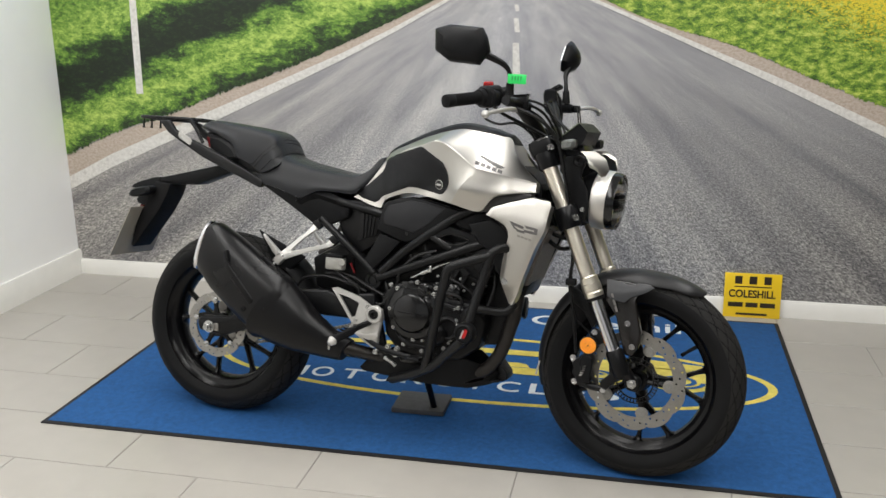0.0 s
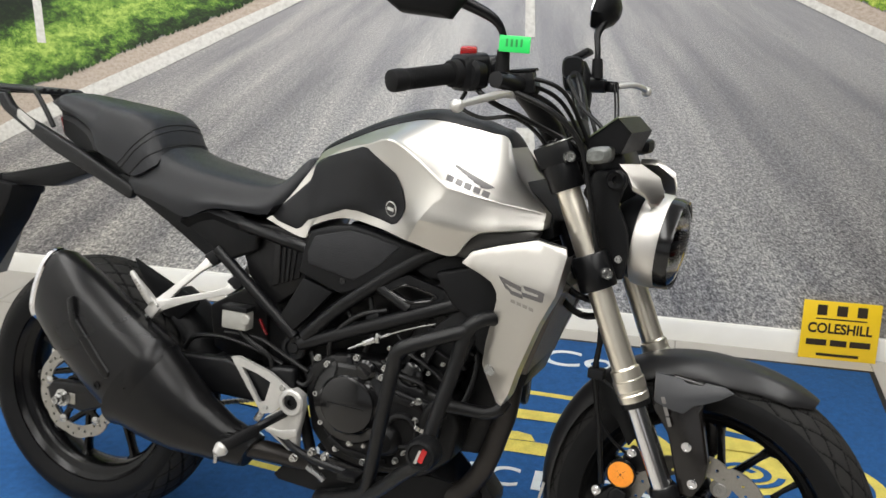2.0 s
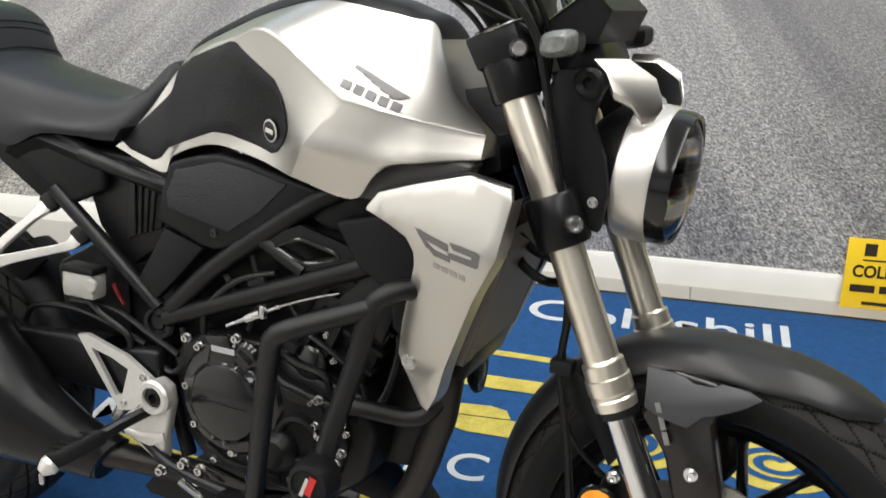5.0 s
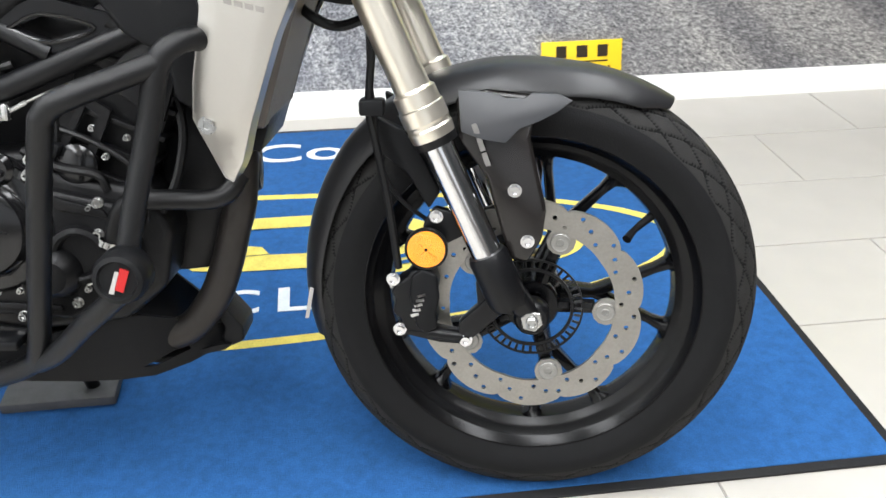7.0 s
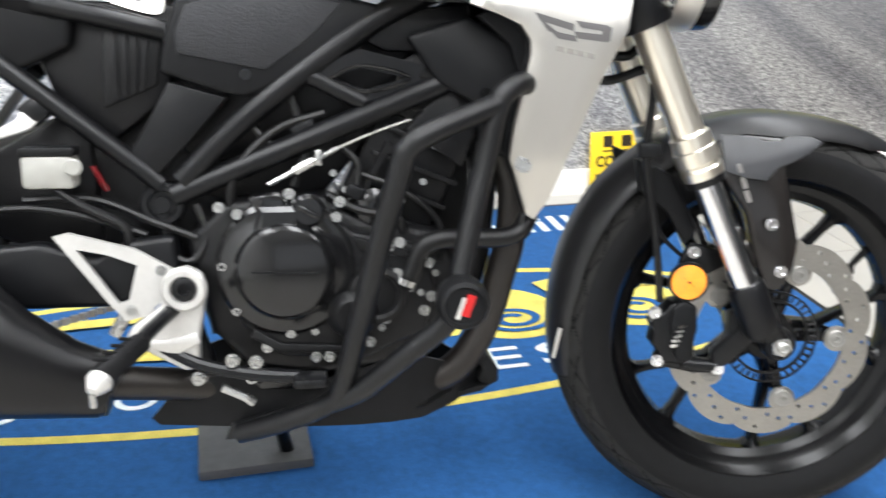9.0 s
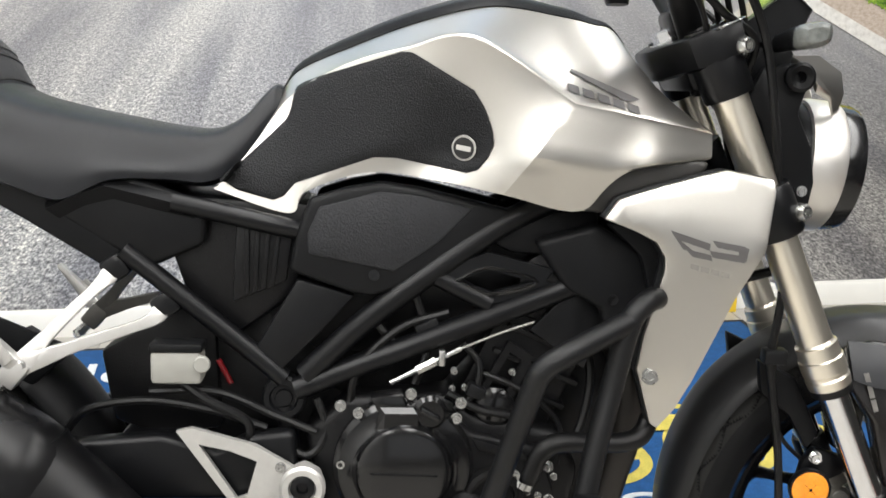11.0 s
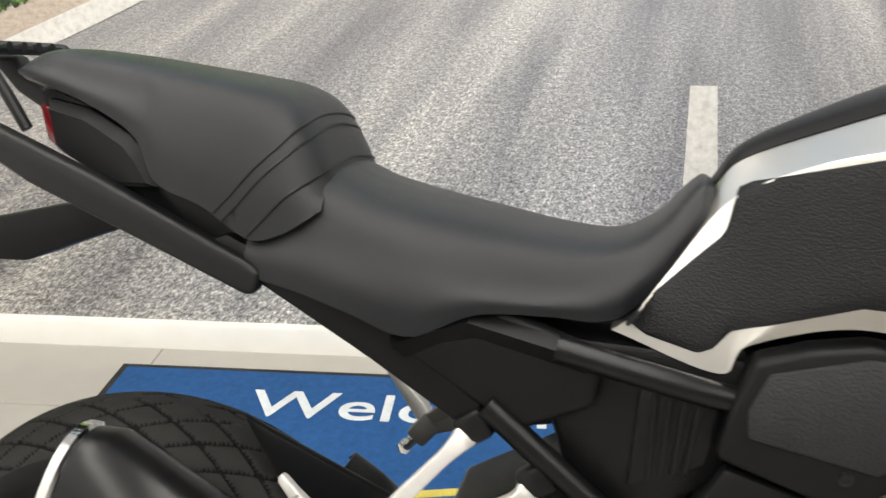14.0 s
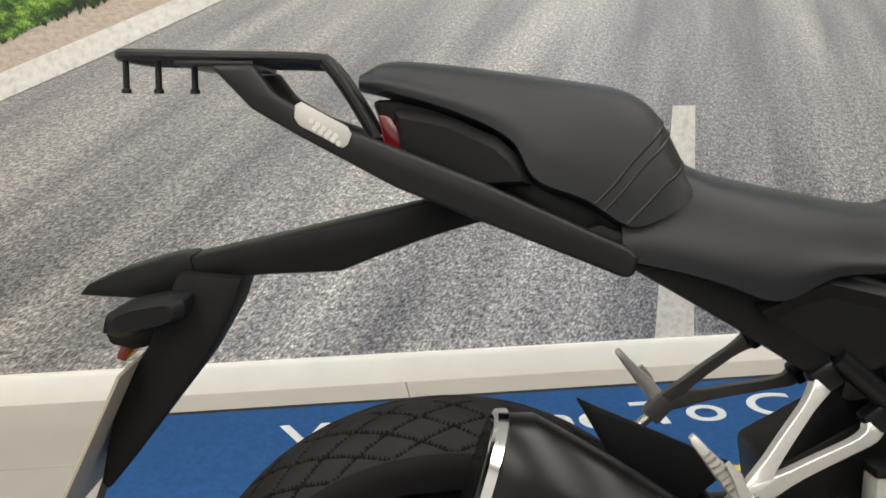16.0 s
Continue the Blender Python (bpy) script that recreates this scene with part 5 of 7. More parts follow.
# cables from the bars to the frame and brakes
CABLES = [[(1.030, -0.190, 1.070), (1.085, -0.150, 1.030), (1.118, -0.120, 0.975), (1.140, -0.112, 0.900), (1.170, -0.095, 0.740), (1.182, -0.090, 0.660), (1.175, -0.088, 0.570), (1.180, -0.086, 0.530), (1.191, -0.085, 0.470), (1.198, -0.085, 0.421), (1.205, -0.082, 0.360)],
          [(0.975, -0.215, 1.075), (0.998, -0.210, 1.042), (1.025, -0.170, 1.013), (1.074, -0.120, 0.984), (1.121, -0.090, 0.955), (1.118, -0.060, 0.900)],
          [(0.965, -0.215, 1.062), (0.947, -0.220, 1.030), (0.971, -0.200, 1.006), (1.015, -0.170, 1.010), (1.047, -0.130, 0.982), (1.063, -0.100, 0.940), (1.060, -0.070, 0.890)],
          [(1.000, -0.190, 1.092), (1.028, -0.170, 1.086), (1.075, -0.120, 1.063), (1.102, -0.080, 1.011), (1.119, -0.060, 0.958), (1.115, -0.050, 0.900)],
          [(1.000, -0.180, 1.085), (1.027, -0.160, 1.076), (1.066, -0.110, 1.048), (1.091, -0.070, 1.003), (1.106, -0.050, 0.950), (1.100, -0.040, 0.890)],
          [(1.000, -0.170, 1.080), (1.022, -0.150, 1.066), (1.056, -0.100, 1.034), (1.079, -0.065, 0.996), (1.095, -0.045, 0.943), (1.090, -0.040, 0.880)],
          [(1.190, -0.092, 0.660), (1.184, -0.090, 0.600), (1.181, -0.086, 0.560), (1.184, -0.080, 0.500), (1.205, -0.070, 0.450), (1.246, -0.055, 0.410)],
          [(1.000, 0.170, 1.085), (1.009, 0.120, 1.077), (1.057, 0.080, 1.027), (1.110, 0.050, 0.988), (1.130, 0.040, 0.930)],
          [(0.985, 0.200, 1.085), (1.020, 0.150, 1.060), (1.070, 0.110, 1.000), (1.100, 0.090, 0.930)],
          [(1.046, 0.262, 1.068), (1.068, 0.240, 1.030), (1.100, 0.160, 0.985), (1.108, 0.100, 0.940)],
          [(1.052, 0.264, 1.068), (1.074, 0.242, 1.030), (1.106, 0.162, 0.985), (1.114, 0.104, 0.940)]]
for pts in ([(1.176, -0.050, 0.704), (1.157, -0.035, 0.684), (1.111, -0.030, 0.689), (1.080, -0.010, 0.700)], [(1.180, -0.050, 0.668), (1.130, -0.032, 0.652), (1.092, -0.030, 0.669), (1.070, 0.000, 0.690)]):
    part("brake_hose", tube(pts, 0.0065, 24, 10), CABLE, lower_clamp, "black hose looped behind the fork", xf=S)
part("wiring_loom", tube([(0.985, -0.165, 1.078), (1.012, -0.120, 1.050), (1.040, -0.070, 1.000), (1.060, -0.045, 0.955), (1.075, -0.040, 0.890)], 0.014, 30, 12, radii=[0.012, 0.019, 0.021, 0.018, 0.013]), CABLE, handlebar, "taped wiring loom", xf=S)
part("throttle_housing", loft([squircle(Vector((0.972, y, 1.090)), Vector((1, 0, 0)), Vector((0, 0, 1)), a, b, 18, 2.6) for y, a, b in ((-0.235, 0.020, 0.020), (-0.228, 0.026, 0.027), (-0.205, 0.027, 0.028), (-0.198, 0.022, 0.022))]), BLACK_PLASTIC, handlebar, "black throttle housing", xf=SB)
for k, c in enumerate(CABLES):
    ends = [SB @ Vector(c[0]), (SB @ Vector(c[1])).lerp(S @ Vector(c[1]), 0.5)]
    c = [tuple(p) for p in ends + [S @ Vector(p) for p in c[2:]]]
    part("cable", tube(c, (0.0052, 0.0050, 0.0036, 0.0040, 0.0040, 0.0040, 0.0030, 0.0042, 0.0042, 0.0022, 0.0022)[k], 40, 8), CABLE, handlebar, "black control cable")
part("cable_clip", block((1.179, -0.088, 0.566), (0.030, 0.022, 0.020), 0.004), BLACK_PLASTIC, handlebar, xf=S)

# -- fuel tank: a skin through its long character lines, right flank then mirrored --
from mathutils.bvhtree import BVHTree

T_LOW = [(0.474, -0.080, 0.765), (0.564, -0.087, 0.738), (0.584, -0.089, 0.764), (0.660, -0.103, 0.790), (0.740, -0.118, 0.783), (0.815, -0.148, 0.770), (0.905, -0.148, 0.753), (0.948, -0.157, 0.797), (1.050, -0.131, 0.812)]
T_FLANK = [(0.492, -0.078, 0.778), (0.565, -0.078, 0.790), (0.625, -0.097, 0.805), (0.690, -0.111, 0.824), (0.768, -0.117, 0.820), (0.846, -0.174, 0.815), (0.925, -0.166, 0.806), (0.985, -0.163, 0.811), (1.063, -0.131, 0.818)]
T_RIDGE = [(0.525, -0.058, 0.828), (0.566, -0.053, 0.880), (0.632, -0.080, 0.916), (0.702, -0.112, 0.935), (0.778, -0.145, 0.947), (0.892, -0.163, 0.877), (0.950, -0.160, 0.867), (1.000, -0.150, 0.858), (1.065, -0.123, 0.846)]
T_EDGE = [(0.551, -0.022, 0.886), (0.573, -0.024, 0.911), (0.637, -0.036, 0.940), (0.720, -0.052, 0.971), (0.806, -0.058, 0.991), (0.890, -0.056, 0.982), (0.930, -0.050, 0.975), (0.962, -0.044, 0.966), (0.991, -0.076, 0.908)]


def between(p, q, t):
    return [tuple(a + (b - a) * t for a, b in zip(u, v)) for u, v in zip(p, q)]


def creased(line):
    """A long line that breaks at its sixth knot, where the cheek's crease runs down the flank."""
    return catmull(line[:6], 46)[:-1] + catmull(line[5:], 26)


lines = [T_LOW, between(T_LOW, T_FLANK, 0.25), between(T_LOW, T_FLANK, 0.6), T_FLANK, between(T_RIDGE, T_FLANK, 0.55), between(T_RIDGE, T_FLANK, 0.10), T_RIDGE, between(T_RIDGE, T_EDGE, 0.10), between(T_RIDGE, T_EDGE, 0.5), between(T_RIDGE, T_EDGE, 0.85), T_EDGE]
lines = [creased(l) if k < 8 else catmull(l, 71) for k, l in enumerate(lines)]
cols = [catmull([l[i] for l in lines], 31) for i in range(71)]
rings = [c + [Vector((p.x, -p.y, p.z)) for p in c[::-1]] for c in cols]
bm = loft(rings, True, True)
bm.normal_update()
tank_bvh = BVHTree.FromBMesh(bm)
tank = part("fuel_tank", bm, SILVER, bike, "satin silver sculpted fuel tank", 17)
top = []
for i, c in enumerate(cols):
    e = c[-1]
    if i > 64:
        break
    crown = 0.016 * math.sin(math.pi * min(1, i / 64)) + 0.004
    top.append([Vector((e.x, e.y * s, e.z + 0.0015 + crown * (1 - s * s) ** 0.6)) for s in np.linspace(1, -1, 13)] + [Vector((e.x, 0.8 * e.y * s, e.z - 0.012)) for s in (-1, 1)])
part("tank_cover", loft(top), BLACK_PLASTIC, tank, "matt black tank top cover", 30)
part("filler_cap", lathe([(0, 0), (0.034, 0), (0.034, 0.006), (0.030, 0.009), (0, 0.009)], (0.800, 0, 0.9860), (-0.03, 0, 1), 30), ALLOY, tank, "round fuel filler cap")
part("steering_cover", loft([[Vector((x, y, z)) for x, z in ((0.972, 0.925), (0.986, 0.915), (0.998, 0.896), (1.040, 0.868), (1.066, 0.842), (1.072, 0.800), (1.030, 0.780), (0.970, 0.880))] for y in (-0.080, -0.074, 0.074, 0.080)]), BLACK_PLASTIC, tank, "matt black cover between tank and fork", 30)
PAD_LO = [(0.486, 0.775), (0.503, 0.764), (0.546, 0.753), (0.558, 0.758), (0.571, 0.774), (0.665, 0.808), (0.692, 0.808), (0.773, 0.793), (0.786, 0.797), (0.796, 0.810), (0.802, 0.826)]
PAD_UP = [(0.486, 0.779), (0.513, 0.805), (0.558, 0.849), (0.5635, 0.859), (0.566, 0.880), (0.570, 0.890), (0.580, 0.896), (0.612, 0.906), (0.696, 0.931), (0.708, 0.930), (0.779, 0.888), (0.792, 0.868), (0.799, 0.848), (0.802, 0.830)]
COVE = [(0.890, 0.760), (0.908, 0.752), (0.935, 0.750), (0.960, 0.764), (1.000, 0.780), (1.050, 0.796), (1.060, 0.812), (1.030, 0.817), (0.970, 0.810), (0.935, 0.806), (0.905, 0.790)]
for side in (-1, 1):
    part("tank_cove", prism(COVE, side * 0.100, side * 0.140, 0.006, 3), COVE_GREY, tank, "dark cove under the tank's cheek", 40)
pad = part("tank_pad", drape(PAD_LO, PAD_UP, tank_bvh, 0.001, 0.003, 110, 20), PAD, tank, "textured black rubber knee pad", 40)


def on_tank(x, z, off):
    h = tank_bvh.ray_cast(Vector((x, -0.6, z)), Vector((0, 1, 0)))
    return Vector((x, (h[0].y if h[0] is not None else -0.15) - off, z)), (h[1] if h[1] is not None else Vector((0, -1, 0)))


p, nrm = on_tank(0.770, 0.822, 0.0082)
nrm = nrm if nrm.y < 0 else -nrm
badge = part("pad_badge", disc(p, nrm, 0.0150, 0.0015, 0.0004, 28), STICKER, pad, "small round black and white badge")
part("badge_face", disc(p + nrm * 0.0012, nrm, 0.0128, 0.0008, 0.0002, 28), GLOSS_BLACK, badge)
part("badge_bar", block(p + nrm * 0.0022, (0.018, 0.0008, 0.006), 0, (0, 8, math.degrees(math.atan2(-nrm.x, -nrm.y)) * -1)), STICKER, badge)


def decal(name, quad, material, parent, off=0.0016, n=8, label=""):
    """A thin printed shape that follows the tank between four corners in x-z."""
    a, b, c, d = [Vector((x, 0, z)) for x, z in quad]
    grid = []
    for i in range(n):
        s = i / (n - 1)
        lo, hi = a.lerp(b, s), d.lerp(c, s)
        grid.append([on_tank(lo.lerp(hi, t).x, lo.lerp(hi, t).z, off)[0] for t in (0, 0.5, 1)])
    return part(name, loft(grid, False, False), material, parent, label, 60)


for i in range(5):
    x0 = 0.884 + 0.0175 * i
    z = 0.890 - 0.0052 * i
    decal("maker_mark", [(x0, z), (x0 + 0.0135, z - 0.004), (x0 + 0.0135, z + 0.0055), (x0, z + 0.0095)], DARK_PRINT, tank, label="dark grey maker's mark on the tank")
for k in range(5):
    decal("wing_mark", [(0.890 + 0.014 * k, 0.9130 - 0.0078 * k), (0.960, 0.8800), (0.972, 0.8830), (0.892 + 0.014 * k, 0.9165 - 0.0075 * k)], DARK_PRINT, tank, label="dark grey wing-shaped mark")

# -- seats --
def saddle(stations, n=40):
    rings = []
    keys = np.array(stations, float)
    cols_ = [catmull([(k[j], 0, 0) for k in keys], n) for j in range(6)]
    for i in range(n):
        x, zt, yr, zr, yl, zl = [c[i].x for c in cols_]
        half = catmull([(0, 0, zt), (yr * 0.50, 0, zt - (zt - zr) * 0.06), (yr * 0.84, 0, zt - (zt - zr) * 0.32), (yr, 0, zr), ((yr + yl) / 2 + 0.004, 0, (zr + zl) / 2), (yl, 0, zl)], 21)
        right = [Vector((x, -p.x, p.z)) for p in half]
        left = [Vector((x, p.x, p.z)) for p in half]
        rings.append(right[::-1] + left[1:] + [Vector((x, yl * 0.8, zl - 0.006)), Vector((x, -yl * 0.8, zl - 0.006))])
    return loft(rings)


seat = part("rider_seat", saddle([(0.150, 0.880, 0.096, 0.828, 0.106, 0.790), (0.205, 0.888, 0.103, 0.826, 0.113, 0.780), (0.250, 0.872, 0.107, 0.817, 0.118, 0.768), (0.305, 0.859, 0.109, 0.808, 0.118, 0.752), (0.360, 0.849, 0.105, 0.801, 0.113, 0.775), (0.420, 0.839, 0.094, 0.797, 0.102, 0.777), (0.470, 0.837, 0.078, 0.808, 0.088, 0.774), (0.505, 0.854, 0.062, 0.836, 0.070, 0.796), (0.528, 0.880, 0.050, 0.866, 0.058, 0.826), (0.542, 0.893, 0.042, 0.880, 0.050, 0.845), (0.551, 0.890, 0.036, 0.876, 0.044, 0.848)], 56), SEAT, bike, "black vinyl rider seat, dished", 50)
pil_bm = saddle([(-0.118, 0.968, 0.046, 0.963, 0.052, 0.957), (-0.085, 0.982, 0.058, 0.966, 0.066, 0.950), (-0.020, 0.979, 0.073, 0.953, 0.082, 0.932), (0.036, 0.973, 0.083, 0.944, 0.096, 0.906), (0.062, 0.970, 0.089, 0.941, 0.106, 0.868), (0.112, 0.964, 0.092, 0.936, 0.109, 0.849), (0.155, 0.957, 0.094, 0.926, 0.111, 0.824), (0.185, 0.940, 0.093, 0.908, 0.110, 0.830), (0.208, 0.904, 0.088, 0.878, 0.107, 0.844), (0.219, 0.880, 0.080, 0.868, 0.100, 0.852)], 56)
pil_bvh = BVHTree.FromBMesh(pil_bm)
pillion = part("pillion_seat", pil_bm, SEAT, bike, "black vinyl pillion seat, raised, with stitched seams across its front", 50)
edges = []
for path in ([(0.214, 0, 0.890), (0.213, -0.045, 0.886), (0.209, -0.088, 0.878), (0.188, -0.106, 0.862), (0.170, -0.110, 0.843), (0.152, -0.113, 0.824)], [(0.201, 0, 0.922), (0.199, -0.045, 0.917), (0.190, -0.090, 0.902), (0.164, -0.103, 0.876), (0.147, -0.107, 0.856), (0.130, -0.110, 0.838)], [(0.194, 0, 0.932), (0.191, -0.045, 0.927), (0.182, -0.090, 0.910), (0.156, -0.103, 0.883), (0.139, -0.107, 0.863), (0.122, -0.110, 0.845)]):
    whole = path[:0:-1] + [(x, -y, z) for x, y, z in path]
    whole = [pil_bvh.find_nearest(p)[0] for p in catmull(whole, 50)]
    part("stitched_seam", tube([tuple(p) for p in whole], 0.0015, 80, 6), CABLE, pillion)
    edges.append(whole)
band = []
for front, back in zip(edges[0], edges[2]):
    row = []
    for k in range(7):
        at, normal = pil_bvh.find_nearest(front.lerp(back, k / 6))[:2]
        row.append(at + normal * (0.0045 if 0 < k < 6 else -0.001))
    band.append(row)
part("passenger_strap", loft(band, False, False), SEAT, pillion, "raised vinyl strap round the front of the pillion seat", 50)

# -- tail --
def drawn_in(bm, y, x0, x1, lean=0.0):
    """Tapers a mesh towards the bike's middle plane, by y metres from x0 back to x1."""
    for v in bm.verts:
        d = y * min(1, max(0, (x0 - v.co.x) / (x0 - x1)))
        if abs(v.co.y) > 0.03:
            v.co.y -= math.copysign(d, v.co.y)
        v.co.x -= 0.15 * lean * d
        v.co.z -= 0.08 * lean * d
    return bm


TAIL = [(-0.098, 0.945), (-0.060, 0.948), (-0.030, 0.940), (0.025, 0.903), (0.066, 0.862), (0.110, 0.845), (0.235, 0.800), (0.300, 0.748), (0.240, 0.755), (0.110, 0.800), (0.040, 0.828), (-0.015, 0.868), (-0.078, 0.895)]
tail = part("tail_cowl", drawn_in(prism(TAIL, -0.088, 0.088, 0.006), 0.044, 0.07, -0.08, 1), BLACK_PLASTIC, bike, "black tail cowl under the pillion seat")
WEDGE = [(-0.076, 0.938), (-0.022, 0.930), (0.027, 0.908), (0.046, 0.891), (0.060, 0.862), (0.008, 0.860), (-0.046, 0.881), (-0.066, 0.889)]
INSET = [(-0.070, 0.928), (-0.024, 0.919), (0.022, 0.898), (0.038, 0.883), (0.050, 0.866), (0.008, 0.864), (-0.045, 0.885), (-0.062, 0.894)]
for s in (-1, 1):
    part("side_wedge", drawn_in(loft([[Vector((x, s * y, z)) for x, z in o] for o, y in ((WEDGE, 0.070), (WEDGE, 0.098), (INSET, 0.106))]), 0.044, 0.07, -0.08, 1), BLACK_PLASTIC, tail, "wedge-shaped tail side panel with a pale upper edge", 20)
part("tail_light", drawn_in(prism([(-0.092, 0.932), (-0.078, 0.930), (-0.054, 0.893), (-0.066, 0.886), (-0.084, 0.898)], -0.094, 0.094, 0.003), 0.044, 0.07, -0.08, 1), DARK_RED, tail, "red tail light lens")
for s in (-1, 1):
    side_panel = part("seat_side_panel", prism([(0.296, 0.750), (0.340, 0.772), (0.385, 0.780), (0.472, 0.746), (0.466, 0.700), (0.405, 0.672), (0.360, 0.692), (0.300, 0.728)], s * 0.080, s * 0.101, 0.008, 3), BLACK_PLASTIC, bike, "black panel below the rider seat")
    part("panel_ridge", loft([[Vector((x, s * y, z)) for x, z, y in r] for r in ([(0.284, 0.746, 0.100), (0.320, 0.764, 0.100), (0.354, 0.779, 0.100), (0.462, 0.752, 0.100)], [(0.288, 0.740, 0.112), (0.322, 0.757, 0.113), (0.356, 0.768, 0.113), (0.460, 0.744, 0.110)], [(0.300, 0.728, 0.101), (0.330, 0.744, 0.101), (0.362, 0.752, 0.101), (0.456, 0.730, 0.101)])], False, False), BLACK_PLASTIC, side_panel, "", 20)
part("tail_underside", prism([(0.13, 0.825), (0.30, 0.755), (0.37, 0.69), (0.35, 0.67), (0.26, 0.725), (0.10, 0.815)], -0.10, 0.10, 0.005), BLACK_PLASTIC, tail)
RAIL = [(-0.262, 0.972), (-0.220, 0.973), (-0.199, 0.946), (-0.160, 0.925), (-0.112, 0.909), (0.005, 0.866), (0.156, 0.803), (0.166, 0.794), (0.163, 0.776), (0.154, 0.772), (-0.078, 0.858), (-0.178, 0.908), (-0.222, 0.932), (-0.245, 0.955)]
rack = part("luggage_rack", drawn_in(prism(RAIL, -0.112, -0.092, 0.005, 3), 0.016, 0.16, -0.18), BAR_BLACK, bike, "black tubular and plate luggage rack over the tail")
flipped(rack, rack)
sticker = part("rack_sticker", drawn_in(prism([(-0.178, 0.936), (-0.172, 0.939), (-0.126, 0.916), (-0.122, 0.909), (-0.126, 0.899), (-0.131, 0.896), (-0.174, 0.917), (-0.179, 0.924)], -0.1116, -0.1134, 0.0004), 0.016, 0.16, -0.18), STICKER, rack, "white rounded sticker with faint pattern")
for k in range(10):
    q = (-0.162 + 0.006 * (k % 5) + 0.003 * (k // 5), 0.921 - 0.0035 * (k % 5) - 0.007 * (k // 5))
    part("sticker_dot", drawn_in(disc((q[0], -0.1132, q[1]), (0, -1, 0), 0.0028, 0.0008, 0.0002, 8), 0.016, 0.16, -0.18), BRIGHT_DOT, sticker)
part("rack_frame", tube([(-0.100, -0.067, 0.905), (-0.125, -0.069, 0.945), (-0.148, -0.070, 0.975), (-0.165, -0.070, 0.981), (-0.260, -0.070, 0.982), (-0.345, -0.067, 0.983), (-0.362, -0.050, 0.983), (-0.364, 0.0, 0.983), (-0.362, 0.050, 0.983), (-0.345, 0.067, 0.983), (-0.260, 0.070, 0.982), (-0.165, 0.070, 0.981), (-0.148, 0.070, 0.975), (-0.125, 0.069, 0.945), (-0.100, 0.067, 0.905)], 0.006, 110, 10), BAR_BLACK, rack, "bent steel rack tube")
for y in (-0.046, -0.023, 0.0, 0.023, 0.046):
    part("rack_bar", tube([(-0.362, y, 0.983), (-0.150, y, 0.982)], 0.0055, seg=10), BAR_BLACK, rack)
part("rack_crossbar", tube([(-0.156, -0.070, 0.979), (-0.156, 0.070, 0.979)], 0.0055, seg=10), BAR_BLACK, rack)
part("rack_top_plate", block((-0.262, 0, 0.975), (0.080, 0.152, 0.006), 0.002), BAR_BLACK, rack)
for x, y in ((-0.356, -0.055), (-0.323, -0.055), (-0.286, -0.055)):
    part("luggage_hook", lathe([(0, 0), (0.0052, 0), (0.0052, 0.004), (0.0034, 0.005), (0.0034, 0.034), (0, 0.034)], (x, y, 0.946), (0, 0, 1), 12), BAR_BLACK, rack, "short peg for luggage straps")

ARM = [(-0.305, 0.778), (-0.200, 0.802), (-0.044, 0.838), (0.04, 0.846), (0.05, 0.822), (0.012, 0.817), (-0.045, 0.800), (-0.100, 0.780), (-0.140, 0.764), (-0.225, 0.760), (-0.300, 0.752)]
rear_guard = part("number_plate_holder", prism(ARM, -0.030, 0.030, 0.005), BLACK_PLASTIC, bike, "black plastic arm carrying plate and indicators")
part("plate_bracket", prism([(-0.312, 0.765), (-0.243, 0.760), (-0.256, 0.722), (-0.290, 0.665), (-0.340, 0.602), (-0.395, 0.532), (-0.403, 0.540), (-0.388, 0.606), (-0.362, 0.664), (-0.345, 0.690)], -0.050, 0.050, 0.005), RUBBER, rear_guard, "tapering black plate bracket")
pl0, pl1 = Vector((-0.356, 0, 0.676)), Vector((-0.440, 0, 0.505))
pd = (pl1 - pl0).normalized()
pn = Vector((pd.z, 0, -pd.x))
plate = part("number_plate", loft([[pl0 + Vector((0, y, 0)) + pn * h for h in (-0.0015, 0.0015)] + [pl1 + Vector((0, y, 0)) + pn * h for h in (0.0015, -0.0015)] for y in (-0.114, 0.114)]), PLATE_BACK, rear_guard, "dull-backed number plate", 30)
part("plate_face", loft([[pl0 + pd * 0.002 + Vector((0, y, 0)) + pn * h for h in (0.0016, 0.0022)] + [pl1 - pd * 0.002 + Vector((0, y, 0)) + pn * h for h in (0.0022, 0.0016)] for y in (-0.112, 0.112)]), PLATE_YELLOW, plate, "yellow reflective face")
for z0, z1 in ((0.25, 0.45), (0.55, 0.75)):
    part("plate_bar", loft([[pl0.lerp(pl1, k) + Vector((0, y, 0)) + pn * h for k, h in ((z0, 0.0022), (z0, 0.003), (z1, 0.003), (z1, 0.0022))] for y in (-0.08, 0.08)]), SIGN_INK, plate)
part("plate_lamp", prism([(-0.398, 0.700), (-0.375, 0.722), (-0.335, 0.725), (-0.330, 0.690), (-0.365, 0.680), (-0.392, 0.686)], -0.035, 0.035, 0.005), BLACK_PLASTIC, rear_guard, "black plate lamp housing")
part("rear_reflector", block((-0.378, 0, 0.678), (0.012, 0.06, 0.022), 0.003, (0, 25, 0)), DARK_RED, rear_guard, "small red rear reflector")
part("tail_wedge", prism([(-0.425, 0.738), (-0.414, 0.750), (-0.382, 0.763), (-0.329, 0.778), (-0.302, 0.781), (-0.298, 0.757), (-0.303, 0.741), (-0.362, 0.735)], -0.032, 0.032, 0.004), BLACK_PLASTIC, rear_guard, "black wedge-shaped end of the arm")
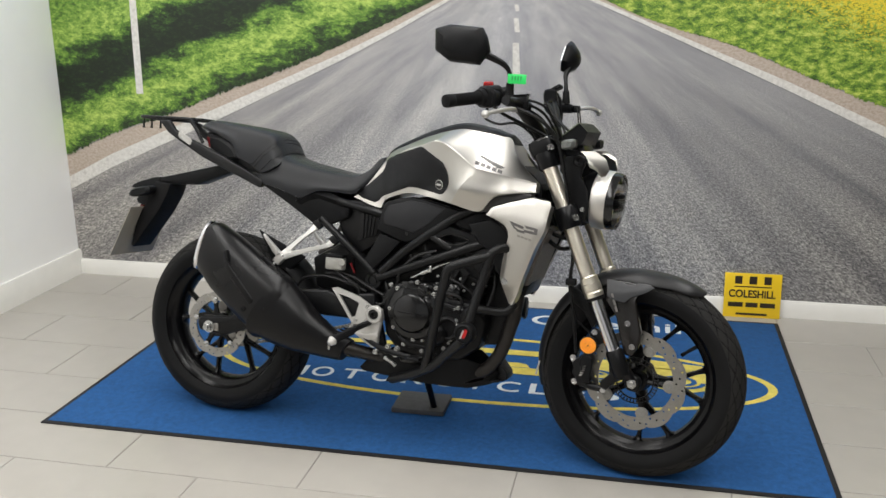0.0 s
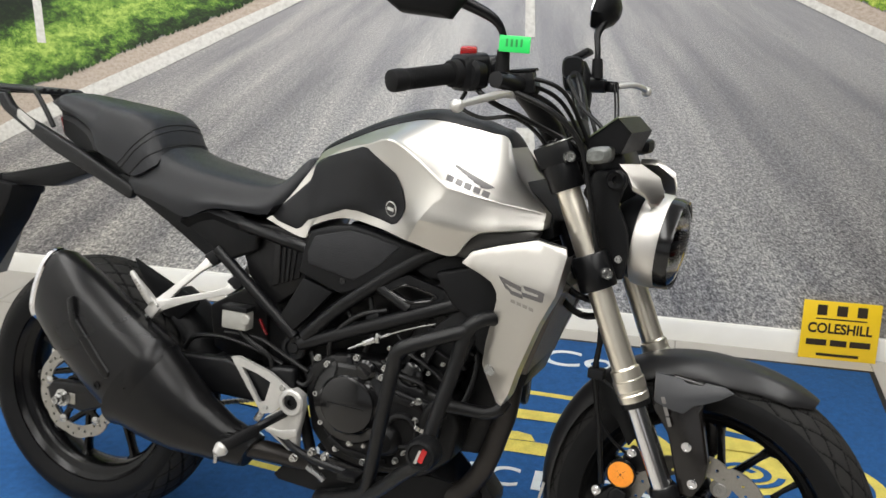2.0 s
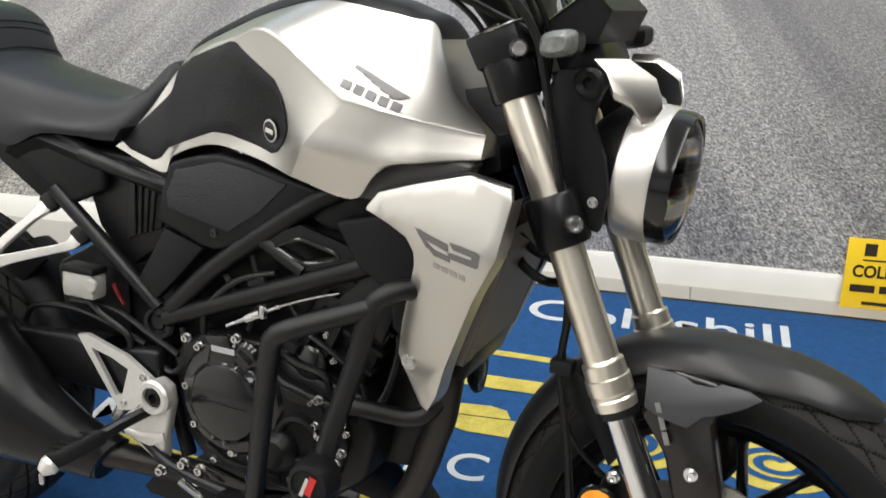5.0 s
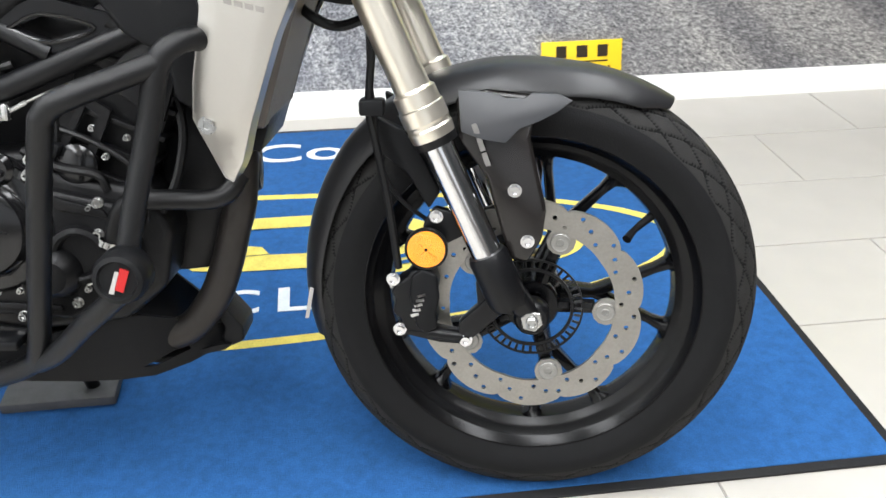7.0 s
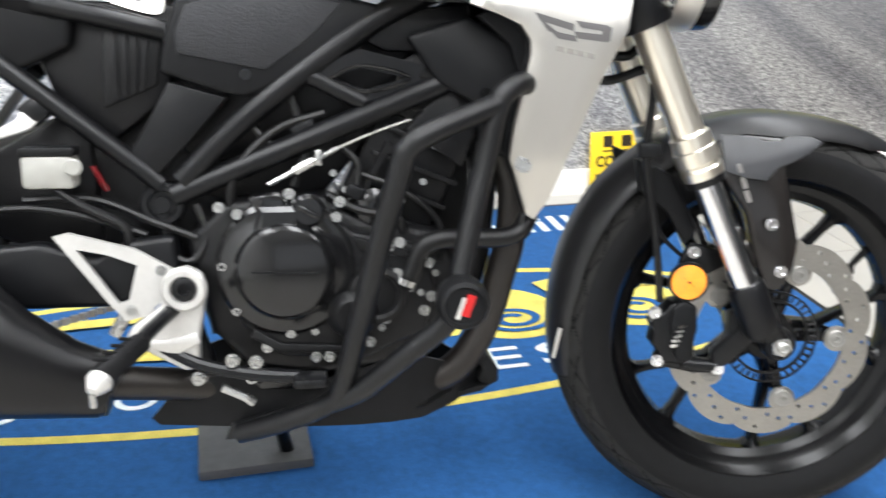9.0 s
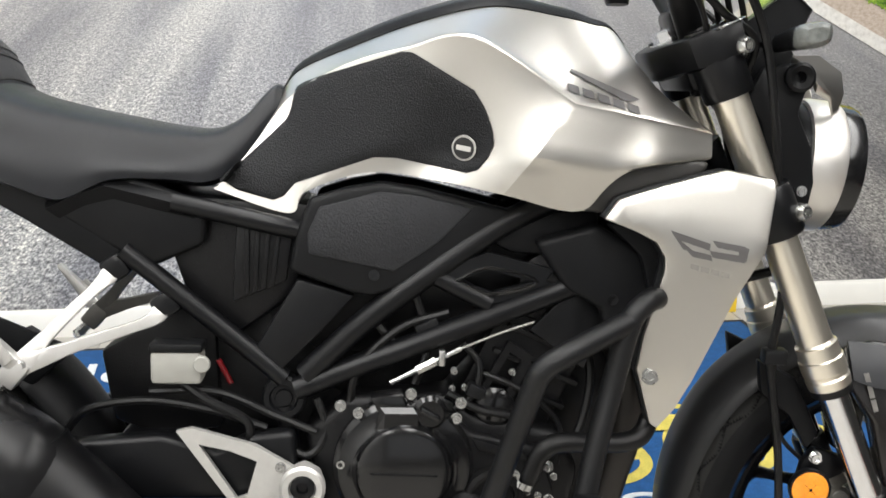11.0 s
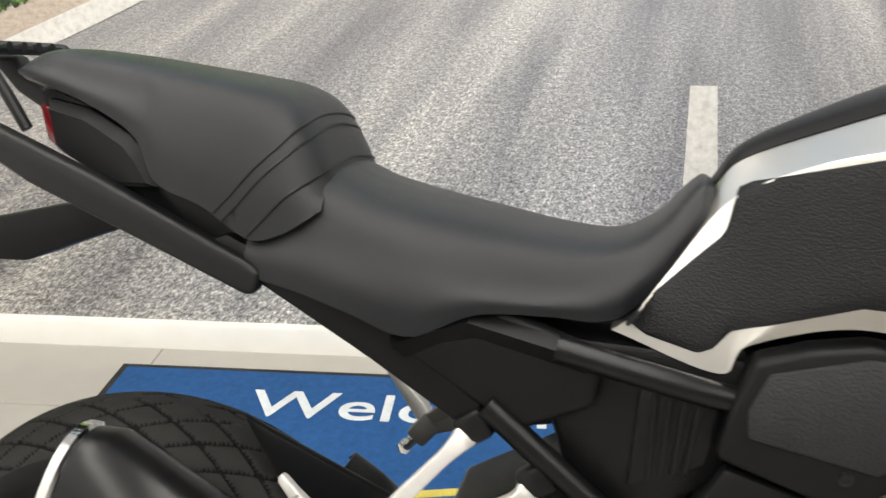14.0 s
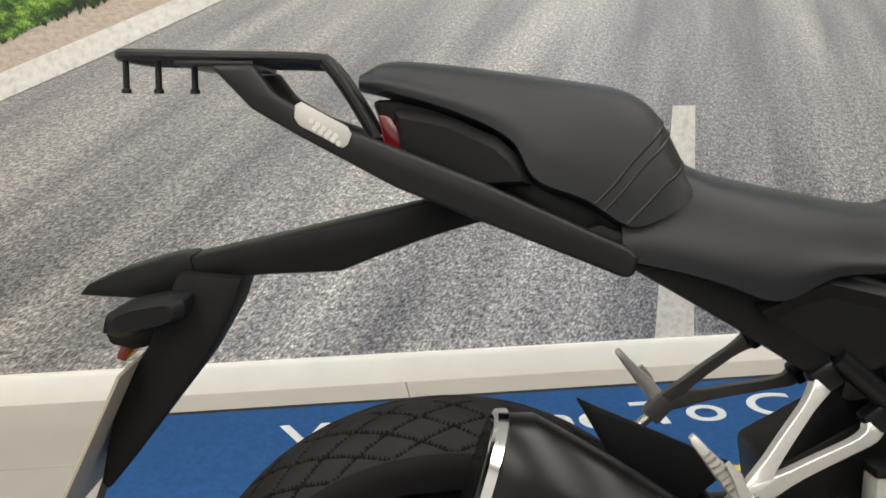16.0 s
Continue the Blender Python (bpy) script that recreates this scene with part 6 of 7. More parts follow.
for s in (-1, 1):
    ind = part("rear_indicator", loft([squircle(Vector((x, s * y, z)), Vector((0.98, 0, 0.2)), Vector((0, 0, 1)), a, b, 18, 3) for x, y, z, a, b in ((-0.320, 0.030, 0.735, 0.012, 0.009), (-0.328, 0.050, 0.733, 0.014, 0.010), (-0.332, 0.062, 0.731, 0.042, 0.016), (-0.333, 0.098, 0.730, 0.042, 0.016), (-0.333, 0.106, 0.730, 0.032, 0.010))]), BLACK_PLASTIC, rear_guard, "slim black rear indicator", 40)
    part("lens", loft([squircle(Vector((-0.374, s * 0.082, 0.722)), Vector((0, 1, 0)), Vector((0.2, 0, 0.98)), 0.018, 0.011, 12, 3), squircle(Vector((-0.380, s * 0.082, 0.721)), Vector((0, 1, 0)), Vector((0.2, 0, 0.98)), 0.014, 0.008, 12, 3)]), CLEAR, ind, "smoked indicator lens")


def shortened(ob):
    """Draws a tail part, with its own parts, a little towards the seat."""
    for v in ob.data.vertices:
        if v.co.x < 0.12:
            v.co.x += 0.042 * (0.12 - v.co.x)
    for c in ob.children:
        shortened(c)


for ob in (pillion, tail, rack, rear_guard):
    shortened(ob)
hugger = part("rear_hugger", arc_guard(RC, lambda t: 0.345 + 0.02 * (1 - t), 16, 50, lambda t: float(np.interp(t, [0, 0.7, 1], [0.07, 0.07, 0.045]))), BLACK_PLASTIC, bike, "black inner rear mudguard", 45)
part("hugger_fin", prism([(0.120, 0.633), (0.143, 0.622), (0.296, 0.557), (0.235, 0.503), (0.177, 0.525), (0.153, 0.577)], -0.035, -0.047, 0.004), BLACK_PLASTIC, hugger, "black fin behind the seat post")

# -- frame --
frame_ = part("frame", merged(*[tube(p, 0.0145, seg=14) for s in (-1, 1) for p in (
    [(0.575, s * 0.092, 0.522), (0.926, s * 0.098, 0.664), (1.06, s * 0.060, 0.722)],
    [(0.585, s * 0.094, 0.540), (0.672, s * 0.098, 0.621), (0.801, s * 0.096, 0.716), (0.866, s * 0.090, 0.752), (1.04, s * 0.05, 0.82)])],
    *[tube(p, 0.0120, seg=14) for s in (-1, 1) for p in (
    [(0.372, s * 0.098, 0.692), (0.518, s * 0.094, 0.572), (0.560, s * 0.092, 0.535)],
    [(0.430, s * 0.100, 0.750), (0.560, s * 0.094, 0.722), (0.640, s * 0.060, 0.70)],
    [(0.731, s * 0.096, 0.672), (0.810, s * 0.098, 0.632)],
    [(0.560, s * 0.085, 0.500), (0.575, s * 0.080, 0.40), (0.60, s * 0.075, 0.30)])]), FRAME_BLACK, bike, "black tubular lattice frame", 40)
for s in (-1, 1):
    part("frame_gusset", holed([(0.735, 0.668), (0.805, 0.697), (0.905, 0.672), (0.900, 0.660), (0.814, 0.634)], [(0.768, 0.661), (0.806, 0.675), (0.862, 0.662), (0.812, 0.648)], s * 0.094, s * 0.104), FRAME_BLACK, frame_, "flat gusset plate with a diamond opening")
    part("gusset_lip", tube([(x, s * 0.1045, z) for x, z in ((0.766, 0.661), (0.806, 0.6775), (0.866, 0.662), (0.812, 0.6455), (0.766, 0.661))], 0.0024, seg=6), GLOSS_BLACK, frame_)
    part("swingarm_pivot", lathe([(0.008, 0.0), (0.026, 0.0), (0.0275, 0.004), (0.0275, 0.022), (0.024, 0.026), (0.018, 0.026), (0.016, 0.020), (0.011, 0.020), (0.010, 0.024), (0, 0.024)], (0.560, s * 0.072, 0.511), (0, s, 0), 32), FRAME_BLACK, frame_, "round swingarm pivot boss")
    part("cross_gusset", prism([(0.86, 0.60), (0.905, 0.645), (0.925, 0.66), (0.955, 0.62), (0.93, 0.55)], s * 0.085, s * 0.097, 0.003), FRAME_BLACK, frame_)
SIDE = [(0.590, 0.757), (0.632, 0.771), (0.676, 0.779), (0.721, 0.773), (0.792, 0.757), (0.845, 0.745), (0.800, 0.712), (0.756, 0.682), (0.690, 0.648), (0.665, 0.640), (0.640, 0.645), (0.566, 0.670), (0.575, 0.715)]
cover = part("side_cover", prism(SIDE, -0.070, -0.106, 0.007, 3), BLACK_PLASTIC, bike, "matt black side cover below the tank")
part("grained_inlay", prism([(0.602, 0.748), (0.676, 0.768), (0.722, 0.763), (0.785, 0.750), (0.742, 0.706), (0.692, 0.672), (0.590, 0.692), (0.588, 0.715)], -0.104, -0.1085, 0.002), GRAIN_PLASTIC, cover, "raised grained inlay")
bolts(cover, [(0.668, -0.1055, 0.667)], AX, 0.005, 0.004, GLOSS_BLACK)
flipped(cover, bike)
for s in (-1, 1):
    part("lower_side_plate", prism([(0.576, 0.660), (0.645, 0.640), (0.600, 0.590), (0.546, 0.535), (0.516, 0.556)], s * 0.080, s * 0.100, 0.004), BLACK_PLASTIC, bike, "black plate above the swingarm pivot")
airbox = part("battery_box", merged(prism([(0.400, 0.758), (0.590, 0.750), (0.575, 0.640), (0.500, 0.585), (0.440, 0.640)], -0.082, 0.082, 0.008), prism([(0.502, 0.722), (0.572, 0.728), (0.562, 0.655), (0.497, 0.628)], -0.088, -0.080, 0.003), prism([(0.58, 0.73), (0.98, 0.73), (0.95, 0.66), (0.70, 0.56), (0.60, 0.56), (0.55, 0.60)], -0.060, 0.060, 0.008)), ENGINE_BLACK, bike, "black battery and air filter boxes")
for k in range(4):
    part("rib", prism([(0.512 + 0.013 * k, 0.722), (0.518 + 0.013 * k, 0.722), (0.518 + 0.010 * k, 0.640 + 0.003 * k), (0.512 + 0.010 * k, 0.638 + 0.003 * k)], -0.086, -0.0915, 0.001), ENGINE_BLACK, airbox)
part("head_cover", prism([(0.86, 0.712), (0.935, 0.735), (0.995, 0.70), (1.02, 0.66), (1.02, 0.58), (0.985, 0.560), (0.952, 0.58), (0.945, 0.63), (0.90, 0.655)], -0.050, -0.118, 0.008, 3), BLACK_PLASTIC, bike, "black plastic inner shroud")
bolts(frame_, [(0.957, -0.118, 0.643)], AX, 0.005, 0.004, GLOSS_BLACK)
part("inner_mudguard", prism([(0.330, 0.560), (0.400, 0.600), (0.470, 0.640), (0.480, 0.460), (0.400, 0.450), (0.345, 0.470)], -0.060, 0.060, 0.008), ENGINE_BLACK, bike, "black inner mudguard behind the shock")
part("throttle_body", prism([(0.600, 0.600), (0.720, 0.655), (0.840, 0.660), (0.830, 0.600), (0.760, 0.520), (0.640, 0.500), (0.595, 0.520)], -0.055, 0.055, 0.008), ENGINE_BLACK, bike, "black throttle body and wiring behind the frame")
part("battery_tray", prism([(0.455, 0.640), (0.600, 0.620), (0.640, 0.500), (0.600, 0.400), (0.490, 0.410), (0.440, 0.480)], -0.052, 0.052, 0.008), ENGINE_BLACK, bike, "black inner tray ahead of the rear wheel")
part("exhaust_port_cover", prism([(0.900, 0.340), (0.955, 0.345), (0.978, 0.420), (0.988, 0.520), (0.970, 0.610), (0.930, 0.610), (0.900, 0.480)], -0.030, 0.060, 0.008), ENGINE_BLACK, bike, "black engine front with bracket")
part("inner_duct", prism([(0.812, 0.706), (0.843, 0.742), (0.941, 0.752), (0.941, 0.690), (0.836, 0.694)], -0.060, -0.092, 0.006), BLACK_PLASTIC, bike, "black air duct behind the frame")

# -- radiator shrouds --
SH = [(0.930, 0.746), (0.947, 0.769), (0.998, 0.786), (1.067, 0.805), (1.120, 0.796), (1.123, 0.783), (1.112, 0.716), (1.083, 0.656), (1.049, 0.565), (1.032, 0.515), (1.016, 0.487), (1.006, 0.493), (0.980, 0.566), (0.985, 0.609), (0.995, 0.654), (1.002, 0.688), (1.001, 0.704), (0.990, 0.721), (0.966, 0.733)]


def shroud_y(x, z):
    return -0.152 - 0.175 * (x - 0.997) - 0.112 * (z - 0.559) + 0.25 * max(0, 0.559 - z) + 0.28 * max(0, z - 0.735 + 0.2 * (x - 1.0))


def shroud(sgn):
    bm = prism(SH, -0.004, 0.004, 0.002)
    bmesh.ops.triangulate(bm, faces=bm.faces[:])
    bmesh.ops.subdivide_edges(bm, edges=[e for e in bm.edges if e.calc_length() > 0.03], cuts=3, use_grid_fill=True)
    for v in bm.verts:
        v.co.y = (v.co.y + shroud_y(v.co.x, v.co.z)) * (-sgn)
    return bm


for s in (-1, 1):
    sh = part("radiator_shroud", shroud(s), SILVER, bike, "satin silver radiator shroud", 30)
    if s < 0:
        bolts(sh, [(0.997, -0.1555, 0.559)], AX, 0.008, 0.004, ZINC)
        for q in ([(1.004, 0.736), (1.049, 0.722), (1.049, 0.714), (1.011, 0.726)], [(1.004, 0.736), (1.013, 0.727), (1.031, 0.713), (1.020, 0.714)], [(1.022, 0.715), (1.051, 0.709), (1.053, 0.702), (1.031, 0.706)], [(1.051, 0.726), (1.088, 0.720), (1.091, 0.712), (1.057, 0.718)], [(1.049, 0.714), (1.088, 0.709), (1.088, 0.701), (1.053, 0.706)], [(1.081, 0.720), (1.092, 0.718), (1.090, 0.702), (1.081, 0.704)]):
            part("model_mark", loft([[Vector((x, shroud_y(x, z) - h_, z)) for x, z in q] for h_ in (0.0044, 0.0049)]), DARK_PRINT, sh, "dark grey model mark")
        for k in range(4):
            x0, z0 = 1.030 + 0.0115 * k, 0.698 - 0.0026 * k
            part("model_mark_small", loft([[Vector((x, shroud_y(x, z) - h_, z)) for x, z in ((x0, z0), (x0 + 0.009, z0 - 0.002), (x0 + 0.009, z0 - 0.008), (x0, z0 - 0.006))] for h_ in (0.0044, 0.0048)]), PALE_PRINT, sh)
    front = catmull([(x, shroud_y(x, z), z) for x, z in SH[5:11]], 24)
    ret = [[Vector((p.x - 0.001 + d * 0.10, (p.y + 0.001 + d) * -s, p.z)) for d in (0.0, 0.006, 0.014, 0.022, 0.030)] for p in front]
    part("shroud_return", loft(ret, False, False), SILVER, sh, "silver edge turned in behind the shroud", 40)
    liner = shroud(s)
    bmesh.ops.translate(liner, vec=(-0.003, -s * 0.0115, 0.002), verts=liner.verts)
    part("shroud_liner", liner, BLACK_PLASTIC, sh, "", 30)
    part("black_inner_panel", prism([(0.945, 0.735), (1.05, 0.775), (1.100, 0.765), (1.085, 0.70), (1.01, 0.53), (0.985, 0.56), (1.0, 0.65), (0.985, 0.70)], s * 0.105, s * 0.130, 0.004), BLACK_PLASTIC, sh)
radiator = part("radiator", loft([[Vector((x, y, z)) for x, z in ((1.072, 0.712), (1.100, 0.704), (1.049, 0.545), (1.021, 0.553))] for y in (-0.098, 0.100)]), RADIATOR, bike, "slim finned radiator")
for s in (-1, 1):
    part("radiator_side", prism([(1.040, 0.690), (1.066, 0.716), (1.101, 0.705), (1.050, 0.545), (1.020, 0.548), (1.018, 0.600)], -0.106 if s < 0 else 0.100, -0.098 if s < 0 else 0.108, 0.003), BROWN_GREY, radiator, "dull grey radiator end panel")
part("radiator_foot", prism([(1.012, 0.560), (1.052, 0.552), (1.037, 0.508), (1.012, 0.516)], -0.070, 0.095, 0.004), BLACK_PLASTIC, radiator)
horn = part("horn", lathe([(0, 0), (0.024, 0), (0.034, 0.008), (0.036, 0.014), (0.033, 0.020), (0.022, 0.016), (0.014, 0.021), (0, 0.021)], (0.972, 0.150, 0.440), (1, 0.1, 0), 32), ENGINE_BLACK, bike, "round black horn")
part("horn_bracket", tube([(0.970, 0.148, 0.450), (0.950, 0.120, 0.470), (0.935, 0.090, 0.480)], 0.005, 12, 8), ENGINE_BLACK, horn)

# -- engine --
CASE = [(0.585, 0.470), (0.640, 0.515), (0.760, 0.520), (0.800, 0.490), (0.905, 0.470), (0.930, 0.420), (0.915, 0.345), (0.860, 0.300), (0.740, 0.285), (0.655, 0.300), (0.610, 0.350)]
engine = part("engine", prism(CASE, -0.100, 0.100, 0.012, 3), ENGINE_BLACK, bike, "black single-cylinder engine with bright bolts")
part("side_case", prism([(0.640, 0.470), (0.665, 0.510), (0.745, 0.515), (0.790, 0.475), (0.880, 0.455), (0.895, 0.400), (0.880, 0.345), (0.800, 0.310), (0.700, 0.318), (0.650, 0.360)], -0.098, -0.118, 0.006, 3), ENGINE_BLACK, engine)
part("cylinder", prism([(0.770, 0.500), (0.885, 0.455), (0.960, 0.620), (0.850, 0.665)], -0.072, 0.072, 0.006), ENGINE_BLACK, engine, "black cylinder block")
for k in range(5):
    t = k / 4
    part("cylinder_rib", prism([(0.782 + 0.070 * t, 0.505 + 0.125 * t), (0.893 + 0.062 * t, 0.462 + 0.125 * t), (0.896 + 0.062 * t, 0.468 + 0.125 * t), (0.785 + 0.070 * t, 0.511 + 0.125 * t)], -0.084, 0.084, 0.0015), ENGINE_BLACK, engine)
part("cylinder_head", prism([(0.840, 0.620), (0.945, 0.575), (0.985, 0.645), (0.975, 0.680), (0.880, 0.700), (0.850, 0.680)], -0.082, 0.082, 0.008), ENGINE_BLACK, engine)
part("clutch_cover", lathe([(0, 0.034), (0.050, 0.034), (0.056, 0.031), (0.060, 0.022), (0.066, 0.018), (0.080, 0.016), (0.086, 0.010), (0.087, 0), (0, 0)], (0.708, -0.108, 0.432), AX, 56), GLOSS_BLACK, engine, "round glossy clutch cover")
part("clutch_arm_cover", loft([[Vector((x, y, z)) for x, z in o] for o, y in (([(0.676, 0.512), (0.732, 0.512), (0.738, 0.470), (0.668, 0.470)], -0.110), ([(0.678, 0.510), (0.730, 0.510), (0.736, 0.474), (0.670, 0.474)], -0.128), ([(0.684, 0.504), (0.724, 0.504), (0.722, 0.480), (0.682, 0.480)], -0.134))]), GLOSS_BLACK, engine, "glossy black clutch arm cover", 30)
part("cover_line", block((0.708, -0.1425, 0.431), (0.080, 0.001, 0.0025), 0, (0, 2, 0)), FRAME_BLACK, engine)
part("oil_cap", merged(lathe([(0, 0), (0.020, 0), (0.021, 0.006), (0.016, 0.012), (0, 0.012)], (0.738, -0.122, 0.504), AX, 24), block((0.738, -0.136, 0.504), (0.026, 0.008, 0.007), 0.002, (0, 30, 0))), GLOSS_BLACK, engine, "black oil filler cap")
part("water_pump", lathe([(0, 0.03), (0.020, 0.03), (0.028, 0.022), (0.033, 0.008), (0.034, 0), (0, 0)], (0.788, -0.110, 0.372), AX, 32), ENGINE_BLACK, engine, "round water pump cover")
part("cam_plug", lathe([(0, 0), (0.026, 0), (0.026, 0.012), (0.02, 0.016), (0, 0.016)], (0.820, -0.084, 0.500), AX, 24), GLOSS_BLACK, engine)
part("breather_cover", prism([(0.665, 0.522), (0.705, 0.528), (0.715, 0.500), (0.680, 0.495)], -0.100, -0.128, 0.004), GLOSS_BLACK, engine)
for px, py in ((0.715, 0.524), (0.631, 0.437), (0.681, 0.331), (0.741, 0.316), (0.758, 0.316), (0.711, 0.349), (0.810, 0.333), (0.830, 0.363), (0.879, 0.372), (0.888, 0.390), (0.849, 0.460), (0.845, 0.421), (0.886, 0.433), (0.771, 0.494), (0.776, 0.513), (0.630, 0.509), (0.646, 0.380), (0.652, 0.500)):
    part("bolt", hexbolt((px, -0.116, py), AX, 0.0052, 0.010), ZINC, engine, "bright hexagon bolt")
link_ = part("cable_adjuster", merged(tube([(0.690, -0.106, 0.534), (0.776, -0.105, 0.578)], 0.0030, 6, 10), tube([(0.722, -0.106, 0.550), (0.745, -0.106, 0.562)], 0.0058, 4, 6), block((0.752, -0.108, 0.567), (0.008, 0.012, 0.020), 0.002)), ZINC, engine, "bright clutch cable adjuster")
part("cable_wire", tube([(0.776, -0.105, 0.578), (0.820, -0.103, 0.596), (0.865, -0.100, 0.611)], 0.0016, 10, 8), BUTTON, link_)
for pts in ([(0.640, -0.09, 0.49), (0.650, -0.10, 0.55), (0.700, -0.095, 0.60), (0.76, -0.09, 0.62)], [(0.760, -0.100, 0.520), (0.800, -0.102, 0.500), (0.846, -0.102, 0.490), (0.856, -0.100, 0.470)], [(0.600, -0.09, 0.51), (0.612, -0.095, 0.47), (0.590, -0.1, 0.44), (0.55, -0.1, 0.46)], [(0.66, -0.085, 0.62), (0.70, -0.09, 0.58), (0.75, -0.09, 0.60)], [(0.72, -0.088, 0.64), (0.735, -0.09, 0.58), (0.72, -0.095, 0.53)]):
    part("engine_hose", tube(pts, 0.0055, 24, 8), CABLE, engine)
for px, pz in ((0.769, 0.545), (0.767, 0.522), (0.783, 0.524), (0.838, 0.454), (0.894, 0.420), (0.825, 0.351), (0.875, 0.395), (0.741, 0.349), (0.842, 0.544), (0.882, 0.532), (0.898, 0.577), (0.854, 0.509), (0.862, 0.401)):
    y0 = -0.116 if pz < 0.47 else -0.086
    part("bolt", hexbolt((px, y0, pz), AX, 0.0034, 0.008), ZINC, engine, "bright hexagon bolt")
for pts, r in (([(0.800, -0.090, 0.545), (0.840, -0.094, 0.530), (0.880, -0.094, 0.505), (0.905, -0.090, 0.470), (0.900, -0.100, 0.430)], 0.004), ([(0.660, -0.098, 0.560), (0.720, -0.096, 0.585), (0.790, -0.092, 0.600), (0.850, -0.090, 0.650)], 0.005), ([(0.780, -0.088, 0.580), (0.800, -0.092, 0.555), (0.795, -0.096, 0.520), (0.770, -0.104, 0.500)], 0.0045), ([(0.930, -0.060, 0.600), (0.945, -0.070, 0.540), (0.935, -0.080, 0.480), (0.915, -0.090, 0.440)], 0.006), ([(0.620, -0.086, 0.560), (0.640, -0.090, 0.600), (0.680, -0.086, 0.640)], 0.006)):
    part("engine_hose", tube(pts, r, 26, 8), CABLE, engine)
part("sensor_plug", block((0.795, -0.098, 0.523), (0.022, 0.020, 0.016), 0.003, (0, 25, 0)), BLACK_PLASTIC, engine)
part("sensor_plug", block((0.735, -0.092, 0.600), (0.030, 0.018, 0.020), 0.003, (0, -25, 0)), BLACK_PLASTIC, engine)
part("spark_plug_cap", tube([(0.905, -0.060, 0.640), (0.900, -0.092, 0.655), (0.880, -0.098, 0.670)], 0.010, 12, 12), CABLE, engine, "black spark plug cap")
part("cylinder_cover", holed([(0.800, 0.520), (0.838, 0.500), (0.868, 0.565), (0.836, 0.585)], [(0.812, 0.524), (0.832, 0.514), (0.854, 0.560), (0.838, 0.570)], -0.084, -0.092), ENGINE_BLACK, engine)
part("crankcase_ring", lathe([(0.026, 0.010), (0.030, 0.012), (0.036, 0.010), (0.038, 0.0), (0.024, 0.0)], (0.820, -0.116, 0.395), AX, 32, True), ENGINE_BLACK, engine, "raised round boss")
part("crankcase_web", prism([(0.790, 0.470), (0.855, 0.452), (0.862, 0.440), (0.800, 0.452)], -0.114, -0.122, 0.002), ENGINE_BLACK, engine)
part("crankcase_web", prism([(0.668, 0.356), (0.700, 0.336), (0.790, 0.330), (0.792, 0.322), (0.698, 0.324), (0.660, 0.346)], -0.114, -0.122, 0.002), ENGINE_BLACK, engine)
part("coolant_hose", tube([(0.858, -0.112, 0.400), (0.866, -0.115, 0.425), (0.876, -0.117, 0.449), (0.896, -0.118, 0.462), (0.933, -0.117, 0.463), (0.979, -0.114, 0.462), (1.003, -0.110, 0.470), (1.017, -0.100, 0.490)], 0.0125, 36, 14), CABLE, engine, "ribbed black coolant hose")
part("hose_clip", lathe([(0.0135, -0.004), (0.0145, -0.004), (0.0145, 0.004), (0.0135, 0.004)], (0.856, -0.116, 0.410), (0.35, 0, 0.9), 18, True), ZINC, engine)

# -- exhaust --
header = part("exhaust_header", tube([(0.965, -0.030, 0.610), (1.004, -0.035, 0.530), (1.003, -0.040, 0.450), (0.990, -0.040, 0.400), (0.977, -0.040, 0.355), (0.955, -0.042, 0.305), (0.912, -0.045, 0.262), (0.820, -0.040, 0.250), (0.680, -0.055, 0.258), (0.570, -0.090, 0.278), (0.485, -0.136, 0.300)], 0.021, 70, 18), BRONZE, bike, "dark curved exhaust header pipe")
MUF = [(0.012, 0.577, 0.082, 0.046), (0.035, 0.567, 0.092, 0.055), (0.090, 0.527, 0.097, 0.062), (0.180, 0.461, 0.103, 0.066), (0.245, 0.417, 0.107, 0.066), (0.270, 0.400, 0.104, 0.066), (0.278, 0.395, 0.097, 0.061), (0.325, 0.366, 0.084, 0.057), (0.375, 0.338, 0.066, 0.048), (0.435, 0.312, 0.046, 0.038), (0.498, 0.292, 0.034, 0.030)]


def muffler_rings(rows, grow=0.0):
    out = []
    for i, (x, z, h, w) in enumerate(rows):
        d = Vector((0.85, 0, -0.50)).normalized() if i < 9 else Vector((0.95, 0, -0.3)).normalized()
        up = Vector((-d.z, 0, d.x))
        if x < 0.05:
            up = Vector((0.28, 0, 0.96)).normalized()
        y = -0.172 if x < 0.36 else -0.172 + 0.26 * (x - 0.36)
        out.append(squircle((x, y, z), Vector((0, 1, 0)), up, w + grow, h + grow, 44, 2.35))
    return out


